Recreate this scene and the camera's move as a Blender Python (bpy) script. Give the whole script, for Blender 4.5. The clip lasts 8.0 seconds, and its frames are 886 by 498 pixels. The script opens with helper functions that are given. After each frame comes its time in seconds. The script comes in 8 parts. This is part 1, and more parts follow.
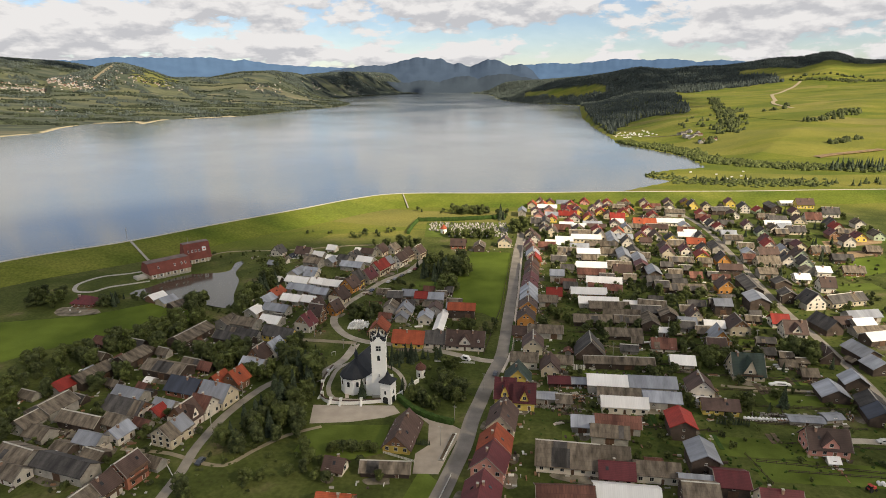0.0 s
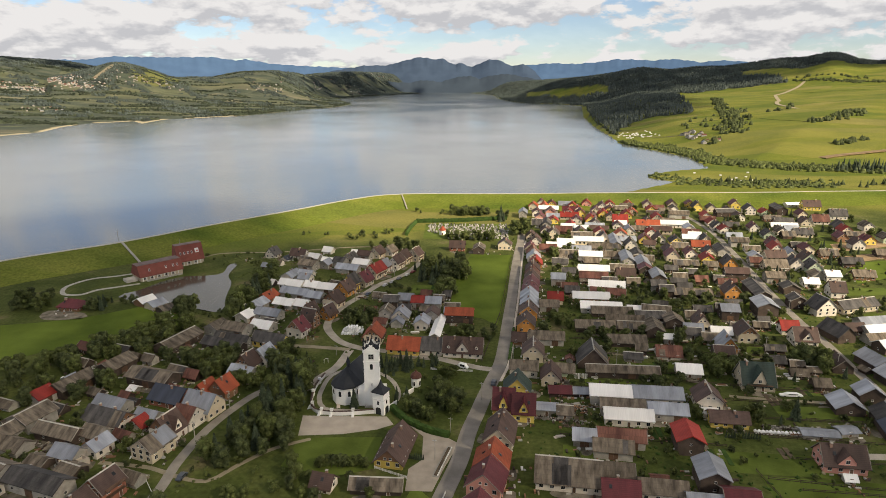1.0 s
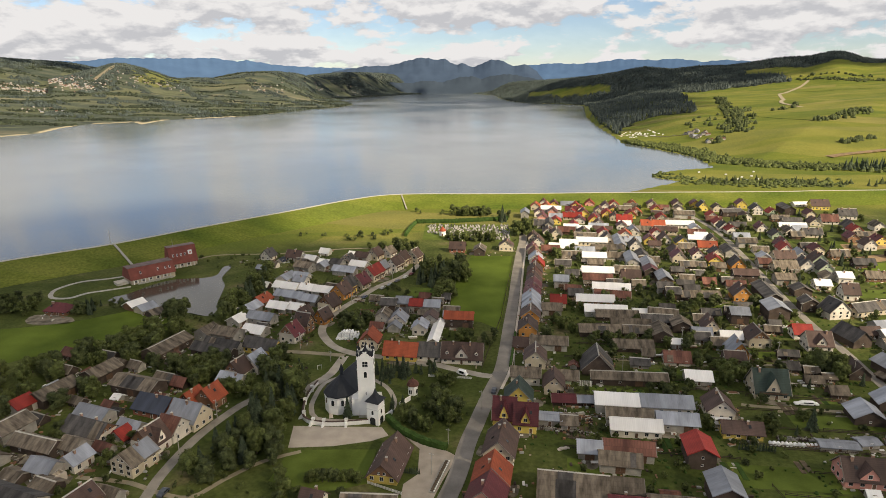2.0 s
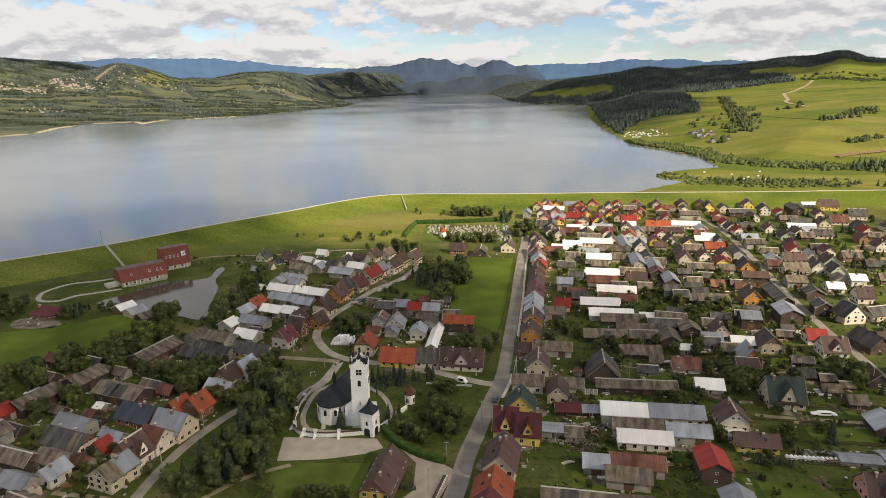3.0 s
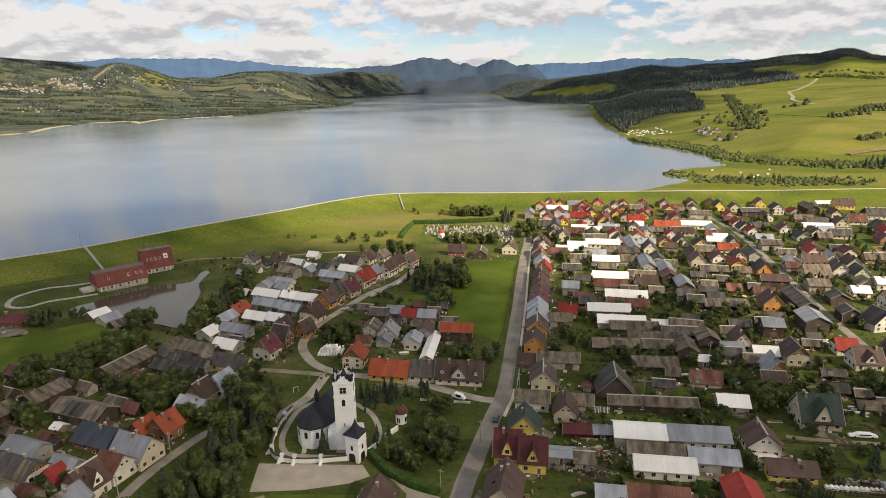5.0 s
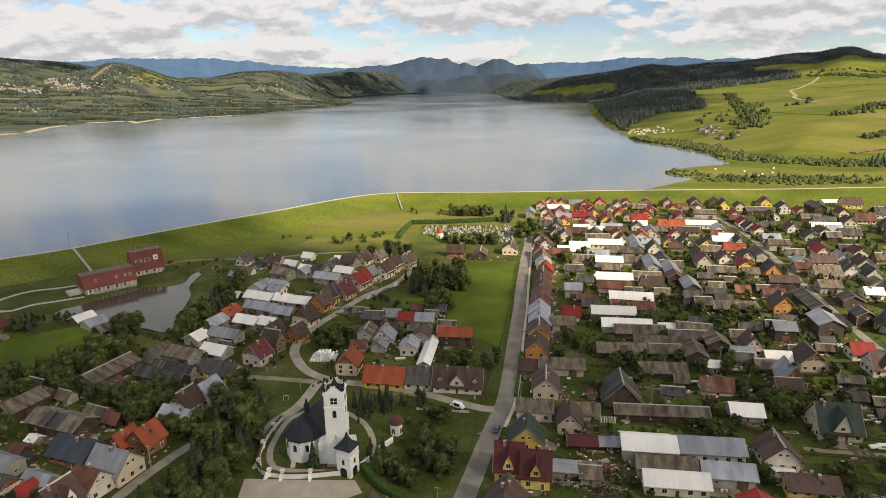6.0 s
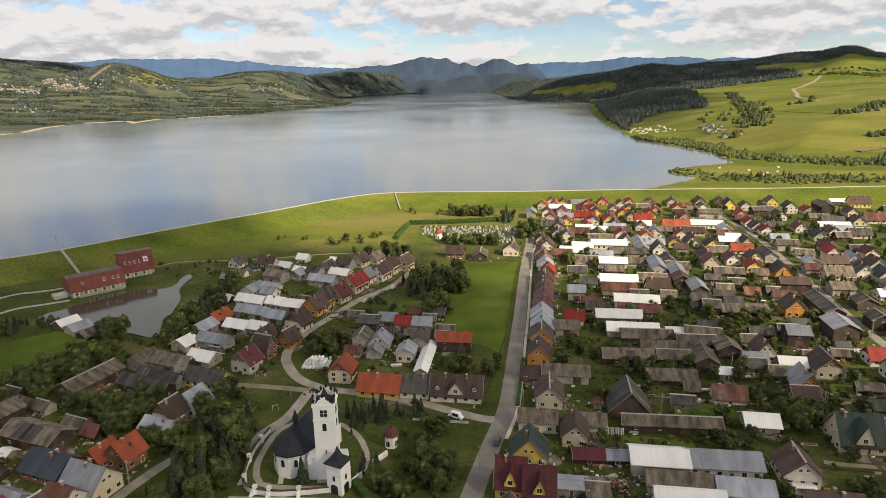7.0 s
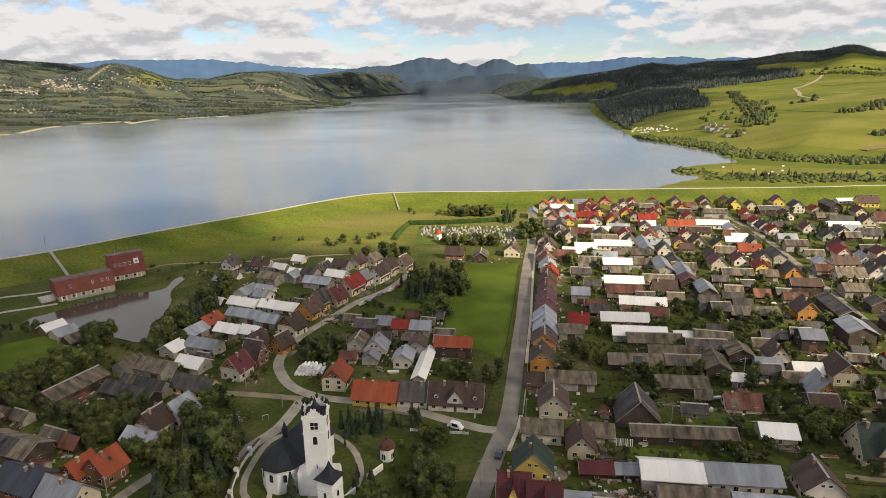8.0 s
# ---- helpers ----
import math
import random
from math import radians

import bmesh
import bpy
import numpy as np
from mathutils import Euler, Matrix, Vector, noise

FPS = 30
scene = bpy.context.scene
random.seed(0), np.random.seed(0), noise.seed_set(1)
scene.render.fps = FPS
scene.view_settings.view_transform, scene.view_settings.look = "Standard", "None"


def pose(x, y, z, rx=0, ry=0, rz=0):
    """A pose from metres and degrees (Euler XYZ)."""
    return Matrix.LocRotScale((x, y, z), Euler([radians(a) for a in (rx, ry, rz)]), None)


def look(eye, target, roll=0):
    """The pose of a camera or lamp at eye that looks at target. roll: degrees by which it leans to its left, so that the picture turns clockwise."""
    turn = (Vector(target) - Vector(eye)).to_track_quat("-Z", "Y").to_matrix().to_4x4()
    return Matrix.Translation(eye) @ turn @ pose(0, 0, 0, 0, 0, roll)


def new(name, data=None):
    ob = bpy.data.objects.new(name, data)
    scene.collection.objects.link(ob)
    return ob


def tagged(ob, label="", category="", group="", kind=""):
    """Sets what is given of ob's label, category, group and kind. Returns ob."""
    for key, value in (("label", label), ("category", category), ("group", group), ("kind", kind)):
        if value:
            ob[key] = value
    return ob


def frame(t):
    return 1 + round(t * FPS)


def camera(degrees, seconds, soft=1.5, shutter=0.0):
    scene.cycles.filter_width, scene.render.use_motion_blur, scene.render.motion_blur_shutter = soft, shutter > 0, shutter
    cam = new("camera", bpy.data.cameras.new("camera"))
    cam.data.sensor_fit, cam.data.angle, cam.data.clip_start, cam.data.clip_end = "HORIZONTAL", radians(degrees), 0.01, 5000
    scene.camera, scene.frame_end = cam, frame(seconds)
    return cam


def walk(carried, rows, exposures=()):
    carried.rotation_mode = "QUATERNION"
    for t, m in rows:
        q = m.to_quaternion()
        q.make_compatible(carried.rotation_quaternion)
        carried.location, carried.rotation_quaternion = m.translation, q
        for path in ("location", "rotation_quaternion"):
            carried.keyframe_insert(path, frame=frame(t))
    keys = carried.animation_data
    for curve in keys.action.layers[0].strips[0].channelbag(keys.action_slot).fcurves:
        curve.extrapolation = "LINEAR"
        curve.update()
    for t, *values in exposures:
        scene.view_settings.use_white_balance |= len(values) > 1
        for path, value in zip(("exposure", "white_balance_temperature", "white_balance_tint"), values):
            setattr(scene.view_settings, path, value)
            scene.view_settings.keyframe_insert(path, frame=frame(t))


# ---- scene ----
cam = camera(71.0, 8.0, soft=0.6)
PATH = [
    (0, (1.377, -20.243, 124.69), (1.299, -18.318, 124.151), -0.3),
    (0.5, (2.266, -14.808, 124.121), (2.186, -12.884, 123.582), -0.3),
    (1, (3.049, -9.4, 123.053), (2.966, -7.475, 122.515), -0.2),
    (1.5, (3.729, -3.949, 121.77), (3.643, -2.024, 121.233), -0.3),
    (3, (5.213, 12.584, 117.94), (5.116, 14.509, 117.406), -0.4),
    (3.5, (5.474, 18.032, 116.701), (5.376, 19.957, 116.167), -0.5),
    (4, (5.819, 23.74, 115.339), (5.719, 25.665, 114.806), -0.5),
    (4.5, (6.089, 29.429, 113.987), (5.988, 31.354, 113.454), -0.5),
    (6, (6.577, 45.836, 110.109), (6.476, 47.761, 109.576), -0.6),
    (6.5, (6.808, 51.421, 108.843), (6.706, 53.346, 108.31), -0.7),
    (7, (6.914, 56.727, 107.517), (6.812, 58.652, 106.985), -0.7),
    (7.5, (6.969, 61.873, 106.228), (6.867, 63.799, 105.698), -0.7),
    (8, (6.944, 66.618, 105.021), (6.841, 68.544, 104.491), -0.8),
]
walk(cam, [(t, look(eye, target, roll)) for t, eye, target, roll in PATH], [(0.0, 0.17, 7150, 10.0), (8.0, 0.17, 7150, 10.0)])

# ---- world, sun, clouds ----
SUN = Vector((0.68, -0.50, 0.55)).normalized()
world = bpy.data.worlds.new("sky")
scene.world = world
world.use_nodes = True
wn, wl = world.node_tree.nodes, world.node_tree.links
wn.clear()


def wnode(kind, **sets):
    n = wn.new(kind)
    for k, v in sets.items():
        n.inputs[k].default_value = v
    return n


def wmath(op, a, b=None, c=None):
    n = wn.new("ShaderNodeMath")
    n.operation = op
    for i, v in enumerate((a, b, c)):
        if v is None:
            continue
        if isinstance(v, (int, float)):
            n.inputs[i].default_value = v
        else:
            wl.new(v, n.inputs[i])
    return n.outputs[0]


sky = wn.new("ShaderNodeTexSky")
sky.sky_type, sky.sun_disc = "NISHITA", False
sky.sun_elevation, sky.sun_rotation = math.asin(SUN.z), math.atan2(SUN.x, SUN.y)
sky.altitude, sky.air_density, sky.dust_density, sky.ozone_density = 500, 1.0, 0.1, 2.5
coord = wn.new("ShaderNodeTexCoord")
sep = wn.new("ShaderNodeSeparateXYZ")
wl.new(coord.outputs["Generated"], sep.inputs[0])
up = wmath("MAXIMUM", sep.outputs[2], 0.0)
level = wmath("SQRT", wmath("SUBTRACT", 1.0, wmath("MULTIPLY", up, up)))


def sky_noise(scale, tall, lift, detail, rough):
    """Noise over the sky, even in bearing and in height."""
    comb = wn.new("ShaderNodeCombineXYZ")
    for k, s_ in ((0, -scale), (1, scale)):
        wl.new(wmath("MULTIPLY", wmath("DIVIDE", sep.outputs[k], wmath("MAXIMUM", level, 0.05)), s_), comb.inputs[k])
    wl.new(wmath("MULTIPLY_ADD", up, tall, lift * tall), comb.inputs[2])
    t = wnode("ShaderNodeTexNoise", Scale=1.0, Detail=detail, Roughness=rough, Distortion=0.15)
    wl.new(comb.outputs[0], t.inputs["Vector"])
    return t.outputs["Fac"]


def clouds_at(lift):
    """Cloud density: wide banks that grow overhead and crowd together towards the horizon, with heaped tops."""
    comb = wn.new("ShaderNodeCombineXYZ")
    grow = wmath("MULTIPLY", wmath("POWER", wmath("ADD", up, 0.035 + lift), -0.34), 3.3)
    for k in (0, 1):
        across = wmath("DIVIDE", sep.outputs[k], wmath("MAXIMUM", level, 0.05))
        wl.new(wmath("MULTIPLY", wmath("MULTIPLY", across, -1.0) if k == 0 else across, grow), comb.inputs[k])
    comb.inputs[2].default_value = 4.3
    t = wnode("ShaderNodeTexNoise", Scale=1.0, Detail=6.0, Roughness=0.5, Distortion=0.2)
    wl.new(comb.outputs[0], t.inputs["Vector"])
    heap = sky_noise(19.0, 44.0, lift, 5.0, 0.55)
    broad = sky_noise(2.6, 5.0, lift + 0.9, 1.0, 0.4)
    dense = wmath("ADD", wmath("MULTIPLY", t.outputs["Fac"], 0.46), wmath("MULTIPLY", heap, 0.42))
    # the deck opens up in the middle of the sky and closes again overhead
    gap = wmath("MAXIMUM", wmath("MINIMUM", wmath("SUBTRACT", up, 0.08), wmath("SUBTRACT", 0.36, up)), 0.0)
    thin = wmath("MULTIPLY_ADD", gap, -0.22, wmath("MULTIPLY", wmath("MAXIMUM", wmath("SUBTRACT", up, 0.36), 0.0), 0.5))
    return wmath("ADD", wmath("ADD", dense, thin), wmath("MULTIPLY_ADD", broad, 0.42, -0.108))


body, above = clouds_at(0.0), clouds_at(0.012)
mask = wn.new("ShaderNodeValToRGB")
mask.color_ramp.elements[0].position, mask.color_ramp.elements[1].position = 0.448, 0.488
mask.color_ramp.elements[0].color = (0.12, 0.12, 0.12, 1)
wl.new(body, mask.inputs[0])
tone = wn.new("ShaderNodeValToRGB")
tone.color_ramp.elements[0].position, tone.color_ramp.elements[1].position = 0.30, 0.66
tone.color_ramp.elements[0].color = (3.6, 3.8, 4.3, 1)
tone.color_ramp.elements[1].color = (5.35, 5.5, 5.9, 1)
wl.new(wmath("ADD", wmath("MULTIPLY_ADD", wmath("SUBTRACT", body, above), 4.2, 0.56), wmath("MULTIPLY", wmath("SUBTRACT", 0.52, body), 0.5)), tone.inputs[0])
mix = wn.new("ShaderNodeMix")
mix.data_type = "RGBA"
wl.new(mask.outputs[0], mix.inputs[0])
clear = wn.new("ShaderNodeMix")
clear.data_type, clear.blend_type = "RGBA", "MULTIPLY"
clear.inputs[0].default_value = 1.0
clear.inputs[7].default_value = (0.66, 0.72, 0.86, 1)
wl.new(sky.outputs[0], clear.inputs[6])
wl.new(clear.outputs[2], mix.inputs[6])
wl.new(tone.outputs[0], mix.inputs[7])
back = wn.new("ShaderNodeBackground")
# cloud bases overhead are greyer than the sunlit banks near the horizon
grey = wn.new("ShaderNodeMapRange")
grey.inputs["From Min"].default_value, grey.inputs["From Max"].default_value = 0.22, 0.62
grey.inputs["To Min"].default_value, grey.inputs["To Max"].default_value = 0.133, 0.102
wl.new(up, grey.inputs["Value"])
wl.new(grey.outputs[0], back.inputs["Strength"])
wl.new(mix.outputs[2], back.inputs["Color"])
out = wn.new("ShaderNodeOutputWorld")
wl.new(back.outputs[0], out.inputs[0])

lamp = bpy.data.lights.new("sun", "SUN")
lamp.energy, lamp.angle, lamp.color = 5.9, radians(1.5), (1.0, 0.885, 0.69)
new("sun", lamp).matrix_world = look(SUN * 3000, (0, 0, 0))


# ---- materials ----
def mat(name, color, rough=0.8, var=0.25, scale=0.6, fine=6.0, bump=0.15, metal=0.0, second=None, tint=0.12, ribs=0.0, islands=False, spec=0.3, streak=1.0, sheets=None):
    """A surface with variation at two scales, per-object tint, relief and, where ribs is set, ribs along the local x axis."""
    m = bpy.data.materials.new(name)
    m.use_nodes = True
    nt = m.node_tree
    n, l = nt.nodes, nt.links
    bsdf = n["Principled BSDF"]
    bsdf.inputs["Roughness"].default_value, bsdf.inputs["Metallic"].default_value = rough, metal
    bsdf.inputs["Specular IOR Level"].default_value = spec
    tc = n.new("ShaderNodeTexCoord")
    info = n.new("ShaderNodeObjectInfo")
    off = n.new("ShaderNodeVectorMath")
    off.operation = "MULTIPLY_ADD"
    off.inputs[1].default_value = (1, streak, streak)
    jump = n.new("ShaderNodeCombineXYZ")
    far = n.new("ShaderNodeMath")
    far.operation = "MULTIPLY"
    far.inputs[1].default_value = 60.0
    l.new(info.outputs["Random"], far.inputs[0])
    l.new(far.outputs[0], jump.inputs[0])
    l.new(tc.outputs["Object"], off.inputs[0])
    l.new(jump.outputs[0], off.inputs[2])
    a = n.new("ShaderNodeTexNoise")
    a.inputs["Scale"].default_value, a.inputs["Detail"].default_value = scale, 4
    b = n.new("ShaderNodeTexNoise")
    b.inputs["Scale"].default_value, b.inputs["Detail"].default_value = fine, 3
    for t in (a, b):
        l.new(off.outputs[0], t.inputs["Vector"])
    ramp = n.new("ShaderNodeValToRGB")
    lo = [c * (1 - var) for c in color]
    hi = [min(1, c * (1 + var)) for c in (second or color)]
    ramp.color_ramp.elements[0].color, ramp.color_ramp.elements[1].color = (*lo, 1), (*hi, 1)
    ramp.color_ramp.elements[0].position, ramp.color_ramp.elements[1].position = 0.32, 0.68
    l.new(a.outputs["Fac"], ramp.inputs[0])
    hsv = n.new("ShaderNodeHueSaturation")
    l.new(ramp.outputs[0], hsv.inputs["Color"])
    rnd = info.outputs["Random"]
    if islands:
        geo = n.new("ShaderNodeNewGeometry")
        rnd = geo.outputs["Random Per Island"]
    val = n.new("ShaderNodeMapRange")
    val.inputs["To Min"].default_value, val.inputs["To Max"].default_value = 1 - tint * 2, 1 + tint * 2
    l.new(rnd, val.inputs["Value"])
    grain = n.new("ShaderNodeMath")
    grain.operation = "MULTIPLY_ADD"
    grain.inputs[1].default_value = var * 1.2
    l.new(b.outputs["Fac"], grain.inputs[0])
    sub = n.new("ShaderNodeMath")
    sub.operation = "SUBTRACT"
    sub.inputs[1].default_value = var * 0.6
    l.new(val.outputs[0], sub.inputs[0])
    l.new(sub.outputs[0], grain.inputs[2])
    l.new(grain.outputs[0], hsv.inputs["Value"])
    shown = hsv.outputs[0]
    if sheets:
        # laid sheets or courses: width, length, unevenness and the darkness of the laps
        wide, long_, uneven, lap = sheets
        br = n.new("ShaderNodeTexBrick")
        br.inputs["Color1"].default_value, br.inputs["Color2"].default_value = (1 - uneven,) * 3 + (1,), (1 + uneven,) * 3 + (1,)
        br.inputs["Mortar"].default_value = (lap, lap, lap, 1)
        br.inputs["Scale"].default_value, br.inputs["Mortar Size"].default_value = 1.0, 0.06
        br.inputs["Brick Width"].default_value, br.inputs["Row Height"].default_value = wide, long_
        l.new(tc.outputs["Object"], br.inputs["Vector"])
        times = n.new("ShaderNodeMix")
        times.data_type, times.blend_type = "RGBA", "MULTIPLY"
        times.inputs[0].default_value = 1.0
        l.new(shown, times.inputs[6])
        l.new(br.outputs["Color"], times.inputs[7])
        shown = times.outputs[2]
    l.new(shown, bsdf.inputs["Base Color"])
    height = b.outputs["Fac"]
    if ribs:
        w = n.new("ShaderNodeTexWave")
        w.bands_direction, w.wave_profile = "X", "SIN"
        w.inputs["Scale"].default_value = ribs
        l.new(tc.outputs["Object"], w.inputs["Vector"])
        add = n.new("ShaderNodeMath")
        add.operation = "ADD"
        l.new(w.outputs["Fac"], add.inputs[0])
        l.new(height, add.inputs[1])
        height = add.outputs[0]
    if bump:
        bp = n.new("ShaderNodeBump")
        bp.inputs["Strength"].default_value, bp.inputs["Distance"].default_value = bump, 0.12
        l.new(height, bp.inputs["Height"])
        l.new(bp.outputs[0], bsdf.inputs["Normal"])
    return m


ETERNIT, TILES, SEAMS = (1.1, 1.25, 0.07, 0.84), (2.4, 0.42, 0.06, 0.80), (0.62, 9.0, 0.03, 0.94)
ROOFS = {
    "e": ("grey weathered corrugated", mat("roof_eternit", (0.082, 0.066, 0.051), 0.9, 0.34, 0.5, 3.0, 0.4, second=(0.160, 0.132, 0.102), streak=0.3, sheets=ETERNIT)),
    "w": ("white sheet-metal", mat("roof_white", (0.76, 0.75, 0.74), 0.45, 0.06, 0.3, 3.0, 0.08, tint=0.05, streak=0.25, spec=0.5, sheets=SEAMS)),
    "s": ("silver galvanised metal", mat("roof_silver", (0.285, 0.303, 0.345), 0.42, 0.24, 0.35, 3.0, 0.1, metal=0.25, tint=0.14, streak=0.25, spec=0.5, sheets=SEAMS)),
    "r": ("bright red tiled", mat("roof_red", (0.265, 0.028, 0.020), 0.6, 0.2, 0.4, 4.0, 0.4, streak=0.25, sheets=TILES)),
    "m": ("dark maroon metal-tile", mat("roof_maroon", (0.105, 0.022, 0.027), 0.5, 0.2, 0.4, 4.0, 0.4, streak=0.25, sheets=TILES)),
    "b": ("brown tiled", mat("roof_brown", (0.080, 0.050, 0.042), 0.65, 0.25, 0.4, 4.0, 0.4, streak=0.25, sheets=TILES)),
    "o": ("orange tiled", mat("roof_orange", (0.32, 0.072, 0.032), 0.65, 0.2, 0.4, 4.0, 0.4, streak=0.25, sheets=TILES)),
    "d": ("dark anthracite", mat("roof_dark", (0.050, 0.047, 0.048), 0.75, 0.35, 0.4, 4.0, 0.4, second=(0.078, 0.072, 0.068), streak=0.3, sheets=ETERNIT)),
    "R": ("rusty red-brown metal", mat("roof_rust", (0.105, 0.040, 0.030), 0.7, 0.35, 0.3, 3.0, 0.3, second=(0.150, 0.066, 0.048), streak=0.25, sheets=(0.9, 2.2, 0.12, 0.75))),
    "g": ("dark green-grey", mat("roof_green", (0.036, 0.056, 0.046), 0.65, 0.25, 0.4, 4.0, 0.4, streak=0.25, sheets=TILES)),
    "B": ("dark blue metal", mat("roof_blue", (0.035, 0.042, 0.062), 0.5, 0.25, 0.4, 4.0, 0.2, streak=0.25, sheets=SEAMS)),
}
WALLS = {
    "w": ("white plastered", mat("wall_white", (0.63, 0.58, 0.51), 0.85, 0.16, 0.3, 3.0, 0.15, tint=0.05)),
    "c": ("cream plastered", mat("wall_cream", (0.52, 0.45, 0.34), 0.85, 0.12, 0.3, 3.0, 0.15)),
    "y": ("yellow plastered", mat("wall_yellow", (0.62, 0.47, 0.12), 0.85, 0.12, 0.3, 3.0, 0.15)),
    "g": ("grey block", mat("wall_grey", (0.33, 0.31, 0.28), 0.9, 0.25, 0.4, 3.0, 0.3)),
    "k": ("dark weathered plank", mat("wall_plank", (0.068, 0.050, 0.041), 0.9, 0.35, 0.3, 5.0, 0.4, ribs=2.2)),
    "p": ("pink plastered", mat("wall_pink", (0.62, 0.30, 0.25), 0.85, 0.10, 0.3, 3.0, 0.15)),
    "o": ("ochre-orange wooden", mat("wall_ochre", (0.48, 0.22, 0.06), 0.8, 0.18, 0.3, 4.0, 0.25)),
    "n": ("brown timber", mat("wall_brown", (0.22, 0.12, 0.07), 0.85, 0.2, 0.3, 4.0, 0.3)),
    "i": ("red brick", mat("wall_brick", (0.29, 0.115, 0.075), 0.9, 0.2, 0.5, 5.0, 0.3)),
    "G": ("pale green plastered", mat("wall_green", (0.42, 0.50, 0.36), 0.85, 0.12, 0.3, 3.0, 0.15)),
}
M_VERGE = mat("verge_board", (0.23, 0.205, 0.175), 0.8, 0.2, 0.5, 3.0, 0.1)
M_FRAME = mat("window_frame", (0.70, 0.69, 0.66), 0.6, 0.05, bump=0)
M_GLASS = mat("glass", (0.025, 0.028, 0.032), 0.08, 0.2, 0.5, 1.0, 0, spec=0.6)
M_DOOR = mat("door_wood", (0.12, 0.07, 0.045), 0.7, 0.25)
M_BRICK = mat("chimney_brick", (0.30, 0.19, 0.14), 0.9, 0.25, 1.0, 8.0, 0.3)
M_CONC = mat("concrete", (0.42, 0.40, 0.36), 0.9, 0.15, 0.3, 4.0, 0.2)
M_ASPHALT = mat("asphalt", (0.285, 0.258, 0.225), 0.9, 0.18, 0.12, 2.5, 0.15, second=(0.32, 0.29, 0.255))
M_GRAVEL = mat("gravel", (0.30, 0.27, 0.23), 0.95, 0.2, 0.2, 4.0, 0.3)
M_MEADOW = mat("mown_meadow", (0.074, 0.114, 0.014), 0.95, 0.25, 0.03, 1.2, 0.3, second=(0.110, 0.150, 0.022), tint=0.02, spec=0.1)
M_PAVE = mat("paving", (0.52, 0.455, 0.385), 0.9, 0.10, 0.25, 5.0, 0.2)
M_YARD = mat("yard_dirt", (0.105, 0.092, 0.062), 0.95, 0.35, 0.25, 3.0, 0.4, second=(0.19, 0.165, 0.13))
M_DIRT = mat("dirt_track", (0.27, 0.23, 0.16), 0.95, 0.2, 0.2, 4.0, 0.3)
M_CREST = mat("dam_crest", (0.40, 0.38, 0.33), 0.9, 0.12, 0.1, 2.0, 0.2)
M_STONE = mat("dam_stone", (0.24, 0.23, 0.21), 0.95, 0.25, 0.3, 2.0, 0.4)
M_LEAF = mat("leaves", (0.066, 0.080, 0.026), 0.8, 0.32, 0.3, 2.5, 0, second=(0.094, 0.114, 0.036), tint=0.11, islands=True, spec=0.15)
M_LEAF_B = mat("leaves_dark", (0.048, 0.061, 0.027), 0.85, 0.30, 0.3, 2.5, 0, second=(0.076, 0.091, 0.035), tint=0.11, islands=True, spec=0.15)
M_NEEDLE = mat("needles", (0.038, 0.052, 0.032), 0.85, 0.30, 0.4, 2.5, 0, second=(0.054, 0.072, 0.042), tint=0.11, islands=True, spec=0.15)
# far foliage: distance haze is put into these two colours as a bluer tone
M_LEAF_HAZED = mat("leaves_hazed", (0.024, 0.033, 0.026), 0.9, 0.3, 0.02, 0.2, 0, second=(0.046, 0.056, 0.036), tint=0.15, islands=True, spec=0.05)
M_NEEDLE_HAZED = mat("needles_hazed", (0.046, 0.060, 0.060), 0.9, 0.25, 0.02, 0.2, 0, second=(0.070, 0.086, 0.078), tint=0.12, islands=True, spec=0.05)
M_BARK = mat("bark", (0.10, 0.08, 0.06), 0.95, 0.3, 2.0, 9.0, 0.4)
M_STEEL = mat("pole_steel", (0.35, 0.35, 0.34), 0.6, 0.15, bump=0)
M_RED = mat("red_paint", (0.45, 0.06, 0.05), 0.6, 0.15)
M_FILM = mat("white_film", (0.80, 0.80, 0.80), 0.5, 0.06, bump=0.3)
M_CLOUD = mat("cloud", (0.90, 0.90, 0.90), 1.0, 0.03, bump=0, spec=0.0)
M_HEDGE = mat("hedge_leaves", (0.040, 0.075, 0.018), 0.9, 0.3, 0.4, 3.0, 0.6, tint=0.1, spec=0.1)
M_GRAVE = mat("gravestone", (0.29, 0.275, 0.26), 0.6, 0.2, 0.5, 3.0, 0.1, tint=0.42, islands=True)
M_DARKMETAL = mat("black_sheet", (0.022, 0.025, 0.031), 0.6, 0.2, 0.5, 3.0, 0.2, spec=0.25)


# ---- mesh helpers ----
def mesh(name, verts, faces, mats, idx=None, smooth=False):
    me = bpy.data.meshes.new(name)
    me.from_pydata(verts, [], faces)
    for m in mats if isinstance(mats, (list, tuple)) else [mats]:
        me.materials.append(m)
    if idx is not None:
        me.polygons.foreach_set("material_index", idx)
    if smooth:
        me.polygons.foreach_set("use_smooth", [True] * len(me.polygons))
    me.update()
    return me


def part(name, me, parent, m=None, label=""):
    """Links a mesh as one object under a thing or part."""
    ob = new(name, me)
    ob.parent = parent
    if m is not None:
        ob.matrix_basis = m
    return tagged(ob, label) if label else ob


def thing(name, x, y, z, rz, label, category, group="", kind=""):
    ob = new(name)
    ob.empty_display_size = 0.5
    ob.matrix_basis = pose(x, y, z, 0, 0, rz)
    return tagged(ob, label, category, group, kind)


BOXF = [(0, 3, 2, 1), (4, 5, 6, 7), (0, 1, 5, 4), (1, 2, 6, 5), (2, 3, 7, 6), (3, 0, 4, 7)]


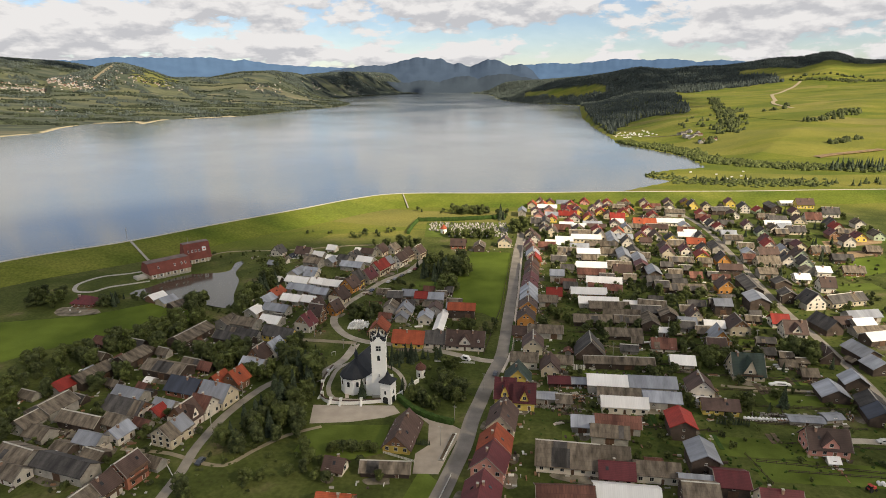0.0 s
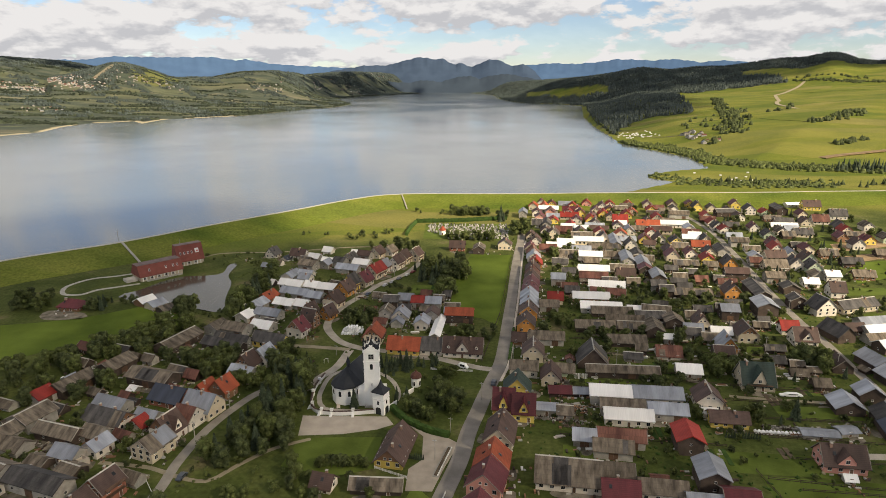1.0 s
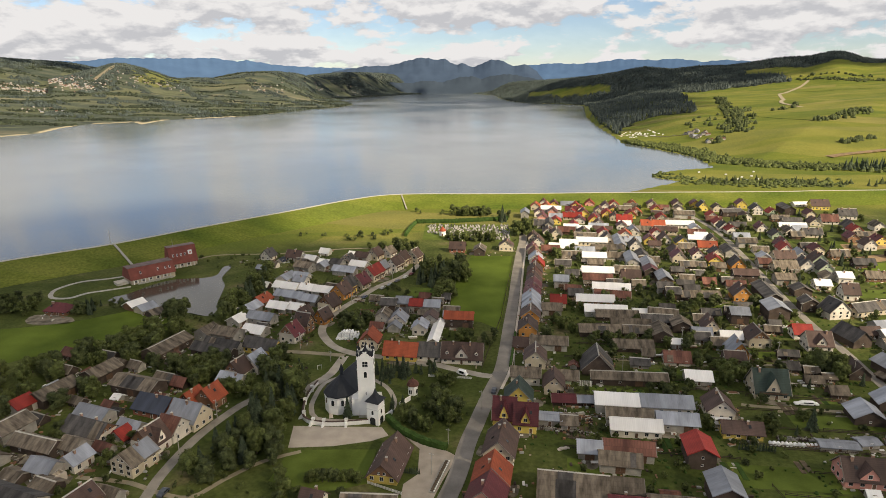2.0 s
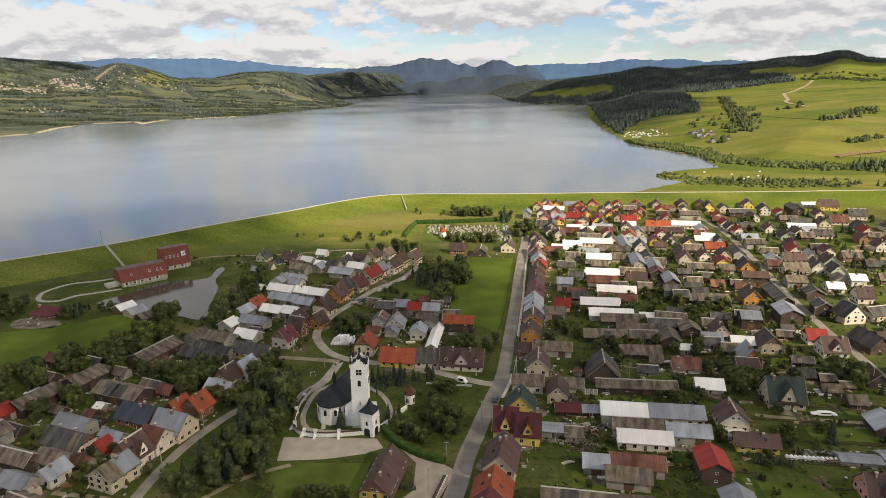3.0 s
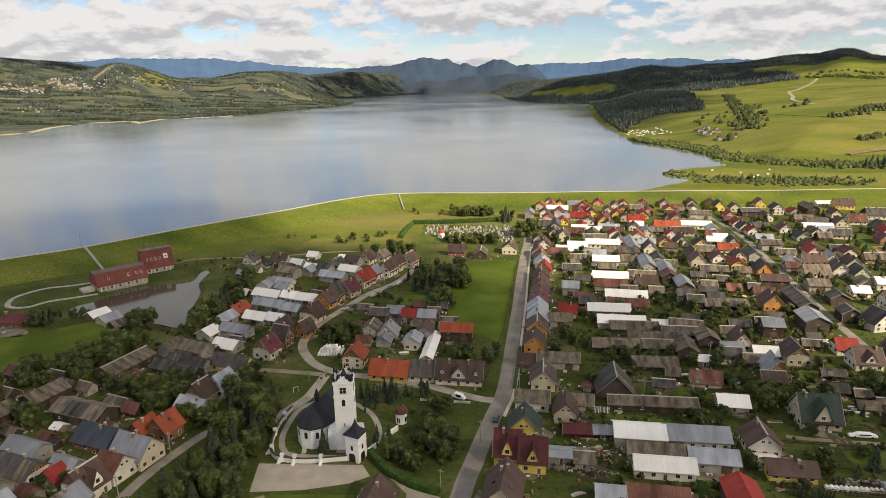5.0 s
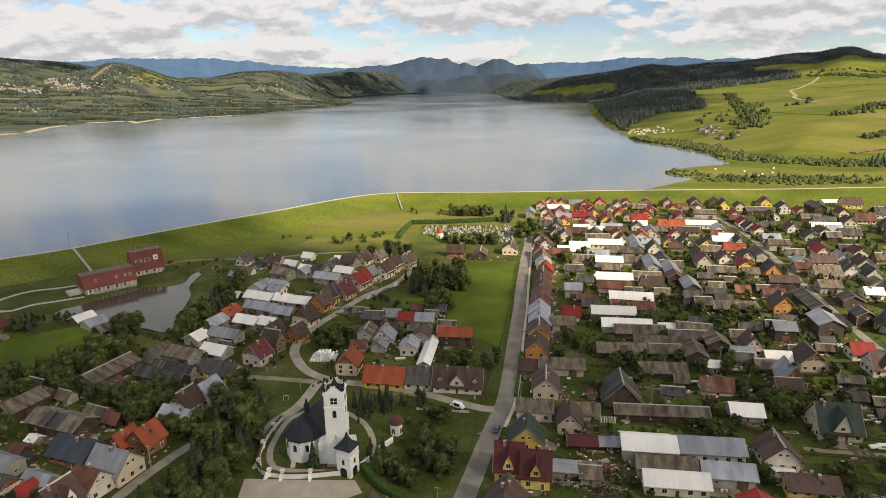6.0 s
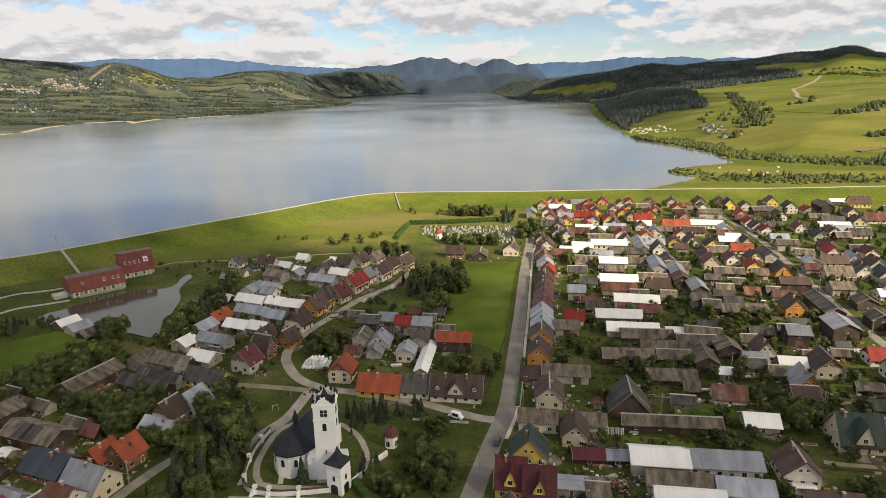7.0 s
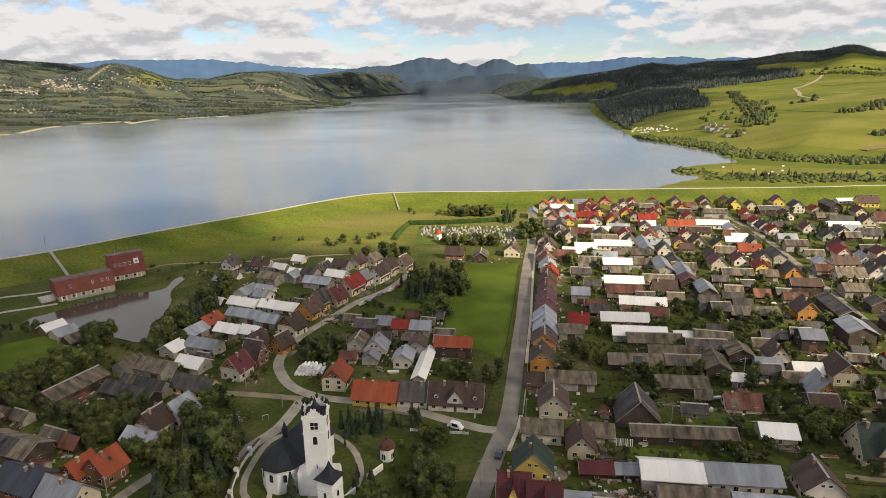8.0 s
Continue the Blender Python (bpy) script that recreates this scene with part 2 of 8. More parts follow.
def boxv(x0, x1, y0, y1, z0, z1):
    return [(x0, y0, z0), (x1, y0, z0), (x1, y1, z0), (x0, y1, z0), (x0, y0, z1), (x1, y0, z1), (x1, y1, z1), (x0, y1, z1)]


def boxes(name, specs, mats, idx=None):
    """Several boxes (x0, x1, y0, y1, z0, z1) in one mesh; idx: the material of each."""
    v, f, mi = [], [], []
    for k, s in enumerate(specs):
        f += [tuple(i + len(v) for i in q) for q in BOXF]
        v += boxv(*s)
        mi += [idx[k] if idx else 0] * 6
    return mesh(name, v, f, mats, mi)


def prism(name, section, x0, x1, mats):
    """A closed section of (y, z) points, counter-clockwise seen from +x, drawn out along x."""
    k = len(section)
    v = [(x0, y, z) for y, z in section] + [(x1, y, z) for y, z in section]
    f = [tuple(range(k - 1, -1, -1)), tuple(range(k, 2 * k))]
    f += [(i, (i + 1) % k, k + (i + 1) % k, k + i) for i in range(k)]
    return mesh(name, v, f, mats)


def spline(pts, step=3.0, closed=False):
    """A smooth line through the points, at even steps."""
    p = [Vector((*q, 0) if len(q) == 2 else q) for q in pts]
    out, n = [], len(p)
    for i in range(n if closed else n - 1):
        a, b, c, d = (p[(i + k) % n] if closed else p[min(max(i + k, 0), n - 1)] for k in (-1, 0, 1, 2))
        m = max(2, int((c - b).length / step))
        for j in range(m):
            t = j / m
            out.append(0.5 * (2 * b + (c - a) * t + (2 * a - 5 * b + 4 * c - d) * t * t + (3 * b - a - 3 * c + d) * t**3))
    if not closed:
        out.append(p[-1])
    return out


def ribbon(name, pts, section, mats, idx=None, step=3.0, closed=False):
    """A section of (across, height) points swept along a line; idx: the material of each strip."""
    line = spline(pts, step, closed)
    n, k = len(line), len(section)
    v, f, mi = [], [], []
    for i, p in enumerate(line):
        a, b = (line[(i - 1) % n], line[(i + 1) % n]) if closed else (line[max(i - 1, 0)], line[min(i + 1, n - 1)])
        d = (b - a).normalized()
        right = Vector((d.y, -d.x, 0))
        v += [tuple(p + right * s + Vector((0, 0, h))) for s, h in section]
    for i in range(n if closed else n - 1):
        for j in range(k - 1):
            f.append((i * k + j, i * k + j + 1, ((i + 1) % n) * k + j + 1, ((i + 1) % n) * k + j))
            mi.append(idx[j] if idx else 0)
    return mesh(name, v, f, mats, mi)


def road(name, pts, width, z, material, label, kind="structure", category="road"):
    h = width / 2
    ob = new(name, ribbon(name, pts, [(-h, -0.3), (-h, z), (-h * 0.4, z + 0.04), (h * 0.4, z + 0.04), (h, z), (h, -0.3)], material))
    return tagged(ob, label, category, kind=kind)


def slab(name, pts, z, material, label, category, step=4.0, smooth=True):
    """A flat patch on the ground with a smooth outline and its own edge."""
    line = spline(pts, step, True) if smooth else [Vector((*p, 0)) for p in pts]
    n = len(line)
    v = [(p.x, p.y, z) for p in line] + [(p.x, p.y, -0.3) for p in line]
    if sum(line[i].x * line[(i + 1) % n].y - line[(i + 1) % n].x * line[i].y for i in range(n)) < 0:
        v = [v[i] for i in range(n - 1, -1, -1)] + [v[n + i] for i in range(n - 1, -1, -1)]
    f = [tuple(range(n))] + [(i, n + i, n + (i + 1) % n, (i + 1) % n) for i in range(n)]
    return tagged(new(name, mesh(name, v, f, material)), label, category, kind="structure")


# ---- the land: one sheet from the village to the mountains ----
LAKE_Z = 6.0
DAM = [(-900, -60), (-420, 250), (-285, 375), (-246, 410), (-201, 466), (-153, 521), (-107, 576), (-64, 602), (38, 606), (145, 614), (305, 621), (398, 630), (900, 662)]
SHORE_WEST = [(-290, 4520), (-304, 4362), (-396, 4316), (-491, 4010), (-627, 3756), (-687, 3473), (-679, 3217), (-597, 2983), (-500, 2719), (-507, 2463), (-576, 2339), (-635, 2118), (-675, 1933), (-750, 1857), (-862, 1741), (-843, 1590), (-913, 1677), (-992, 1600), (-981, 1471), (-937, 1331), (-962, 1266), (-1050, 1000), (-1100, 500), (-900, -40)]
SHORE_EAST = [(145, 618), (178, 645), (237, 699), (213, 731), (222, 752), (258, 784), (314, 808), (326, 911), (309, 980), (285, 1062), (269, 1118), (280, 1224), (303, 1531), (345, 1892), (402, 2218), (441, 2523), (378, 2695), (245, 2776), (176, 3056), (145, 3481), (141, 3972), (39, 4266), (-60, 4520)]
LAKE = SHORE_WEST + DAM[1:10] + SHORE_EAST

# wooded ridges: distance, spread and crest as (bearing, height)
RIDGE_EAST = (3000, 300, [(1.71, 24), (2.45, 65), (3.2, 80), (5.42, 84), (7.86, 95), (10.25, 107), (12.58, 125), (13.95, 141), (14.85, 148), (15.98, 142), (17.1, 137), (19.26, 149), (21.36, 150), (22.58, 158), (23.76, 168), (25.3, 180), (27.18, 184), (28.25, 197), (28.96, 200), (29.7, 191), (30.62, 173), (31.42, 166), (35.67, 162)])
RIDGES_WEST = [
    (4000, 330, [(-39.12, 229), (-37.14, 223), (-35.43, 213), (-33.65, 205), (-32.18, 191), (-31.06, 174), (-29.93, 150), (-28.8, 110)]),
    (3150, 190, [(-34.4, 115), (-33.07, 128), (-32.08, 144), (-31.07, 160), (-30.26, 174), (-29.56, 181), (-28.85, 177), (-27.87, 162), (-26.67, 140), (-25.87, 121), (-24.39, 105)]),
    (3400, 260, [(-26.11, 107), (-24.15, 116), (-22.39, 115), (-21.47, 128), (-20.08, 144), (-18.23, 146), (-16.82, 146), (-15.4, 137), (-14.46, 123), (-13.03, 96), (-11.09, 72)]),
    (4250, 240, [(-16.86, 113), (-14.94, 126), (-13.24, 136), (-12.02, 142), (-10.05, 145), (-7.07, 139), (-5.08, 120), (-4.08, 91), (-3.33, 51)])]

POND = [(-202.7, 325.9), (-195.3, 335), (-188.7, 352), (-179.9, 362), (-163.9, 365.4), (-157.5, 371), (-159.8, 386), (-158.6, 391.5), (-154.5, 389), (-152, 367), (-143.9, 350), (-137.5, 324), (-132.8, 310.4), (-134, 301.9), (-145.8, 306), (-157.6, 309.7), (-172.9, 315.4), (-189.7, 317.7)]


def smooth01(a, b, v):
    t = np.clip((v - a) / (b - a), 0, 1)
    return t * t * (3 - 2 * t)


def lake_distance(x, y, outline=None):
    """Metres from the shore: positive on land, negative on the water."""
    outline = outline or LAKE
    best, inside = np.full(x.shape, 1e9), np.zeros(x.shape, bool)
    for (ax, ay), (bx, by) in zip(outline, outline[1:] + outline[:1]):
        dx, dy = bx - ax, by - ay
        t = np.clip(((x - ax) * dx + (y - ay) * dy) / (dx * dx + dy * dy), 0, 1)
        best = np.minimum(best, np.hypot(x - ax - t * dx, y - ay - t * dy))
        if dy:
            inside ^= ((ay > y) != (by > y)) & (x < dx * (y - ay) / dy + ax)
    return np.where(inside, -best, best)


def hill(x, y, cx, cy, h, sx, sy, turn=0.0):
    c, s = math.cos(radians(turn)), math.sin(radians(turn))
    u, v = ((x - cx) * c + (y - cy) * s) / sx, (-(x - cx) * s + (y - cy) * c) / sy
    return h * np.exp(-0.5 * (u * u + v * v))


def waves(x, y, size, seed):
    a = seed * 1.7
    return (np.sin(x / size + a) * np.cos(y / size * 1.3 - a) + 0.5 * np.sin(x / size * 2.3 + y / size * 1.9 + a * 2) + 0.3 * np.cos(x / size * 4.1 - y / size * 3.7)) / 1.8


def crests(z, far, turn, ridge, bank):
    """Raises the land to a ridge on an arc round the valley: its distance, its spread and its crest as (bearing, height)."""
    at, spread, line = ridge
    top = np.interp(turn, [p[0] for p in line], [p[1] for p in line], left=-50, right=-50) + waves(turn * 60, far, 55, 4) * 2.0
    side = np.where(far < at, np.exp(-0.5 * ((far - at) / spread) ** 2), 1.0)
    return z + np.clip(top - LAKE_Z - z, 0, None) * side * bank


def terrain(x, y):
    x, y = np.asarray(x, float), np.asarray(y, float)
    dam_y = np.interp(x, [p[0] for p in DAM], [p[1] for p in DAM])
    d = lake_distance(x, y)
    land = np.clip(d, 0, None)
    east = smooth01(-200, 150, x - np.interp(y, [600, 4600], [0, -300]))
    # bearing and distance from the middle of the village road
    far, turn = np.hypot(x - 6, y - 30), np.degrees(np.arctan2(x - 6, y - 30))
    # eastern meadow slope and the wooded ridges behind it
    rise = np.minimum(land, np.clip(y - 800, 0, None))
    z_e = 0.5 + (108 * (1 - np.exp(-rise / 820)) + 0.006 * rise) * smooth01(10, 160, rise)
    z_e = z_e + waves(x, y, 130, 1) * 4.0 * smooth01(80, 400, rise)
    z_e += hill(x, y, 520, 1900, 22, 170, 300)
    z_e = crests(z_e, far, turn, RIDGE_EAST, smooth01(20, 330, land))
    # western plain and its hills
    z_w = np.interp(land, [0, 120, 400, 800, 1200, 2500], [0.5, 2.5, 14, 44, 62, 80]) + waves(x, y, 240, 2) * 4 * smooth01(60, 500, land)
    for ridge in RIDGES_WEST:
        z_w = crests(z_w, far, turn, ridge, smooth01(30, 350, land))
    z_out = LAKE_Z + east * z_e + (1 - east) * z_w
    z_bed = LAKE_Z - 0.4 - np.minimum(5, np.clip(-d, 0, None) * 0.12)
    z = np.where(d > 0, z_out, z_bed)
    village = smooth01(-3, -14, y - dam_y)
    low = 5.5 * smooth01(420, 640, x) + waves(x, y, 45, 3) * 0.06
    z = village * low + (1 - village) * z
    shore = lake_distance(x, y, POND)
    return z - 2.4 * smooth01(3.0, -4, shore) * (village > 0.9)


def ground_z(x, y):
    return float(terrain(np.array([x]), np.array([y]))[0])


rows = np.concatenate([np.arange(-900, 60, 40.0), np.arange(60, 700, 6.0), np.geomspace(700, 5000, 230)])
fan = np.tan(np.radians(np.linspace(-46, 46, 380)))
GY, GT = np.meshgrid(rows, fan, indexing="ij")
GX = (np.maximum(GY, 60) + 230) * GT
GZ = terrain(GX, GY)
n_r, n_c = GX.shape
grid_v = np.stack([GX.ravel(), GY.ravel(), GZ.ravel()], 1)
ii = (np.arange(n_r - 1)[:, None] * n_c + np.arange(n_c - 1)[None, :]).ravel()
grid_f = np.stack([ii, ii + 1, ii + n_c + 1, ii + n_c], 1)
me = mesh("ground", grid_v.tolist(), grid_f.tolist(), [], smooth=True)


WOODS = [(293, 1258), (338, 1387), (377, 1467), (414, 1487), (451, 1447), (503, 1449), (543, 1567), (564, 1716), (744, 2355), (796, 2265), (894, 2277), (987, 2277), (1071, 2258), (1120, 2275), (1117, 2406), (1054, 2490), (1059, 2580), (1123, 2559), (1250, 2440), (1495, 2463), (1625, 2446), (2300, 2500), (2300, 5200), (-60, 5200), (-60, 4500), (141, 3972), (145, 3481), (176, 3056), (245, 2776), (378, 2695), (441, 2523), (402, 2218), (345, 1892), (303, 1531)]
CLEARING = [(286, 3265), (351, 2974), (426, 2879), (519, 2857), (566, 2827), (592, 2665), (522, 2732), (462, 2790), (393, 2800), (299, 2940), (270, 3069)]


def within(x, y, outline):
    inside = np.zeros(x.shape, bool)
    for (ax, ay), (bx, by) in zip(outline, outline[1:] + outline[:1]):
        if by != ay:
            inside ^= ((ay > y) != (by > y)) & (x < (bx - ax) * (y - ay) / (by - ay) + ax)
    return inside


def forest_at(x, y):
    """Where woods grow: 0 to 1."""
    x, y = np.asarray(x, float), np.asarray(y, float)
    w = waves(x, y, 90, 5) * 60 + waves(x, y, 33, 6) * 25
    u, v = x + waves(x, y, 40, 7) * 14, y + waves(x, y, 35, 8) * 22
    a = (within(u, v, WOODS) & ~within(u, v, CLEARING)).astype(float)
    # the western hills, by bearing and distance, and copses over the plain
    far, turn = np.hypot(x - 6, y - 30), np.degrees(np.arctan2(x - 6, y - 30))
    n = waves(x, y, 60, 9) * 0.35 + waves(x, y, 23, 3) * 0.25
    west = (far + n * 200 > 3760) & (turn < -28.6)
    west |= (np.hypot((turn + 31.0) / 2.9, (far - 3180) / 300) + n < 1) & ~((np.abs(turn + 31.27 - (far - 2964) * 0.0105) < 0.3) & (far < 3170))
    west |= np.hypot((turn + 27.6) / 1.3, (far - 3230) / 90) + n < 1
    west |= np.hypot((turn + 16.0) / 1.8, (far - 3480) / 160) + n < 1
    west |= (turn > -14) & (turn < -2) & (far + n * 260 > 3960) & (np.hypot((turn + 8.8) / 2.6, (far - 4260) / 120) + n > 1)
    west |= (waves(x, y, 85, 11) + waves(x, y * 1.7, 37, 12) * 0.7 > 0.48) & (far > 1800) & (x < -350)
    return np.clip(a + west, 0, 1)


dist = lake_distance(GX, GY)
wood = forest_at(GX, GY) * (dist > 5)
beyond = GY > np.interp(GX, [p[0] for p in DAM], [p[1] for p in DAM])
to_dam = np.interp(GX, [p[0] for p in DAM], [p[1] for p in DAM]) - GY
reach = np.interp(GX, [-250, -150, -60, 40, 140, 400], [20, 95, 150, 95, 42, 60])
village_meadow = 0.95 * smooth01(25, -25, to_dam - reach + waves(GX, GY, 22, 4) * 14)
meadow = np.where(beyond, np.where(GX > 100, 1.0, 0.30), np.clip(village_meadow, 0.05, 1))
sand = ((dist > -8) & (dist < 15) & (GX < -560) & (GY < 1900) & beyond) * (waves(GX, GY, 60, 9) > -0.45)
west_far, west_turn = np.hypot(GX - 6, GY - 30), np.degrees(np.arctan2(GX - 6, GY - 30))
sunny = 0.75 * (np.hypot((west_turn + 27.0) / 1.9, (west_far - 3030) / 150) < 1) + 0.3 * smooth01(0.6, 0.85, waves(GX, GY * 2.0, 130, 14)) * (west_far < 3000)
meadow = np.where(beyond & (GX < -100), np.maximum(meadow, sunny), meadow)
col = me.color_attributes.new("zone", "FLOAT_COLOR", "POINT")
# alpha lets the haze-toned field colours in over the western plain
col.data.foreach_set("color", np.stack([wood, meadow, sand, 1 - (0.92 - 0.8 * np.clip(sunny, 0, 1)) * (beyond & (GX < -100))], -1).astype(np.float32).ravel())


def grass_material(name, zones, fields=0.5, hue=(1, 1, 1)):
    m = bpy.data.materials.new(name)
    m.use_nodes = True
    n, l = m.node_tree.nodes, m.node_tree.links
    bsdf = n["Principled BSDF"]
    bsdf.inputs["Roughness"].default_value, bsdf.inputs["Specular IOR Level"].default_value = 0.95, 0.1
    tc = n.new("ShaderNodeTexCoord")

    def tex(scale, detail=4, stretch=(1, 1, 1), turn=0.0):
        mp = n.new("ShaderNodeMapping")
        mp.inputs["Scale"].default_value, mp.inputs["Rotation"].default_value = stretch, (0, 0, radians(turn))
        l.new(tc.outputs["Object"], mp.inputs["Vector"])
        t = n.new("ShaderNodeTexNoise")
        t.inputs["Scale"].default_value, t.inputs["Detail"].default_value = scale, detail
        l.new(mp.outputs[0], t.inputs["Vector"])
        return t.outputs["Fac"]

    def ramp(fac, stops):
        r = n.new("ShaderNodeValToRGB")
        while len(r.color_ramp.elements) < len(stops):
            r.color_ramp.elements.new(0.5)
        for e, (p, c) in zip(r.color_ramp.elements, stops):
            e.position, e.color = p, (*c, 1)
        l.new(fac, r.inputs[0])
        return r.outputs[0]

    def blend(fac, a, b, kind="MIX"):
        x = n.new("ShaderNodeMix")
        x.data_type, x.blend_type = "RGBA", kind
        if isinstance(fac, float):
            x.inputs[0].default_value = fac
        else:
            l.new(fac, x.inputs[0])
        l.new(a, x.inputs[6])
        l.new(b, x.inputs[7])
        return x.outputs[2]

    base = ramp(tex(0.05, 8), [(0.28, (0.038, 0.050, 0.014)), (0.46, (0.058, 0.076, 0.019)), (0.60, (0.088, 0.102, 0.030)), (0.72, (0.15, 0.125, 0.07))])
    if zones:
        field = n.new("ShaderNodeTexVoronoi")
        mp = n.new("ShaderNodeMapping")
        mp.inputs["Scale"].default_value, mp.inputs["Rotation"].default_value = (0.0045, 0.016, 0.0), (0, 0, radians(17))
        l.new(tc.outputs["Object"], mp.inputs["Vector"])
        l.new(mp.outputs[0], field.inputs["Vector"])
        field.inputs["Scale"].default_value = 1.0
        sep = n.new("ShaderNodeSeparateColor")
        l.new(field.outputs["Color"], sep.inputs[0])
        plots = ramp(sep.outputs[0], [(0.0, (0.095, 0.128, 0.022)), (0.35, (0.150, 0.165, 0.028)), (0.7, (0.195, 0.190, 0.040)), (0.9, (0.225, 0.205, 0.060)), (1.0, (0.25, 0.205, 0.08))])
        warm = ramp(tex(0.012, 8, (1, 2.2, 1), 20), [(0.36, (0.088, 0.112, 0.018)), (0.5, (0.140, 0.152, 0.024)), (0.64, (0.215, 0.200, 0.040))])
        warm = blend(fields, warm, plots)
        warm = blend(1.0, warm, ramp(warm, [(0.0, hue), (1.0, hue)]), "MULTIPLY")
        att = n.new("ShaderNodeVertexColor")
        att.layer_name = "zone"
        part_of = n.new("ShaderNodeSeparateColor")
        l.new(att.outputs["Color"], part_of.inputs[0])
        base = blend(part_of.outputs[1], base, warm)
        strips = n.new("ShaderNodeTexVoronoi")
        mp = n.new("ShaderNodeMapping")
        mp.inputs["Scale"].default_value, mp.inputs["Rotation"].default_value = (0.0042, 0.011, 0.0), (0, 0, radians(-14))
        l.new(tc.outputs["Object"], mp.inputs["Vector"])
        l.new(mp.outputs[0], strips.inputs["Vector"])
        strips.inputs["Scale"].default_value = 1.0
        tone_of = n.new("ShaderNodeSeparateColor")
        l.new(strips.outputs["Color"], tone_of.inputs[0])
        # haze over the western plain is mixed into these muted, bluish field colours
        hazed_fields = ramp(tone_of.outputs[0], [(0.0, (0.046, 0.062, 0.052)), (0.4, (0.068, 0.086, 0.066)), (0.65, (0.098, 0.112, 0.078)), (0.82, (0.140, 0.150, 0.075)), (0.93, (0.19, 0.17, 0.12)), (1.0, (0.28, 0.255, 0.17))])
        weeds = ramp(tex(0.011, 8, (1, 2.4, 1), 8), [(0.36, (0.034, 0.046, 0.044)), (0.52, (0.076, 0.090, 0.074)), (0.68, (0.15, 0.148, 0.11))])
        hazed_fields = blend(0.5, hazed_fields, weeds)
        base = blend(att.outputs["Alpha"], hazed_fields, base)
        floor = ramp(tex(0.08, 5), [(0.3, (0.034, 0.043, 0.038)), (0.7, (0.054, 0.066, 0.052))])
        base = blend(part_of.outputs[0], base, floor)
        beach = ramp(tex(0.2, 4), [(0.3, (0.38, 0.32, 0.21)), (0.7, (0.50, 0.43, 0.30))])
        base = blend(part_of.outputs[2], base, beach)
    fine = ramp(tex(0.6, 6), [(0.25, (0.66, 0.66, 0.66)), (0.75, (1.3, 1.3, 1.3))])
    l.new(blend(1.0, base, fine, "MULTIPLY"), bsdf.inputs["Base Color"])
    bp = n.new("ShaderNodeBump")
    bp.inputs["Strength"].default_value, bp.inputs["Distance"].default_value = 0.5, 0.4
    l.new(tex(1.2, 6), bp.inputs["Height"])
    l.new(bp.outputs[0], bsdf.inputs["Normal"])
    return m


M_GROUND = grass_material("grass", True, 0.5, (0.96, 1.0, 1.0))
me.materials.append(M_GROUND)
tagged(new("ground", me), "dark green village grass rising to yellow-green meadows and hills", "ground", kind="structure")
M_LAWN = mat("lawn", (0.076, 0.106, 0.018), 0.95, 0.25, 0.06, 1.5, 0.3, second=(0.098, 0.132, 0.026), tint=0.02, spec=0.1)

# the lake
M_WATER = bpy.data.materials.new("lake_water")
M_WATER.use_nodes = True
n, l = M_WATER.node_tree.nodes, M_WATER.node_tree.links
b = n["Principled BSDF"]
b.inputs["Base Color"].default_value = (0.125, 0.145, 0.155, 1)
b.inputs["IOR"].default_value, b.inputs["Specular IOR Level"].default_value = 1.33, 1.0
tc, nz, bp, mp = n.new("ShaderNodeTexCoord"), n.new("ShaderNodeTexNoise"), n.new("ShaderNodeBump"), n.new("ShaderNodeMapping")
mp.inputs["Scale"].default_value = (0.35, 1.0, 1)
nz.inputs["Scale"].default_value, nz.inputs["Detail"].default_value = 0.5, 6
bp.inputs["Strength"].default_value, bp.inputs["Distance"].default_value = 0.04, 0.16
l.new(tc.outputs["Object"], mp.inputs["Vector"])
l.new(mp.outputs[0], nz.inputs["Vector"])
l.new(nz.outputs["Fac"], bp.inputs["Height"])
l.new(bp.outputs[0], b.inputs["Normal"])
# calm slicks and wind-ruffled stretches
wind, reach = n.new("ShaderNodeTexNoise"), n.new("ShaderNodeMapRange")
wind.inputs["Scale"].default_value, wind.inputs["Detail"].default_value = 0.0035, 3
reach.inputs["From Min"].default_value, reach.inputs["From Max"].default_value = 0.38, 0.62
reach.inputs["To Min"].default_value, reach.inputs["To Max"].default_value = 0.10, 0.17
l.new(tc.outputs["Object"], wind.inputs["Vector"])
l.new(wind.outputs["Fac"], reach.inputs["Value"])
l.new(reach.outputs[0], b.inputs["Roughness"])
SHEET = [(-3000, 5000), (-3000, 500), (-1400, -40), (-900, -60)] + DAM[1:] + [(900, 5000)]
me = mesh("lake", [(x, y, LAKE_Z) for x, y in SHEET], [tuple(range(len(SHEET)))], M_WATER)
bm = bmesh.new()
bm.from_mesh(me)
bmesh.ops.recalc_face_normals(bm, faces=bm.faces)
if bm.faces[:][0].normal.z < 0:
    bmesh.ops.reverse_faces(bm, faces=bm.faces)
bm.to_mesh(me)
bm.free()
tagged(new("water", me), "calm grey-blue reservoir mirroring the cloudy sky", "lake", kind="structure")

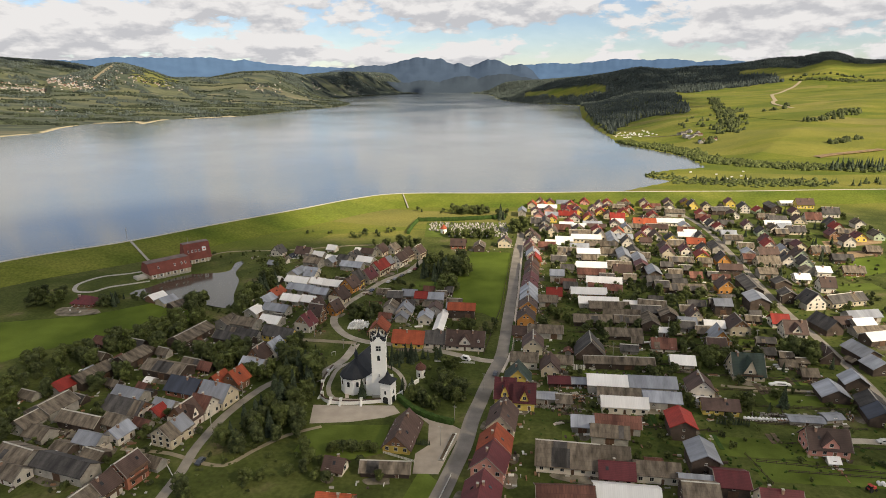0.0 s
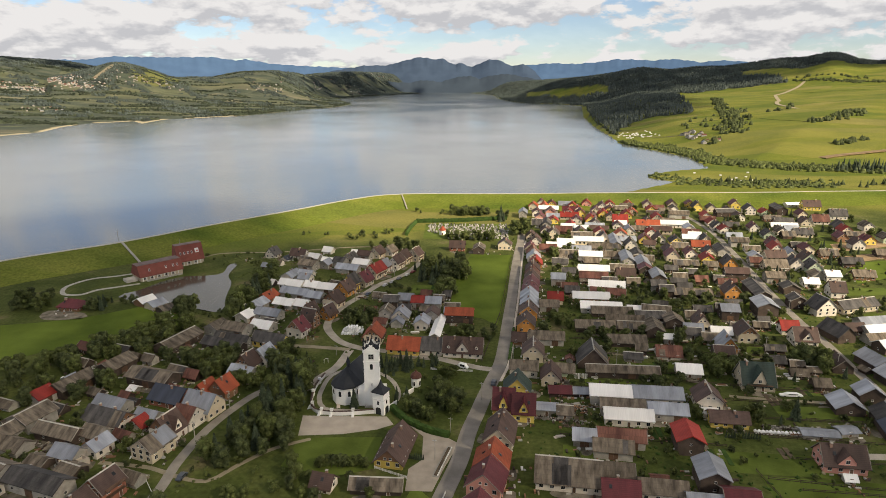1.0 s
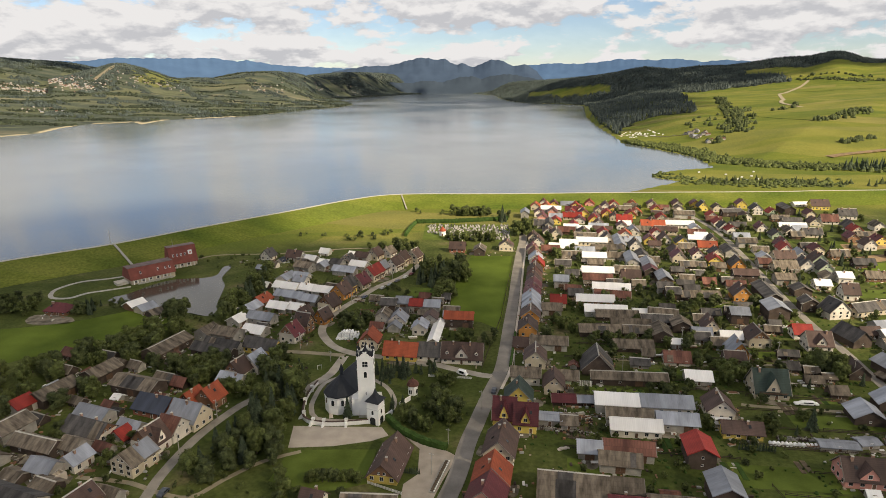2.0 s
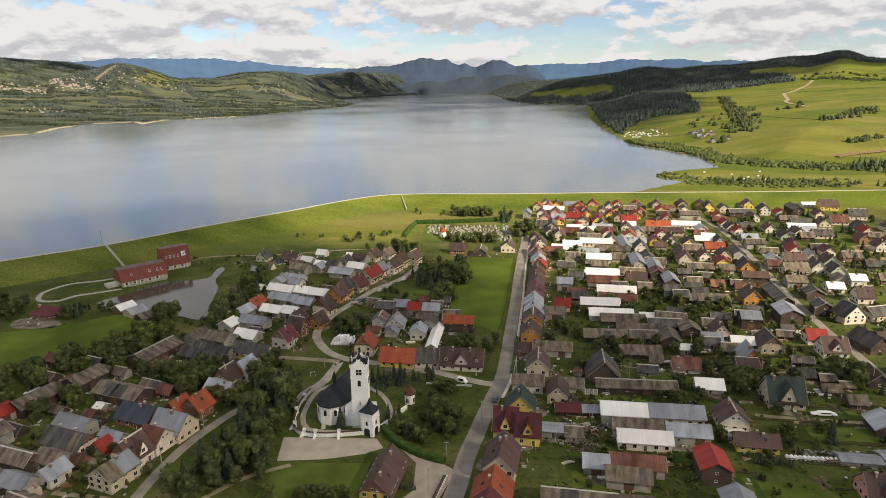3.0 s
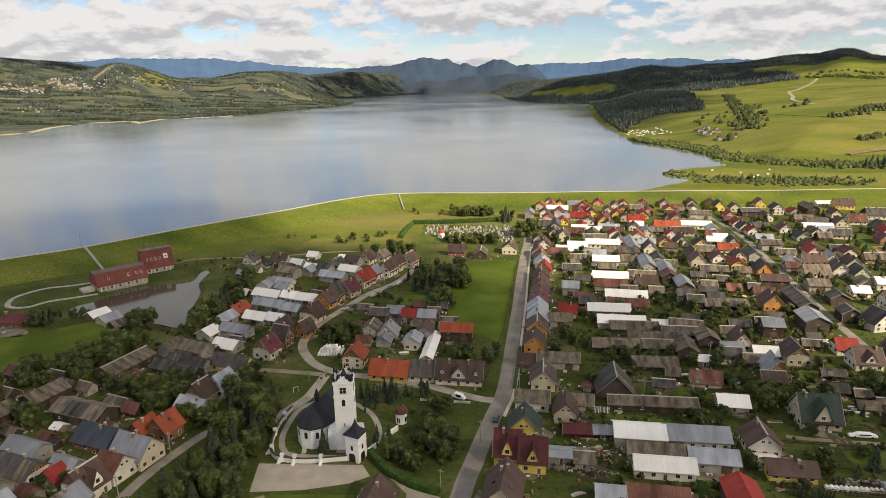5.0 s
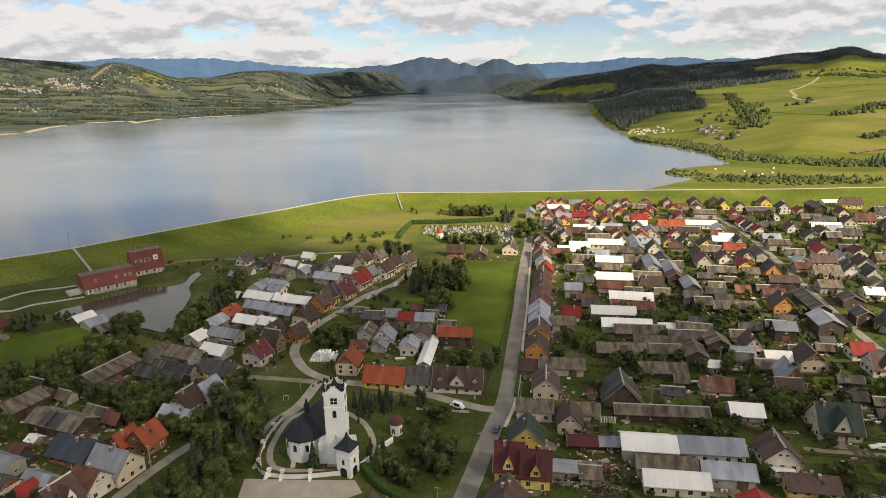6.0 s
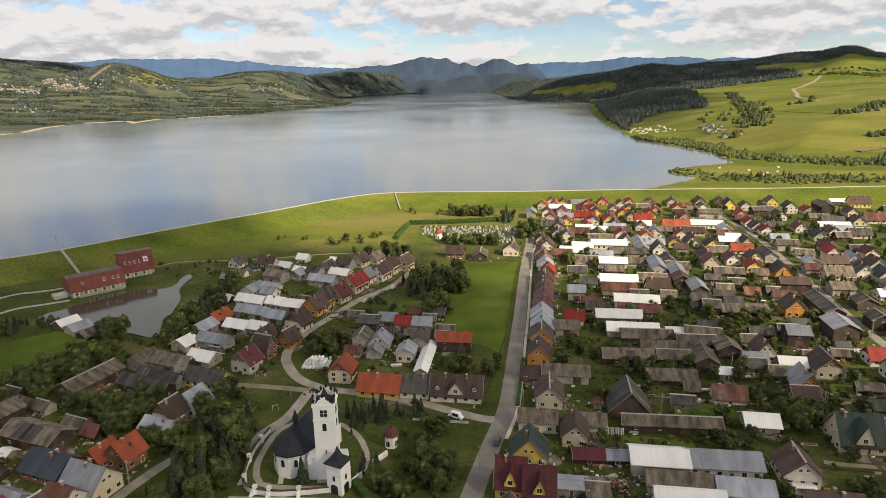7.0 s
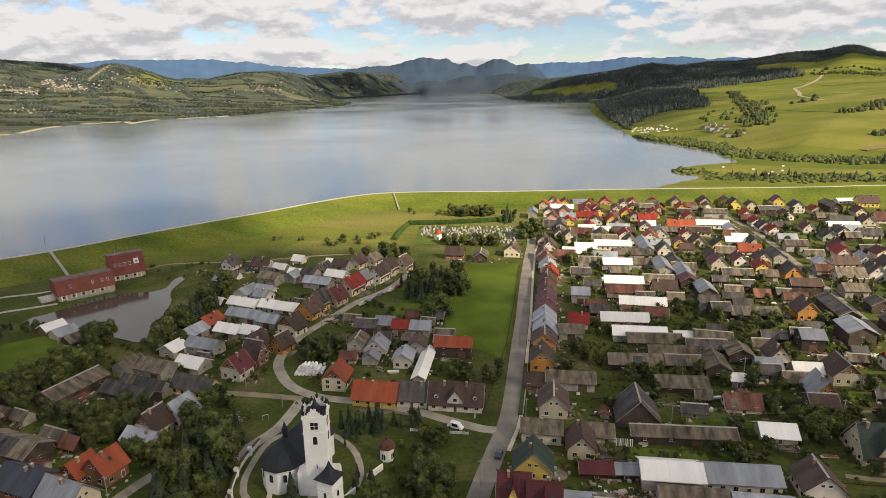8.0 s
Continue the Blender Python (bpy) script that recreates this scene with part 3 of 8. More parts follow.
# the dam: stone face, pale crest road, long grass slope
DAM_SECTION = [(-16, 1.0), (-4, 8.2), (-1.9, 9.0), (1.9, 9.0), (2.7, 8.6), (30, -0.3)]
me = ribbon("dam", DAM, DAM_SECTION, [M_STONE, M_CREST, grass_material("dam_grass", True, 0.1, (0.86, 1.0, 0.95))], [0, 1, 1, 2, 2], 12.0)
col = me.color_attributes.new("zone", "FLOAT_COLOR", "POINT")
col.data.foreach_set("color", [0.0, 0.95, 0.0, 1.0] * len(me.vertices))
tagged(new("dam", me), "long grassy earth dam with a pale crest road", "dam", kind="structure")

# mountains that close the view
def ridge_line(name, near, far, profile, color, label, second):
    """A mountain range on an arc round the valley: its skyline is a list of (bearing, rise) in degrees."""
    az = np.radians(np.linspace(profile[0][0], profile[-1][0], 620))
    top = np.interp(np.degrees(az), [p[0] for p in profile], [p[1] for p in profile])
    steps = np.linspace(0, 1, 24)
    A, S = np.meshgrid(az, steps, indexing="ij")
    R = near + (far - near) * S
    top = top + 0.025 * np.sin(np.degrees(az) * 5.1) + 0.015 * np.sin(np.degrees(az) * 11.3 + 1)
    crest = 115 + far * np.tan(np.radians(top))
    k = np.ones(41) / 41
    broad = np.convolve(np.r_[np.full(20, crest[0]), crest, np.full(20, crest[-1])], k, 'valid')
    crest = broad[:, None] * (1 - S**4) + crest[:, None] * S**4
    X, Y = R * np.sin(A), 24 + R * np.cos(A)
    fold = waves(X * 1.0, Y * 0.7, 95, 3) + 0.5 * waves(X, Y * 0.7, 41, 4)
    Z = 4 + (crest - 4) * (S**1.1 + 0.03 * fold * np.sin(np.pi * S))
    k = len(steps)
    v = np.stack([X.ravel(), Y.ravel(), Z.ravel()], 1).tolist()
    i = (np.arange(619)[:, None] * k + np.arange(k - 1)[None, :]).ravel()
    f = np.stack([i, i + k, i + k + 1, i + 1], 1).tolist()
    # the haze of distance is painted into the range's colours as blue
    m = mat("hazed_woods_" + name, color, 0.95, 0.05, 0.010, 0.05, 0.0, second=second, tint=0.0, spec=0.0)
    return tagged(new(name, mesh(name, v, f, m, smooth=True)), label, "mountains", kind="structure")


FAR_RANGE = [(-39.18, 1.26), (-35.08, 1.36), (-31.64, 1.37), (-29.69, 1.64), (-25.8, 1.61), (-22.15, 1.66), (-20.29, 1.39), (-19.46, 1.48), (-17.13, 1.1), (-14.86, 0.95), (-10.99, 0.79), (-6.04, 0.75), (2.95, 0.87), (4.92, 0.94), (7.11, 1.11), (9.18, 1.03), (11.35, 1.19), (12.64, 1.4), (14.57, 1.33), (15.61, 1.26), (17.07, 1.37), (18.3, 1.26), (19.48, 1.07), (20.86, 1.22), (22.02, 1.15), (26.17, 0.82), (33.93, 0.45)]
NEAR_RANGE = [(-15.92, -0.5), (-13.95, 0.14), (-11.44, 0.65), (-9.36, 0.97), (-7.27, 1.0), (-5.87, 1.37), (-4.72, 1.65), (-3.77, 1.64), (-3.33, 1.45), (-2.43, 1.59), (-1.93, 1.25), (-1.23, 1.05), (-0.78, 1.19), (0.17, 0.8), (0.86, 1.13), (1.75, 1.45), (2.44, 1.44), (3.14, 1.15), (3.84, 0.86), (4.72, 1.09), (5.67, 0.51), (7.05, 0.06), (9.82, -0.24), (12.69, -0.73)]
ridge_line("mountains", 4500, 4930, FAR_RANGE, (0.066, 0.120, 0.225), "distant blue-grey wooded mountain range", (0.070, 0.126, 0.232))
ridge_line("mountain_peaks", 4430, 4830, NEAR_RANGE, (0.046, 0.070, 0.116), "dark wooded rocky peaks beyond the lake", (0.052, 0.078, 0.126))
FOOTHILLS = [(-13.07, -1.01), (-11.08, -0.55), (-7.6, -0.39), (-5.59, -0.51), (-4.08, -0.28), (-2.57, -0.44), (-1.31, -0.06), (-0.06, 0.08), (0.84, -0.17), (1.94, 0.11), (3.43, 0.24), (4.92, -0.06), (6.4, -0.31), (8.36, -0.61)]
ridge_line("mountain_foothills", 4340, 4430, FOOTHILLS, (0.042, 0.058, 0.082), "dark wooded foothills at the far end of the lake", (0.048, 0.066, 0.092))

# ---- roads, paths and patches ----
road("road", [(-40, 60), (-17, 110), (-7, 142), (-3.3, 155.5), (0.7, 171), (3.6, 188), (6.8, 201), (9.4, 212), (13.0, 226), (17.2, 242), (19.9, 260), (22.8, 285), (25.3, 306), (28.8, 335), (32.4, 370), (38.8, 424), (43.5, 458), (46, 490)], 5.9, 0.10, M_ASPHALT, "straight grey asphalt village road")
road("road_church", [(14, 237.3), (9.1, 238), (-2.1, 243), (-13.9, 248.5), (-34.9, 254.1), (-46, 256.3), (-57.3, 262.9), (-65, 273.5), (-69.2, 284.4), (-69, 297.7), (-65.5, 312.4), (-59, 328.7), (-50.5, 350.5), (-37.5, 371), (-29, 400)], 4.0, 0.07, M_GRAVEL, "narrow pale side street past the church")
road("lane", [(-84.7, 258.7), (-74.1, 258), (-64.2, 256.9), (-51.9, 255.1)], 3.2, 0.05, M_DIRT, "short pale lane to the farmyards")
road("lane_churchyard", [(-52, 254.5), (-54.5, 237.1), (-59.7, 226.6), (-61.5, 217.8), (-72, 216), (-80.2, 214.4)], 4.0, 0.05, M_GRAVEL, "pale lane along the churchyard wall")
road("road_west", [(-76.8, 218.6), (-80.2, 214.4), (-84.6, 206.5), (-90.6, 187.5), (-92.7, 166.4), (-91.9, 149.5), (-93.5, 120), (-98, 80)], 3.6, 0.08, M_GRAVEL, "narrow gravel street between farmhouses")
road("path", [(-52, 181), (-63.1, 174.9), (-72, 165.2), (-79.2, 156.4), (-92.3, 159.3), (-100.6, 162.6), (-118.7, 164.7)], 1.8, 0.05, M_DIRT, "trodden dirt path across the grass")
road("road_east", [(180, 586), (196.9, 552.3), (200, 492), (193, 431), (179.5, 341.7), (174.2, 298), (172.6, 268), (169.6, 238), (168.2, 222), (165.4, 204), (163, 185), (158, 120)], 4.2, 0.08, M_ASPHALT, "narrow asphalt street between the eastern farms")
road("driveway", [(131, 177), (141.5, 177.4), (162, 175)], 3.5, 0.06, M_GRAVEL, "pale gravel driveway beside the pink house")
road("lane_east", [(107, 217.4), (113.3, 216), (142.7, 213), (160, 211)], 2.0, 0.05, M_DIRT, "pale garden track behind the houses")
road("lane_gardens", [(64, 256), (95, 250.5), (128, 251), (166, 254)], 1.6, 0.05, M_DIRT, "thin pale track between gardens")
road("road_powerhouse", [(-199.4, 345.8), (-210, 339), (-219.2, 333.2), (-224, 325), (-234, 325), (-240, 333), (-241, 342), (-234.7, 354), (-222, 360), (-206, 371)], 2.6, 0.06, M_CONC, "looping pale access road by the powerhouse")
road("path_dam_toe", [(-186, 400), (-178, 412), (-164.3, 416.1), (-130, 420), (-87.4, 433.1), (-60, 436)], 2.2, 0.05, M_DIRT, "pale gravel track along the foot of the dam")

road("pavement_roadside", [(16.7, 226), (21.0, 242), (23.7, 260), (26.6, 285), (29.1, 306), (32.6, 335), (36.2, 370), (42.4, 424), (47, 456)], 1.2, 0.15, M_PAVE, "narrow pale footway beside the village road", category="pavement")
slab("lawn", [(5, 418), (34, 416), (22.5, 318), (18, 287), (10, 296), (-5, 300), (-7, 330), (-5.5, 362)], 0.06, M_MEADOW, "smooth bright green mown field beside the road", "lawn", smooth=False)
slab("pavement_square", [(-58.8, 196.4), (-57, 183), (-41.8, 184.5), (-29.5, 188), (-24, 191.5), (-27.1, 196.8), (-44.7, 196.5)], 0.07, M_PAVE, "pale beige paved square before the church", "pavement", smooth=False)
M_YARDPAVE = mat("yard_paving", (0.40, 0.345, 0.285), 0.9, 0.14, 0.25, 5.0, 0.2)
slab("pavement_yard", [(-18.5, 191.5), (-12.5, 184), (-12, 170), (-16, 165), (-16, 154), (-7.6, 154), (-4.4, 166), (0.2, 180), (-3.3, 183), (-11, 187)], 0.07, M_YARDPAVE, "pale paved yard beside the road", "pavement", smooth=False)
slab("lawn_square", [(-56, 181.5), (-58, 165), (-40, 160), (-27, 165), (-27, 183), (-41, 182.5)], 0.05, M_LAWN, "mown green grass below the square", "lawn", smooth=False)
slab("lawn_roadside", [(-13.5, 157), (-19, 138), (-12, 134), (-7.4, 150)], 0.05, M_LAWN, "mown green triangle beside the road", "lawn", smooth=False)
slab("meadow_west", [(-300, 120), (-205, 236), (-188, 250), (-163, 262), (-146, 280), (-150, 297), (-172, 309), (-187, 300), (-212, 285), (-330, 240)], 0.05, M_MEADOW, "wide mown green meadow behind the farms", "meadow")
for spot, wide, deep, turn in (((62, 226), 22, 5, -5), ((134, 222), 26, 6, -3), ((135, 205), 30, 9, -3), ((104, 172), 34, 12, -4), ((118, 158), 44, 12, -4), ((95, 243), 44, 5, -2), ((138, 262), 20, 7, 0), ((40, 172), 10, 16, -8), ((116, 352), 30, 8, -6), ((142, 322), 34, 8, -6), ((150, 372), 24, 6, -6), ((232, 300), 40, 20, 5), ((236, 345), 30, 12, 5), ((255, 480), 60, 14, 3), ((300, 455), 70, 18, 3), ((-30, 283), 10, 12, -5), ((-22, 335), 22, 26, -8)):
    c, s = math.cos(radians(turn)), math.sin(radians(turn))
    slab("garden_lawn", [(spot[0] + u * wide / 2 * c - v * deep / 2 * s, spot[1] + u * wide / 2 * s + v * deep / 2 * c) for u, v in ((-1, -1), (1, -1), (1, 1), (-1, 1))], 0.04, M_LAWN, "strip of mown green garden grass between houses", "lawn", smooth=False)
M_PLOUGH = mat("ploughed_soil", (0.20, 0.135, 0.075), 0.95, 0.25, 0.15, 2.0, 0.4, second=(0.25, 0.175, 0.10))
slab("field", [(274, 453), (330, 468), (316, 448), (267, 431)], 0.06, M_PLOUGH, "bare brown field strip beside the last houses", "field", smooth=False)
slab("field", [(264, 420), (308, 433), (298, 418), (258, 403)], 0.06, M_PLOUGH, "bare brown field strip beside the last houses", "field", smooth=False)
slab("field", [(257, 401), (300, 414), (272, 374), (240, 360)], 0.05, M_MEADOW, "green meadow strip beside the last houses", "field", smooth=False)
M_POND = mat("pond_water", (0.055, 0.054, 0.042), 0.10, 0.15, 0.2, 1.0, 0.03, tint=0.0, spec=0.6)
POND_EDGE = [(p.x, p.y) for p in spline(POND, 3.0, True)]
me = mesh("pond", [(x, y, -0.6) for x, y in reversed(POND_EDGE)], [tuple(range(len(POND_EDGE)))], M_POND)
tagged(new("water_pond", me), "dark still tailwater pond below the powerhouse", "pond", kind="structure")

M_SOIL = mat("garden_soil", (0.115, 0.085, 0.055), 0.95, 0.3, 0.5, 4.0, 0.5)
plot = random.Random(17)
for cx, cy in ((70, 238), (84, 241), (104, 243), (126, 258), (140, 222), (124, 214), (112, 178), (86, 176), (42, 196), (70, 190), (60, 330), (110, 356), (132, 352), (104, 398), (92, 420), (150, 410), (138, 430), (160, 470), (120, 470), (190, 470), (210, 450), (240, 460), (225, 325), (245, 370), (150, 340), (134, 366), (62, 368), (56, 440), (-28, 322), (-20, 345), (-140, 232)):
    for k in range(plot.randint(2, 4)):
        x0, y0, w, h = cx + k * 2.2 - 3, cy + plot.uniform(-1, 1), 0.8, plot.uniform(2.5, 4.5)
        slab("garden_bed", [(x0 - w, y0 - h), (x0 + w, y0 - h - 0.2), (x0 + w + 0.3, y0 + h), (x0 - w + 0.3, y0 + h + 0.2)], 0.14, plot.choice((M_SOIL, M_HEDGE, M_SOIL, M_LAWN)), "narrow vegetable bed in a back garden", "garden bed", smooth=False)

# ---- houses, barns and sheds ----
def window_mesh(w, h):
    f = 0.05
    return boxes("window", [(-w / 2, w / 2, -0.06, 0.02, -h / 2, h / 2), (-w / 2 + f, -0.02, -0.075, -0.05, -h / 2 + f, h / 2 - f), (0.02, w / 2 - f, -0.075, -0.05, -h / 2 + f, h / 2 - f), (-w / 2 - 0.06, w / 2 + 0.06, -0.14, 0.02, -h / 2 - 0.06, -h / 2)], [M_FRAME, M_GLASS], [0, 1, 1, 0])


WINDOW, WINDOW_SMALL = window_mesh(1.25, 1.35), window_mesh(0.9, 0.8)
DOOR = boxes("door", [(-0.6, 0.6, -0.07, 0.02, 0.0, 2.1), (-0.48, 0.48, -0.09, -0.06, 0.1, 2.0)], [M_FRAME, M_DOOR], [0, 1])
BARN_DOOR = boxes("barn_door", [(-1.5, -0.02, -0.1, 0.02, 0.05, 2.7), (0.02, 1.5, -0.1, 0.02, 0.05, 2.7), (-1.45, 1.45, -0.13, -0.09, 0.5, 0.65), (-1.45, 1.45, -0.13, -0.09, 2.1, 2.25)], [M_DOOR])
CHIMNEY = boxes("chimney", [(-0.34, 0.34, -0.34, 0.34, -1.4, 0.65), (-0.42, 0.42, -0.42, 0.42, 0.65, 0.78), (-0.14, 0.14, -0.14, 0.14, 0.78, 0.95)], [M_BRICK, M_CONC], [0, 1, 1])
SKYLIGHT = boxes("skylight", [(-0.45, 0.45, -0.6, 0.6, 0.0, 0.10), (-0.36, 0.36, -0.5, 0.5, 0.10, 0.12)], [M_DARKMETAL, M_GLASS], [0, 1])
rng = random.Random(7)
FOOTPRINTS = []


def roof_mesh(name, half, he, hr, length, material, eave=0.75, gable=0.6, t=0.22, hip=0.0, verge=None, cap=None):
    """Two slopes with thickness and overhang, and boards along the gable edges; hip: how far the ridge is shorter at each end."""
    s = (hr - he) / half
    y, x = half + eave, length / 2 + gable
    low = hr - s * y
    if hip:
        v = [(-x, -y, low), (x, -y, low), (x, y, low), (-x, y, low), (-x + hip + gable, 0, hr), (x - hip - gable, 0, hr)]
        v += [(-x, -y, low - t), (x, -y, low - t), (x, y, low - t), (-x, y, low - t)]
        f = [(0, 1, 5, 4), (2, 3, 4, 5), (3, 0, 4), (1, 2, 5), (6, 7, 1, 0), (7, 8, 2, 1), (8, 9, 3, 2), (9, 6, 0, 3), (9, 8, 7, 6)]
        return mesh(name, v, f, material)
    section = [(-y, low), (-y, low - t), (0, hr - t), (y, low - t), (y, low), (0, hr)]
    v = [(-x, p, q) for p, q in section] + [(x, p, q) for p, q in section]
    f = [tuple(range(5, -1, -1)), tuple(range(6, 12))] + [(i, (i + 1) % 6, 6 + (i + 1) % 6, 6 + i) for i in range(6)]
    mi = [0] * len(f)
    for end in (-1, 1):
        for side in (-1, 1):
            x0, x1 = sorted((end * (x - 0.16), end * (x + 0.03)))
            n0 = len(v)
            for u in (x0, x1):
                v += [(u, side * (y + 0.02), low - t - 0.04), (u, side * (y + 0.02), low + 0.06), (u, 0, hr + 0.07), (u, 0, hr - t - 0.04)]
            f += [(n0, n0 + 1, n0 + 2, n0 + 3), (n0 + 7, n0 + 6, n0 + 5, n0 + 4), (n0 + 1, n0 + 5, n0 + 6, n0 + 2), (n0, n0 + 4, n0 + 5, n0 + 1), (n0 + 3, n0 + 2, n0 + 6, n0 + 7), (n0, n0 + 3, n0 + 7, n0 + 4)]
            mi += [1] * 6
    n0 = len(v)
    ridge = [(-0.28, hr - 0.28 * s - 0.02), (0.28, hr - 0.28 * s - 0.02), (0.28, hr - 0.28 * s + 0.08), (0, hr + 0.10), (-0.28, hr - 0.28 * s + 0.08)]
    v += [(u, p, q) for u in (-x + 0.02, x - 0.02) for p, q in ridge]
    f += [tuple(n0 + i for i in range(5)), tuple(n0 + 5 + i for i in range(5))] + [(n0 + i, n0 + (i + 1) % 5, n0 + 5 + (i + 1) % 5, n0 + 5 + i) for i in range(5)]
    mi += [2] * 7
    me_ = mesh(name, v, f, [material, verge or material, cap or material], mi)
    b_ = bmesh.new()
    b_.from_mesh(me_)
    bmesh.ops.recalc_face_normals(b_, faces=b_.faces)
    b_.to_mesh(me_)
    b_.free()
    return me_


def house(x, y, rot, L, W, he, hr, roof, wall, flags=""):
    """A gabled building with its ridge along the local x axis. Flags: D dormer, B balcony, H hipped roof."""
    rname, rmat = ROOFS[roof]
    wname, wmat = WALLS[wall]
    farm, small = wall in "kg", hr < 5.2
    kind = "shed" if small else "barn" if farm else "house"
    size = "long" if L > 16 else "small" if L < 9 else ""
    label = f"{size} {wname} {kind} with a {rname} roof".strip()
    ob = thing(kind, x, y, 0, rot, label, kind, {"house": "village houses", "barn": "village barns", "shed": "village sheds"}[kind])
    half, hl = W / 2, L / 2
    FOOTPRINTS.append((x, y, radians(rot), hl, half))
    s = (hr - he) / half
    hip = half * 0.8 if "H" in flags else 0
    if hip:
        part("wall", boxes("wall", [(-hl, hl, -half, half, -0.4, he - 0.05)], wmat), ob)
    else:
        part("wall", prism("wall", [(-half, -0.4), (half, -0.4), (half, he - 0.12), (0, hr - 0.12), (-half, he - 0.12)], -hl, hl, wmat), ob)
    top = part("roof", roof_mesh("roof", half, he, hr, L, rmat, hip=hip, verge=M_VERGE if roof in "edbmgBR" and rng.random() < 0.6 else None, cap=M_CONC if roof in "edb" and rng.random() < 0.4 else None), ob)
    # replaced sheets, a little above the old roof
    if roof in "edR" and L > 8 and not hip and rng.random() < 0.3:
        tilt = math.atan(s)
        for k in range(rng.choice((1, 1, 2))):
            run = (half + 0.6) / math.cos(tilt)
            a, w = rng.uniform(-0.45, 0.25) * L, rng.uniform(0.12, 0.3) * L
            b0, b1 = (0.25, run) if rng.random() < 0.5 else (rng.uniform(0.2, 0.4) * run, run)
            side = rng.choice((-1, -1, 1))
            m_ = ROOFS["d" if roof == "e" else "e"][1]
            part("roof_sheet", boxes("roof_sheet", [(a, a + w, -b1, -b0, 0.02, 0.06)], m_), top, pose(0, 0, hr, 0, 0, 0 if side < 0 else 180) @ pose(0, 0, 0, math.degrees(tilt), 0, 0))
    levels = [1.7] if he < 4.6 else [1.7, min(he - 1.0, 4.4)]
    sides = ((0, -half, 0, hl), (0, half, 180, hl), (-hl, 0, -90, half), (hl, 0, 90, half))
    for n, (sx, sy, turn, run) in enumerate(sides):
        gable_end = n > 1
        count = 0 if small and gable_end else max(1, int(run * 2 / (6.5 if farm else 3.0)))
        if n == 1 and (farm or y > 240):
            count = 0
        base = pose(sx, sy, 0, 0, 0, turn)
        put_door = not gable_end and n == 0
        for lv, z in enumerate(levels):
            for k in range(count):
                u = (k + 0.5) / count * run * 2 - run
                if put_door and lv == 0 and k == count // 2:
                    part("barn_door" if farm and not small else "door", BARN_DOOR if farm and not small else DOOR, ob, base @ pose(u, 0, 0.02))
                    continue
                part("window", WINDOW_SMALL if farm else WINDOW, ob, base @ pose(u, 0, z))
        if gable_end and not farm and hr - he > 2.5 and not hip:
            for u in (-0.9, 0.9):
                part("window", WINDOW_SMALL, ob, base @ pose(u, 0, he + (hr - he) * 0.28))
    if kind == "house" and not (roof in "wse" and L > 13):
        for k in range(1 if L < 11 else 2):
            u = rng.uniform(-0.35, 0.35) * L
            part("chimney", CHIMNEY, ob, pose(u, rng.choice((-0.8, 0.8)), hr - 0.2))
        if roof in "bmdo" and rng.random() < 0.5:
            for side in (-1, 1):
                u, w = rng.uniform(-0.3, 0.3) * L, half * 0.5
                part("skylight", SKYLIGHT, ob, pose(u, side * w, hr - s * w + 0.01, -side * math.degrees(math.atan(s)), 0, 0))
    if kind == "house" and not hip and hr - he > 2.5 and roof in "bmdor" and wall in "wcyp" and y < 330 and rng.random() < 0.45:
        g0, k_ = he + 0.5, (hr - he - 0.5) / (hr - he)
        for end in (-1, 1):
            part("gable_boarding", prism("gable_boarding", [(-half * k_ * 0.97, g0), (half * k_ * 0.97, g0), (0, hr - 0.2)], hl, hl + 0.04, WALLS["n"][1]), ob, pose(0, 0, 0, 0, 0, 0 if end > 0 else 180), "brown timber gable boarding")
    if "D" in flags and L > 15:
        for u in (-0.36, 0.36):
            q = part("small_dormer", prism("small_dormer", [(-0.7, he + 0.9), (0.7, he + 0.9), (0.7, he + 2.0), (0, he + 2.7), (-0.7, he + 2.0)], -half * 0.8, -half * 0.2, wmat), ob, pose(u * L, 0, 0, 0, 0, 90))
            part("dormer_roof", prism("dormer_roof", [(-1.0, he + 1.75), (-1.0, he + 1.6), (0, he + 2.6), (1.0, he + 1.6), (1.0, he + 1.75), (0, he + 2.8)], -half * 0.8 - 0.3, -half * 0.1, rmat), q)
            part("window", WINDOW_SMALL, q, pose(-half * 0.8, 0, he + 1.4, 0, 0, -90))
    if "D" in flags:
        dw = min(2.6, L * 0.2)
        top_z, base_z = hr - 0.6, he - 0.1
        d = part("dormer", prism("dormer", [(-dw, base_z), (dw, base_z), (dw, base_z + 1.2), (0, top_z - 0.3), (-dw, base_z + 1.2)], -half - 0.25, 0.0, wmat), ob, pose(0, 0, 0, 0, 0, 90))
        q = (top_z - base_z - 1.2) / dw
        part("dormer_roof", prism("dormer_roof", [(-dw - 0.4, base_z + 1.2 - q * 0.4), (-dw - 0.4, base_z + 1.0 - q * 0.4), (0, top_z - 0.2), (dw + 0.4, base_z + 1.0 - q * 0.4), (dw + 0.4, base_z + 1.2 - q * 0.4), (0, top_z)], -half - 0.7, 0.0, rmat), d)
        part("window", WINDOW, d, pose(-half - 0.25, 0, base_z + 1.2, 0, 0, -90))
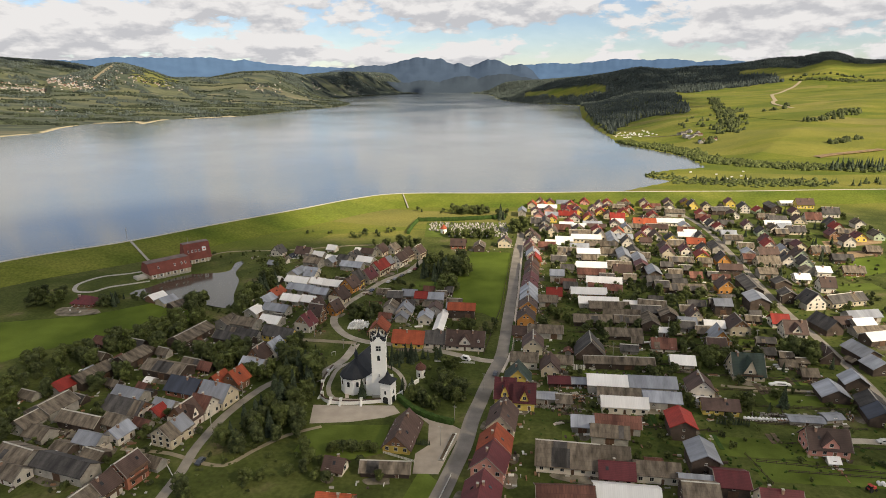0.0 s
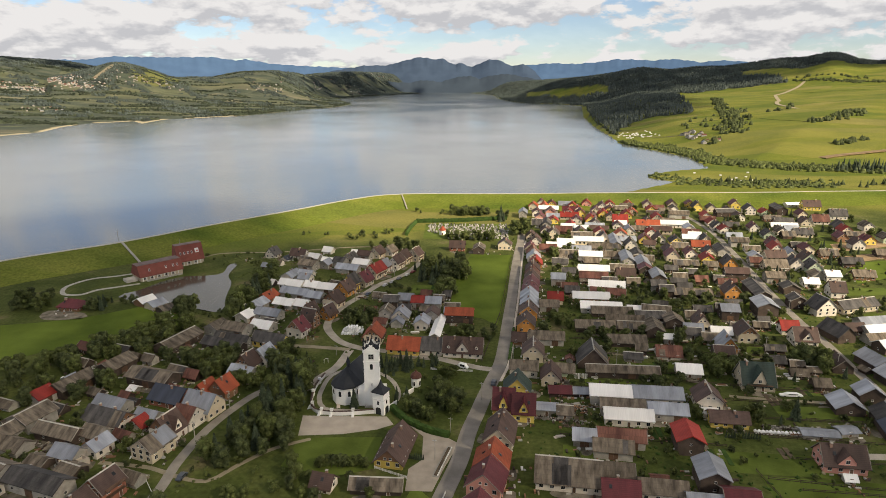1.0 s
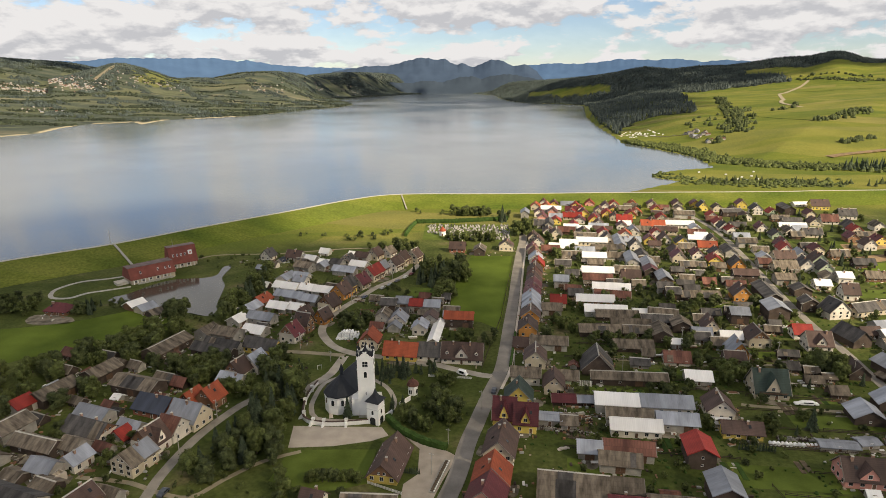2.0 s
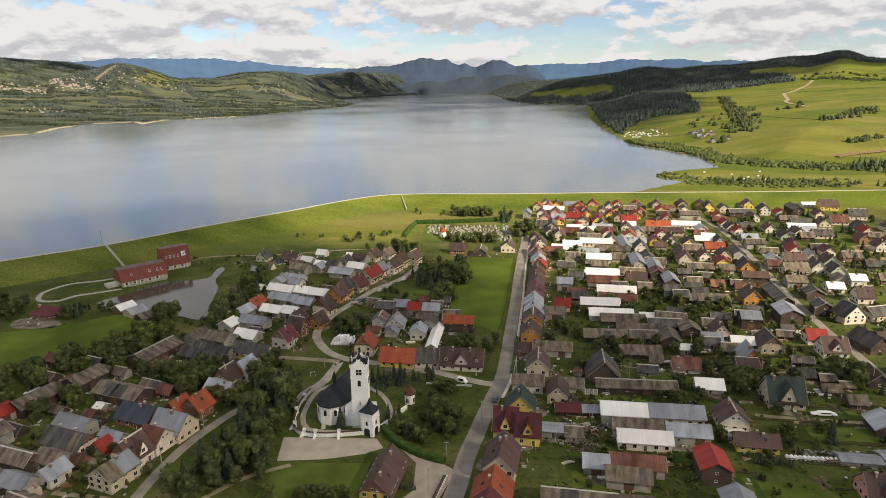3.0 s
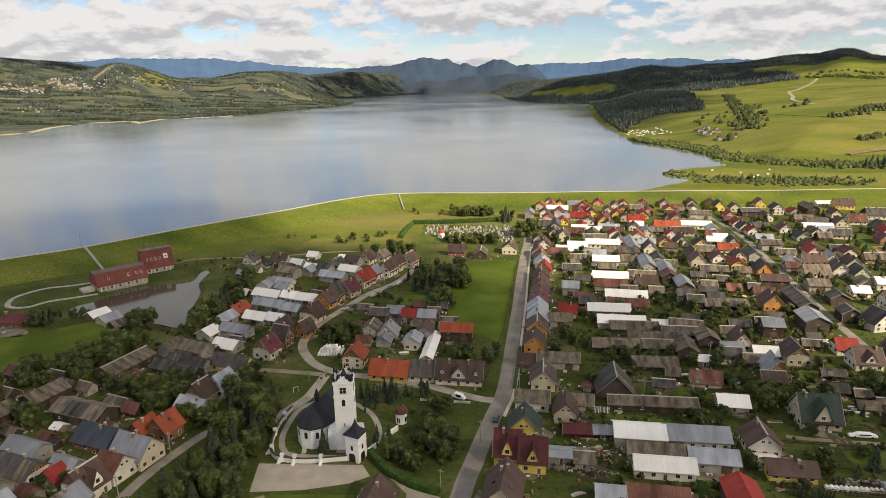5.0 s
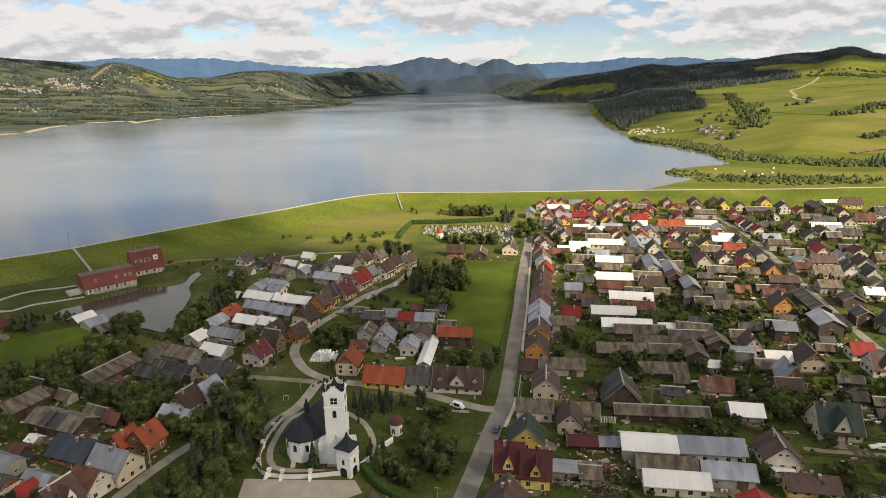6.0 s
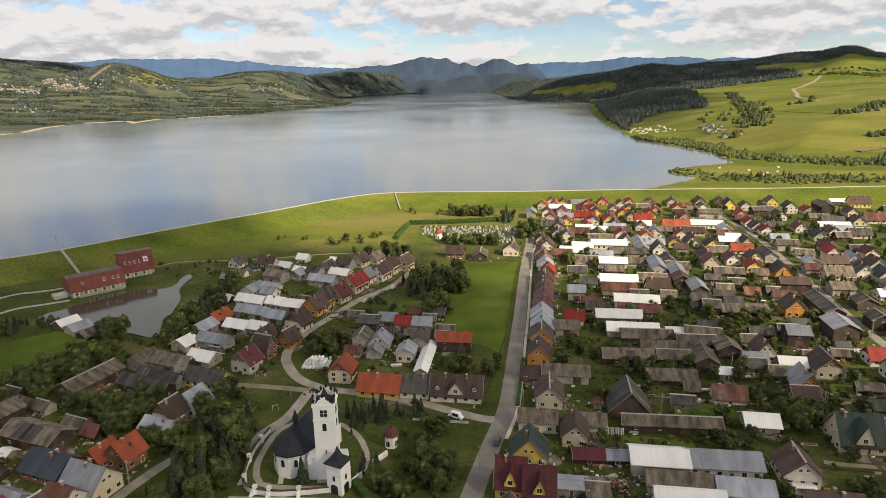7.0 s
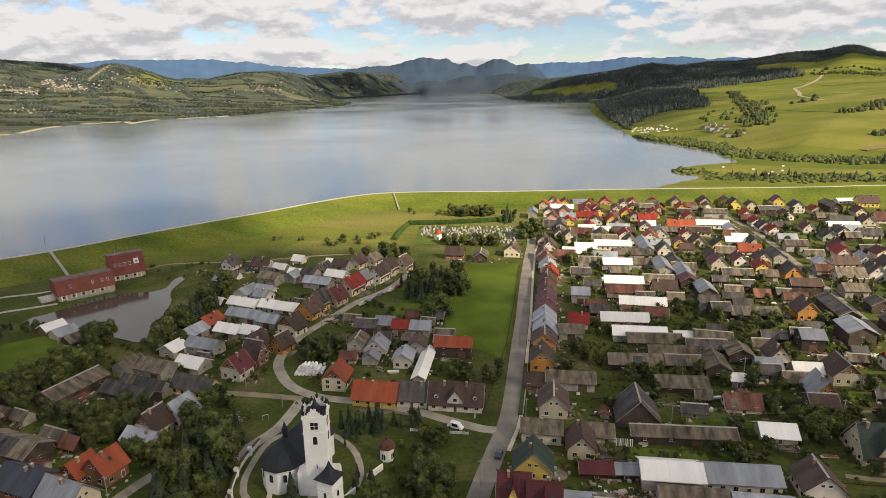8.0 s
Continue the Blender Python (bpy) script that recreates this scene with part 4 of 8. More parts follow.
    if "B" in flags:
        for z in ([2.9] if he < 5.5 else [2.9, 5.3]):
            part("balcony", boxes("balcony", [(-hl * 0.8, hl * 0.8, -half - 1.3, -half, z, z + 0.14), (-hl * 0.8, hl * 0.8, -half - 1.3, -half - 1.22, z + 0.9, z + 1.0)] + [(u, u + 0.1, -half - 1.28, -half - 1.22, z + 0.14, z + 0.9) for u in np.linspace(-hl * 0.8, hl * 0.8 - 0.1, 14).tolist()], M_DOOR), ob, label="brown wooden balcony")
    return ob


ROADS = [[(-17, 110), (-7, 142), (0.7, 171), (9.4, 212), (17.2, 242), (25.3, 306), (43.5, 458)], [(14, 237), (-14, 248.5), (-46, 256.3), (-65, 273.5), (-69, 297.7), (-50.5, 350.5), (-29, 400)], [(-80.2, 214.4), (-90.6, 187.5), (-92.3, 142), (-98, 80)], [(196.9, 552), (193, 431), (174.2, 298), (169.6, 238), (165.4, 204), (158, 120)]]


def free_spot(x, y, gap):
    for hx, hy, r, hl, half in FOOTPRINTS:
        dx, dy = x - hx, y - hy
        if abs(dx) + abs(dy) < 45:
            u, v = dx * math.cos(r) + dy * math.sin(r), -dx * math.sin(r) + dy * math.cos(r)
            if abs(u) < hl + gap and abs(v) < half + gap:
                return False
    for line in ROADS:
        for (ax, ay), (bx, by) in zip(line, line[1:]):
            ex, ey = bx - ax, by - ay
            t = min(1, max(0, ((x - ax) * ex + (y - ay) * ey) / (ex * ex + ey * ey)))
            if math.hypot(x - ax - t * ex, y - ay - t * ey) < 4.2 + gap * 0.3:
                return False
    return True

# west, middle and east of the village: x, y, turn, length, width, eaves, ridge, roof, wall, extras
house(-214.5, 303.5, -8, 13.0, 9.0, 2.6, 5.6, "m", "n", "H")
slab("yard", [(-226, 299), (-204, 296), (-201, 288), (-222, 287)], 0.05, M_YARD, "trodden gravel yard before a farmhouse", "yard")
house(-178.0, 311.0, 62, 8.6, 8.2, 2.6, 4.8, "w", "n")
house(-169.8, 306.3, 62, 8.6, 8.2, 2.6, 4.6, "s", "c")
house(-161.0, 300.8, 62, 8.2, 7.6, 2.2, 4.0, "e", "k")
house(-134.6, 406.1, 71, 8.0, 7.6, 3.3, 7.5, "d", "w")
house(-115.5, 404.5, -19, 11.5, 7.0, 3.3, 7, "b", "w")
house(-123.8, 400.5, 71, 6.8, 4.8, 1.3, 3, "B", "w")
house(-102.1, 378.1, -19, 11.0, 8.9, 4.7, 7, "e", "g")
house(-108.0, 357.2, 71, 11.0, 7.6, 3.7, 6, "s", "w")
house(-98.8, 359.0, -19, 9.1, 6.5, 3.7, 6, "s", "w")
house(-102.5, 340.1, -19, 15.2, 6.7, 3.7, 6, "w", "w")
house(-89.2, 337.4, -19, 9.0, 6.5, 3.7, 6, "w", "w")
house(-96.0, 324.0, -18, 17.0, 6.4, 4.2, 6.5, "s", "g")
house(-110.6, 318.6, 71, 9.7, 7.6, 3.3, 6, "o", "n")
house(-97.8, 309.1, -19, 11.3, 6.7, 3.2, 5.5, "w", "g")
house(-87.7, 307.2, -19, 8.0, 5.9, 3.2, 5.5, "w", "g")
house(-112.7, 304.6, 71, 12.5, 7.6, 3.7, 6, "s", "g")
house(-101.6, 292.5, -18, 14.1, 7.0, 3.7, 6, "s", "g")
house(-113.5, 289.9, 71, 7.5, 7.7, 3.2, 5.5, "w", "g")
house(-99.5, 276.7, -19, 10.9, 7.6, 3.2, 5.5, "w", "g")
house(-80.6, 271.7, 71, 8.0, 8.5, 4.3, 9, "m", "w")
house(-77.3, 282.5, -19, 7.3, 6.4, 5.3, 10, "b", "n")
house(-133.9, 257.0, 71, 21.0, 10.1, 3.7, 6, "e", "k")
house(-122.0, 272.7, 71, 8.7, 7.7, 4.2, 6.5, "e", "g")
house(-111.3, 271.5, -19, 13.4, 8.5, 4.2, 6.5, "e", "g")
house(-110.3, 252.6, -21, 21.5, 6.4, 3.7, 6, "d", "k")
house(-108.2, 258.4, -19, 18.1, 5.9, 3.7, 6, "d", "g")
house(-90.0, 257.9, -19, 16.5, 6.7, 3.8, 7, "d", "y")
house(-87.4, 240.2, 71, 8.0, 8.5, 4.3, 8.5, "s", "w")
house(-92.1, 232.7, 71, 7.4, 7.6, 4.3, 9, "b", "w")
house(-91.7, 225.5, -19, 10.4, 6.5, 3.7, 6, "s", "w")
house(-94.4, 210.5, 71, 7.5, 7.9, 4.3, 8.5, "o", "n")
house(-101.7, 210.5, 71, 7.3, 6.4, 3.3, 6.5, "o", "n")
house(-96.7, 197.3, -19, 12.0, 9.5, 4.3, 9, "s", "c")
house(-99.0, 188.9, -19, 8.0, 8.5, 4.3, 8, "R", "w")
house(-102.8, 180.9, 71, 8.0, 9.5, 4.3, 9.5, "b", "w", "D")
corner_house = house(-103.0, 170.8, 71, 10.5, 9.0, 4.7, 8.0, "e", "c")
part("roof_sheet", boxes("roof_sheet", [(-0.6, 5.7, -6.2, -0.2, 0.03, 0.08)], ROOFS["s"][1]), corner_house, pose(0, 0, 8.0, math.degrees(math.atan(3.3 / 4.5)), 0, 0), "newer galvanised roof sheeting")
house(-112.6, 205.0, -17, 14.0, 10.0, 3.3, 7, "B", "i")
house(-115.8, 185.9, 71, 4.7, 6.4, 2.3, 5, "r", "w")
house(-128.6, 188.5, -18, 16.9, 8.9, 2.8, 6.5, "d", "w")
house(-132.1, 197.8, -19, 13.4, 6.5, 3.7, 6, "s", "g")
house(-114.7, 190.7, -19, 8.8, 5.9, 2.7, 5, "s", "g")
house(-149.2, 230.2, 71, 12.9, 9.2, 4.2, 6.5, "e", "k")
house(-127.6, 219.9, -17, 19.8, 9.2, 4.2, 6.5, "e", "k")
house(-127.1, 177.7, -19, 7.5, 6.3, 3.7, 6, "e", "g")
house(-122.1, 170.6, 71, 7.3, 6.5, 3.7, 6, "s", "w")
house(-164.6, 203.4, 71, 7.5, 8.5, 3.7, 6, "r", "g")
house(-157.7, 213.0, 71, 15.6, 8.5, 4.2, 6.5, "e", "k")
house(-156.3, 186.9, 71, 12.0, 10.1, 4.7, 7, "e", "g")
house(-158.9, 175.3, 71, 8.3, 8.4, 4.2, 6.5, "e", "g")
house(-151.0, 170.5, -19, 9.1, 6.7, 2.7, 5, "e", "g")
house(-140.2, 178.1, -16, 17.7, 6.4, 3.7, 6, "e", "k")
house(-129.6, 166.3, -17, 9.7, 6.4, 3.2, 5.5, "s", "g")
house(-137.1, 162.7, -19, 7.2, 5.9, 2, 3.5, "e", "k")
house(-123.6, 158.4, -19, 7.5, 5.9, 2.5, 4, "e", "k")
house(-147.8, 155.8, -19, 13.5, 8.2, 4.2, 6.5, "e", "g")
house(-144.7, 147.3, -19, 10.6, 6.4, 3.2, 5.5, "e", "w")
house(-128.5, 150.2, -17, 20.8, 7.7, 4.2, 6.5, "d", "g")
house(-106.6, 147.8, 71, 8.2, 8.2, 5.5, 9.0, "b", "i", "B")
house(-110.0, 139.6, 71, 7.0, 7.4, 4.6, 7.8, "b", "w", "B")
house(-113.1, 132.7, 71, 7.8, 7.3, 4.7, 7, "e", "g")
house(-41.2, 154.9, -14, 6.4, 5.6, 2.4, 5.2, "b", "w")
house(-37.8, 136.4, -5, 9.8, 8.5, 2.3, 5.5, "o", "n")
house(-21.2, 174.0, 81, 18.2, 9.5, 2.3, 7, "b", "y")
house(-26.2, 254.3, -7, 14.5, 8.5, 3.3, 7.5, "o", "y")
house(-13.5, 254.3, -5, 10.1, 8.5, 3.3, 7.5, "d", "w")
house(0.9, 252.5, -5, 17.6, 9.5, 3.3, 8.5, "b", "w", "D")
house(-42.0, 265.2, 85, 9.3, 8.2, 4.6, 8.5, "o", "c", "B")
house(32.4, 249.8, 84, 10.5, 8.8, 4.2, 8.2, "b", "c")
house(27.9, 267.1, -6, 7.1, 7.6, 2.3, 5, "b", "n")
house(40.2, 266.6, -5, 16.3, 7.6, 3.7, 6, "e", "g")
house(26.9, 233.7, -6, 11.5, 7.6, 4.2, 6.5, "e", "w")
house(37.5, 226.9, 84, 9.5, 7.5, 4.0, 7.8, "b", "c")
house(44.3, 234.3, -6, 7.5, 6.7, 2.7, 5, "e", "G")
house(22.9, 217.0, 84, 9.0, 10.0, 3.3, 8.6, "g", "y")
house(16.8, 202.5, -6, 7.8, 10.0, 4.3, 10, "m", "y", "D")
house(24.1, 199.5, -6, 7.8, 10.0, 4.3, 9.5, "m", "y", "D")
house(32.9, 201.8, -6, 7.9, 5.0, 3, 3.6, "s", "g")
house(39.6, 200.9, -6, 5.4, 7.6, 2.5, 4, "e", "g")
house(14.4, 180.6, 80, 13.9, 9.5, 5.3, 10, "b", "c")
house(58.8, 213.2, -5, 15.2, 9.2, 4.2, 6.5, "w", "g")
house(76.2, 212.6, -4, 19.5, 8.6, 3.8, 6.4, "s", "w")
house(61.3, 203.1, -6, 15.8, 7.0, 3.7, 6, "e", "g")
house(77.3, 200.6, -6, 13.6, 7.3, 3.7, 6, "s", "g")
house(61.8, 196.1, -5, 16.8, 6.7, 3.7, 6, "w", "w")
house(56.1, 182.4, -7, 15.7, 7.0, 3.7, 6, "R", "g")
house(51.9, 175.7, -8, 12.5, 6.7, 3.7, 6, "e", "g")
house(43.6, 182.9, -6, 7.3, 6.7, 3.2, 5.5, "s", "g")
house(78.2, 180.8, 84, 10.5, 8.4, 5.7, 8, "r", "k")
house(95.2, 209.6, 84, 9.4, 9.4, 4.4, 8.4, "b", "w")
house(98.0, 196.6, -6, 13.0, 7.0, 2.9, 5.4, "b", "y")
house(93.4, 202.0, -6, 5.0, 3.8, 2.4, 3.2, "w", "w")
house(96.7, 235.7, -6, 9.8, 7.6, 2.7, 5, "w", "g")
house(58.0, 245.4, 84, 12.0, 12.6, 2.8, 9.4, "d", "k")
house(68.3, 233.2, -3, 29.7, 5.8, 3.4, 5.2, "e", "k")
house(98.7, 269.5, -6, 4.8, 5.9, 3, 4, "w", "g")
house(93.6, 253.1, -6, 10.5, 7.6, 2.3, 5.5, "R", "w")
house(78.1, 266.1, -3, 17, 7.6, 2.6, 4.9, "e", "k")
house(122.1, 260.2, 84, 9.9, 7.9, 3.8, 8.5, "s", "o")
house(116.0, 248.7, -6, 8.0, 7.6, 5.7, 8, "b", "k")
house(120.6, 227.0, -5, 12.5, 11.5, 3.4, 10.4, "g", "c", "DB")
house(146.3, 225.4, -4, 6.1, 5.9, 2.5, 4.5, "e", "k")
house(161.5, 269.6, -4, 10.3, 9.5, 3.8, 8.5, "b", "w", "D")
house(103.7, 559.8, 84, 10.2, 8.2, 3.3, 7, "r", "w")
house(108.1, 520.1, 84, 10.5, 8.5, 3.3, 7.5, "r", "y")
house(123.8, 544.4, 84, 10.5, 8.5, 3.3, 7, "r", "y")
house(132.7, 518.0, -6, 12.0, 8.5, 3.3, 8, "r", "n")
house(143.9, 541.9, 84, 10.5, 8.5, 3.3, 7, "r", "y")
house(172.1, 564.4, 84, 10.5, 8.5, 3.3, 7, "r", "y")
house(167.6, 544.7, -6, 9.3, 6.7, 3.7, 6, "b", "g")
house(194.1, 569.5, 84, 10.5, 6.7, 3.7, 6, "e", "w")
house(189.1, 539.6, -6, 16.6, 7.6, 4.7, 7, "e", "g")
house(216.9, 574.1, 84, 10.5, 8.5, 4.3, 9, "d", "y")
house(256.9, 586.9, 84, 10.5, 8.5, 4.3, 8, "m", "y")
house(233.2, 549.7, 6, 16.9, 7.6, 4.7, 7, "d", "k")
house(258.5, 558.8, 84, 10.5, 9.5, 5.3, 9.5, "d", "w")
house(287.2, 563.3, 84, 21.6, 9.2, 5.7, 8, "d", "k")
house(316.1, 592.9, 3, 17.2, 7.6, 3, 4.5, "w", "w")
house(325.0, 580.8, -6, 15.0, 10.4, 4.3, 9, "b", "y")
house(327.3, 540.9, -6, 14.0, 9.5, 4.3, 9, "d", "w")
house(306.2, 499.8, 84, 10.5, 9.5, 3.3, 8, "d", "w")
house(302.4, 522.3, -6, 13.1, 9.5, 3.3, 8, "R", "w")
house(286.8, 515.6, 84, 10.5, 8.5, 3.3, 7, "b", "c")
house(271.1, 519.8, -6, 14.4, 6.7, 3.2, 5.5, "d", "g")
house(263.4, 503.4, -5, 20.9, 6.7, 2.7, 5, "w", "g")
house(235.5, 495.7, 84, 10.5, 7.6, 3.3, 7, "m", "w")
house(265.6, 477.1, -6, 13.2, 8.5, 3.3, 7, "d", "c")
house(151.9, 502.3, -6, 18.3, 9.5, 3.3, 7, "o", "w")
house(174.3, 505.1, -5, 22.2, 7.6, 3.7, 6, "w", "w")
house(157.4, 485.0, -7, 16.8, 8.5, 3.3, 6, "b", "c")
house(181.6, 489.7, 84, 10.5, 7.6, 4.2, 6.5, "s", "w")
house(207.0, 497.6, 84, 10.5, 8.5, 3.3, 7.5, "d", "w")
house(94.5, 487.8, -6, 10.3, 6.4, 3.2, 5.5, "w", "g")
house(108.6, 486.4, -8, 14.4, 7.6, 3.2, 5.5, "b", "g")
house(131.2, 481.3, 84, 10.5, 8.5, 3.3, 7, "s", "w")
house(90.7, 463.3, -5, 15.7, 7.6, 3.7, 6, "e", "g")
house(105.8, 457.0, 84, 10.2, 8.2, 3.3, 8, "d", "w")
house(112.2, 445.9, 84, 27.4, 6.7, 4.2, 6.5, "s", "g")
house(148.0, 456.3, 84, 10.5, 8.5, 3.3, 7.5, "b", "w")
house(157.0, 445.5, 84, 10.5, 8.5, 4.3, 8, "d", "y")
house(172.5, 459.3, -6, 11.6, 6.5, 3.2, 5.5, "w", "g")
house(173.0, 439.2, -6, 12.7, 7.6, 2.8, 6, "o", "c")
house(181.4, 453.0, 84, 9.9, 7.9, 3.3, 7.5, "d", "c")
house(93.0, 448.5, -5, 21.5, 7.6, 3.7, 6, "w", "c")
house(101.5, 432.6, -2, 22.1, 7.7, 2.6, 4.9, "e", "g")
house(122.3, 438.5, 84, 10.5, 8.5, 3.3, 8, "d", "w")
house(137.2, 443.4, -6, 8.0, 5.9, 2.7, 5, "b", "g")
house(182.2, 423.8, 84, 15.7, 7.6, 4.2, 6.5, "d", "g")
house(203.4, 445.5, -6, 12.3, 7.6, 4.7, 7, "e", "g")
house(208.1, 466.4, -6, 11.0, 6.7, 3.2, 5.5, "s", "g")
house(227.4, 443.1, 84, 10.5, 8.5, 3.3, 8, "m", "c")
house(223.7, 432.6, 84, 10.5, 7.6, 3.3, 7, "r", "w")
house(87.2, 408.1, -5, 15.2, 7.6, 3.7, 6, "w", "g")
house(102.4, 411.5, -6, 11.8, 6.7, 2.6, 4.9, "e", "g")
house(110.1, 400.3, 84, 20.2, 7.6, 4.7, 7, "s", "g")
house(120.8, 414.5, 84, 13.1, 7.6, 3.2, 5.5, "d", "g")
house(142.6, 407.4, 84, 10.5, 8.5, 4.3, 8.5, "m", "c")
house(147.1, 392.4, -6, 15.1, 7.6, 2.6, 4.9, "e", "k")
house(161.6, 387.9, -6, 8.0, 6.7, 3.2, 5.5, "e", "g")
house(174.0, 389.4, 84, 10.5, 8.5, 4.3, 9, "d", "o")
house(196.4, 402.7, 84, 8.0, 7.6, 5.7, 8, "s", "g")
house(194.1, 396.5, -6, 7.5, 7, 3.7, 6.0, "R", "g")
house(213.0, 411.0, 4, 13.9, 8.5, 3.3, 7, "b", "c")
house(202.6, 387.5, 3, 14.4, 7.9, 3.3, 7, "e", "c")
house(226.3, 415.9, 84, 10.5, 8.5, 3.3, 7, "s", "w")
house(230.2, 400.8, 84, 10.5, 9.5, 4.3, 9, "b", "G")
house(216.8, 390.0, 84, 10.5, 8.5, 4.3, 8.5, "d", "w")
house(224.4, 382.8, 84, 10.5, 8.5, 4.3, 8.5, "d", "G")
house(117.8, 388.4, 84, 17.3, 7.6, 4.7, 7, "s", "g")
house(115.7, 375.4, 84, 8.7, 7.6, 4.7, 7, "m", "k")
house(82.9, 373.7, -6, 18.6, 8.4, 4.2, 6.5, "w", "c")
house(80.8, 363.0, -5, 16.7, 6.7, 2.7, 5, "R", "g")
house(102.6, 381.2, -7, 14.8, 6.7, 2.6, 4.9, "e", "g")
house(100.8, 364.2, -6, 11.1, 8.5, 3.3, 7.5, "b", "c")
house(119.7, 361.3, 84, 14.8, 7.6, 4.7, 7, "s", "k")
house(84.8, 343.5, -8, 20.3, 7.6, 3.7, 6, "w", "g")
house(83.5, 333.2, -13, 19.1, 6.7, 2.7, 5, "R", "g")
house(115.2, 344.5, -6, 8, 7.6, 4.2, 6.5, "d", "g")
house(117.3, 335.8, -6, 7.5, 8.5, 4.2, 6.5, "d", "k")
house(131.6, 334.1, -2, 20.6, 7.7, 2.7, 5.0, "e", "k")
house(169.2, 365.9, -7, 13.7, 8.4, 5.7, 8, "b", "k")
house(153.9, 334.0, 84, 10.5, 9.5, 4.3, 9, "b", "o")
house(168.4, 335.0, 84, 24.8, 8.4, 5.2, 7.5, "d", "k")
house(191.0, 362.9, -6, 10.4, 9.2, 4.2, 6.5, "e", "g")
house(190.6, 342.2, 84, 8, 9.2, 4.2, 6.5, "d", "k")
house(221.3, 371.2, 84, 8, 8.4, 2.7, 5.0, "e", "g")
house(227.5, 366.6, -6, 8.0, 8.4, 4.2, 6.5, "w", "w")
house(208.5, 354.6, -6, 8.3, 7.6, 3.2, 5.5, "w", "w")
house(214.3, 338.0, -6, 8.0, 9.5, 4.3, 9, "b", "w")
house(191.0, 309.4, 101, 9.0, 11.5, 4.6, 10.0, "d", "w")
house(211.5, 314.6, 17, 23.5, 8.6, 3.8, 6.8, "d", "c")
house(160.7, 308.3, 84, 13.2, 10.1, 6.2, 8.5, "s", "k")
house(182.7, 318.6, 84, 8, 8.4, 5.2, 7.5, "d", "k")
house(139.2, 301.2, -6, 8.5, 8.4, 5.7, 8, "s", "k")
house(71.8, 323.4, -4, 19.6, 7.6, 3.7, 6, "w", "n")
house(74.3, 307.8, -5, 20.9, 7.3, 3.7, 6, "w", "g")
house(79.0, 303.3, -3, 20.7, 7.7, 2.7, 5.0, "e", "k")
house(102.9, 304.8, -13, 14, 6.4, 3.2, 5.5, "e", "k")
house(92.5, 307.8, -6, 7.4, 5.0, 3, 4, "w", "g")
house(97.7, 297.8, -4, 14.9, 7.6, 2.7, 5.0, "d", "k")
house(106.9, 288.9, 84, 8, 8.4, 4.2, 6.5, "e", "k")
house(82.9, 290.2, -5, 18.3, 6.8, 3.1, 5.4, "e", "k")
house(66.4, 282.6, -3, 19.1, 7.8, 3.1, 5.4, "e", "k")
house(84.1, 283.2, -3, 12.4, 6.7, 2.6, 4.9, "e", "k")
house(94.3, 279.2, 84, 12, 8.1, 4.2, 6.5, "e", "k")
house(119.7, 286.7, 84, 9.0, 7.0, 4.3, 8.5, "b", "c")
house(113.6, 280.0, -6, 8.4, 6.5, 3.2, 5.5, "s", "g")
house(112.1, 276.2, -6, 7.3, 6.5, 2.6, 4.9, "d", "g")
house(126.2, 277.4, -6, 9.2, 6.5, 2.7, 5, "w", "g")
house(136.5, 273.9, 86, 10.5, 9.5, 4.3, 8.5, "b", "c")
house(118.7, 270.2, -6, 7.8, 6.4, 2.6, 4.9, "e", "g")
house(161.0, 282.9, -4, 8.0, 7.6, 3.3, 6.5, "r", "w")
house(181.3, 277.0, 101, 13.5, 9.2, 3.9, 8.0, "d", "k")
house(193.4, 284.4, 6, 9.0, 6.6, 2.6, 5.0, "b", "k")
house(124.2, 172.0, -6, 13.0, 9.2, 3.5, 8.2, "b", "p", "D")
house(34.9, 161.7, -7, 19.9, 13.3, 3.3, 8, "e", "w")
house(50.3, 161.2, -6, 8.9, 6.7, 4.7, 7, "e", "g")
house(49.4, 154.1, -6, 10.5, 7.6, 2.8, 6, "m", "w")
house(62.0, 154.5, -6, 13.7, 7.0, 3.7, 6, "e", "w")
house(49.7, 142.0, -6, 18.7, 8.4, 3.7, 6, "w", "w")
house(31.0, 140.8, -1, 16.7, 7.6, 4.2, 6.5, "R", "g")
house(72.6, 148.9, -6, 9.7, 7.0, 3.2, 5.5, "s", "g")
house(70.9, 141.6, -6, 9.9, 8.4, 5.7, 8, "e", "k")
house(82.9, 149.0, -6, 9.6, 9.2, 4.7, 7, "m", "k")
house(92.5, 137.6, -6, 11.1, 9.5, 4.3, 9, "m", "c")
house(78.7, 160.8, 84, 10.5, 8.4, 5.7, 8, "s", "k")
house(146.5, 208.0, 82, 9.5, 10.0, 3.3, 6.2, "s", "k")
house(159.6, 216.0, 82, 7.2, 8.8, 4.2, 7.3, "s", "k")
house(156.0, 198.6, 77, 8.0, 9.0, 4.0, 7.0, "d", "k")
house(154.0, 190.2, 77, 8.6, 9.2, 3.8, 6.9, "B", "k")
house(163.3, 243.2, 84, 10.0, 8.2, 2.9, 6.5, "b", "k")
house(206.9, 290.8, 10, 17.4, 7.6, 3.7, 6, "s", "g")
house(201.5, 281.4, 11, 10.5, 6.6, 3.2, 5.3, "w", "g")
house(199.8, 272.1, 8, 17.1, 7.3, 2.6, 4.9, "e", "g")
house(197.0, 262.4, 14, 12.1, 7.6, 3.7, 6, "w", "k")
house(180.2, 245.6, 99, 12.4, 9.6, 4.0, 6.6, "s", "k")
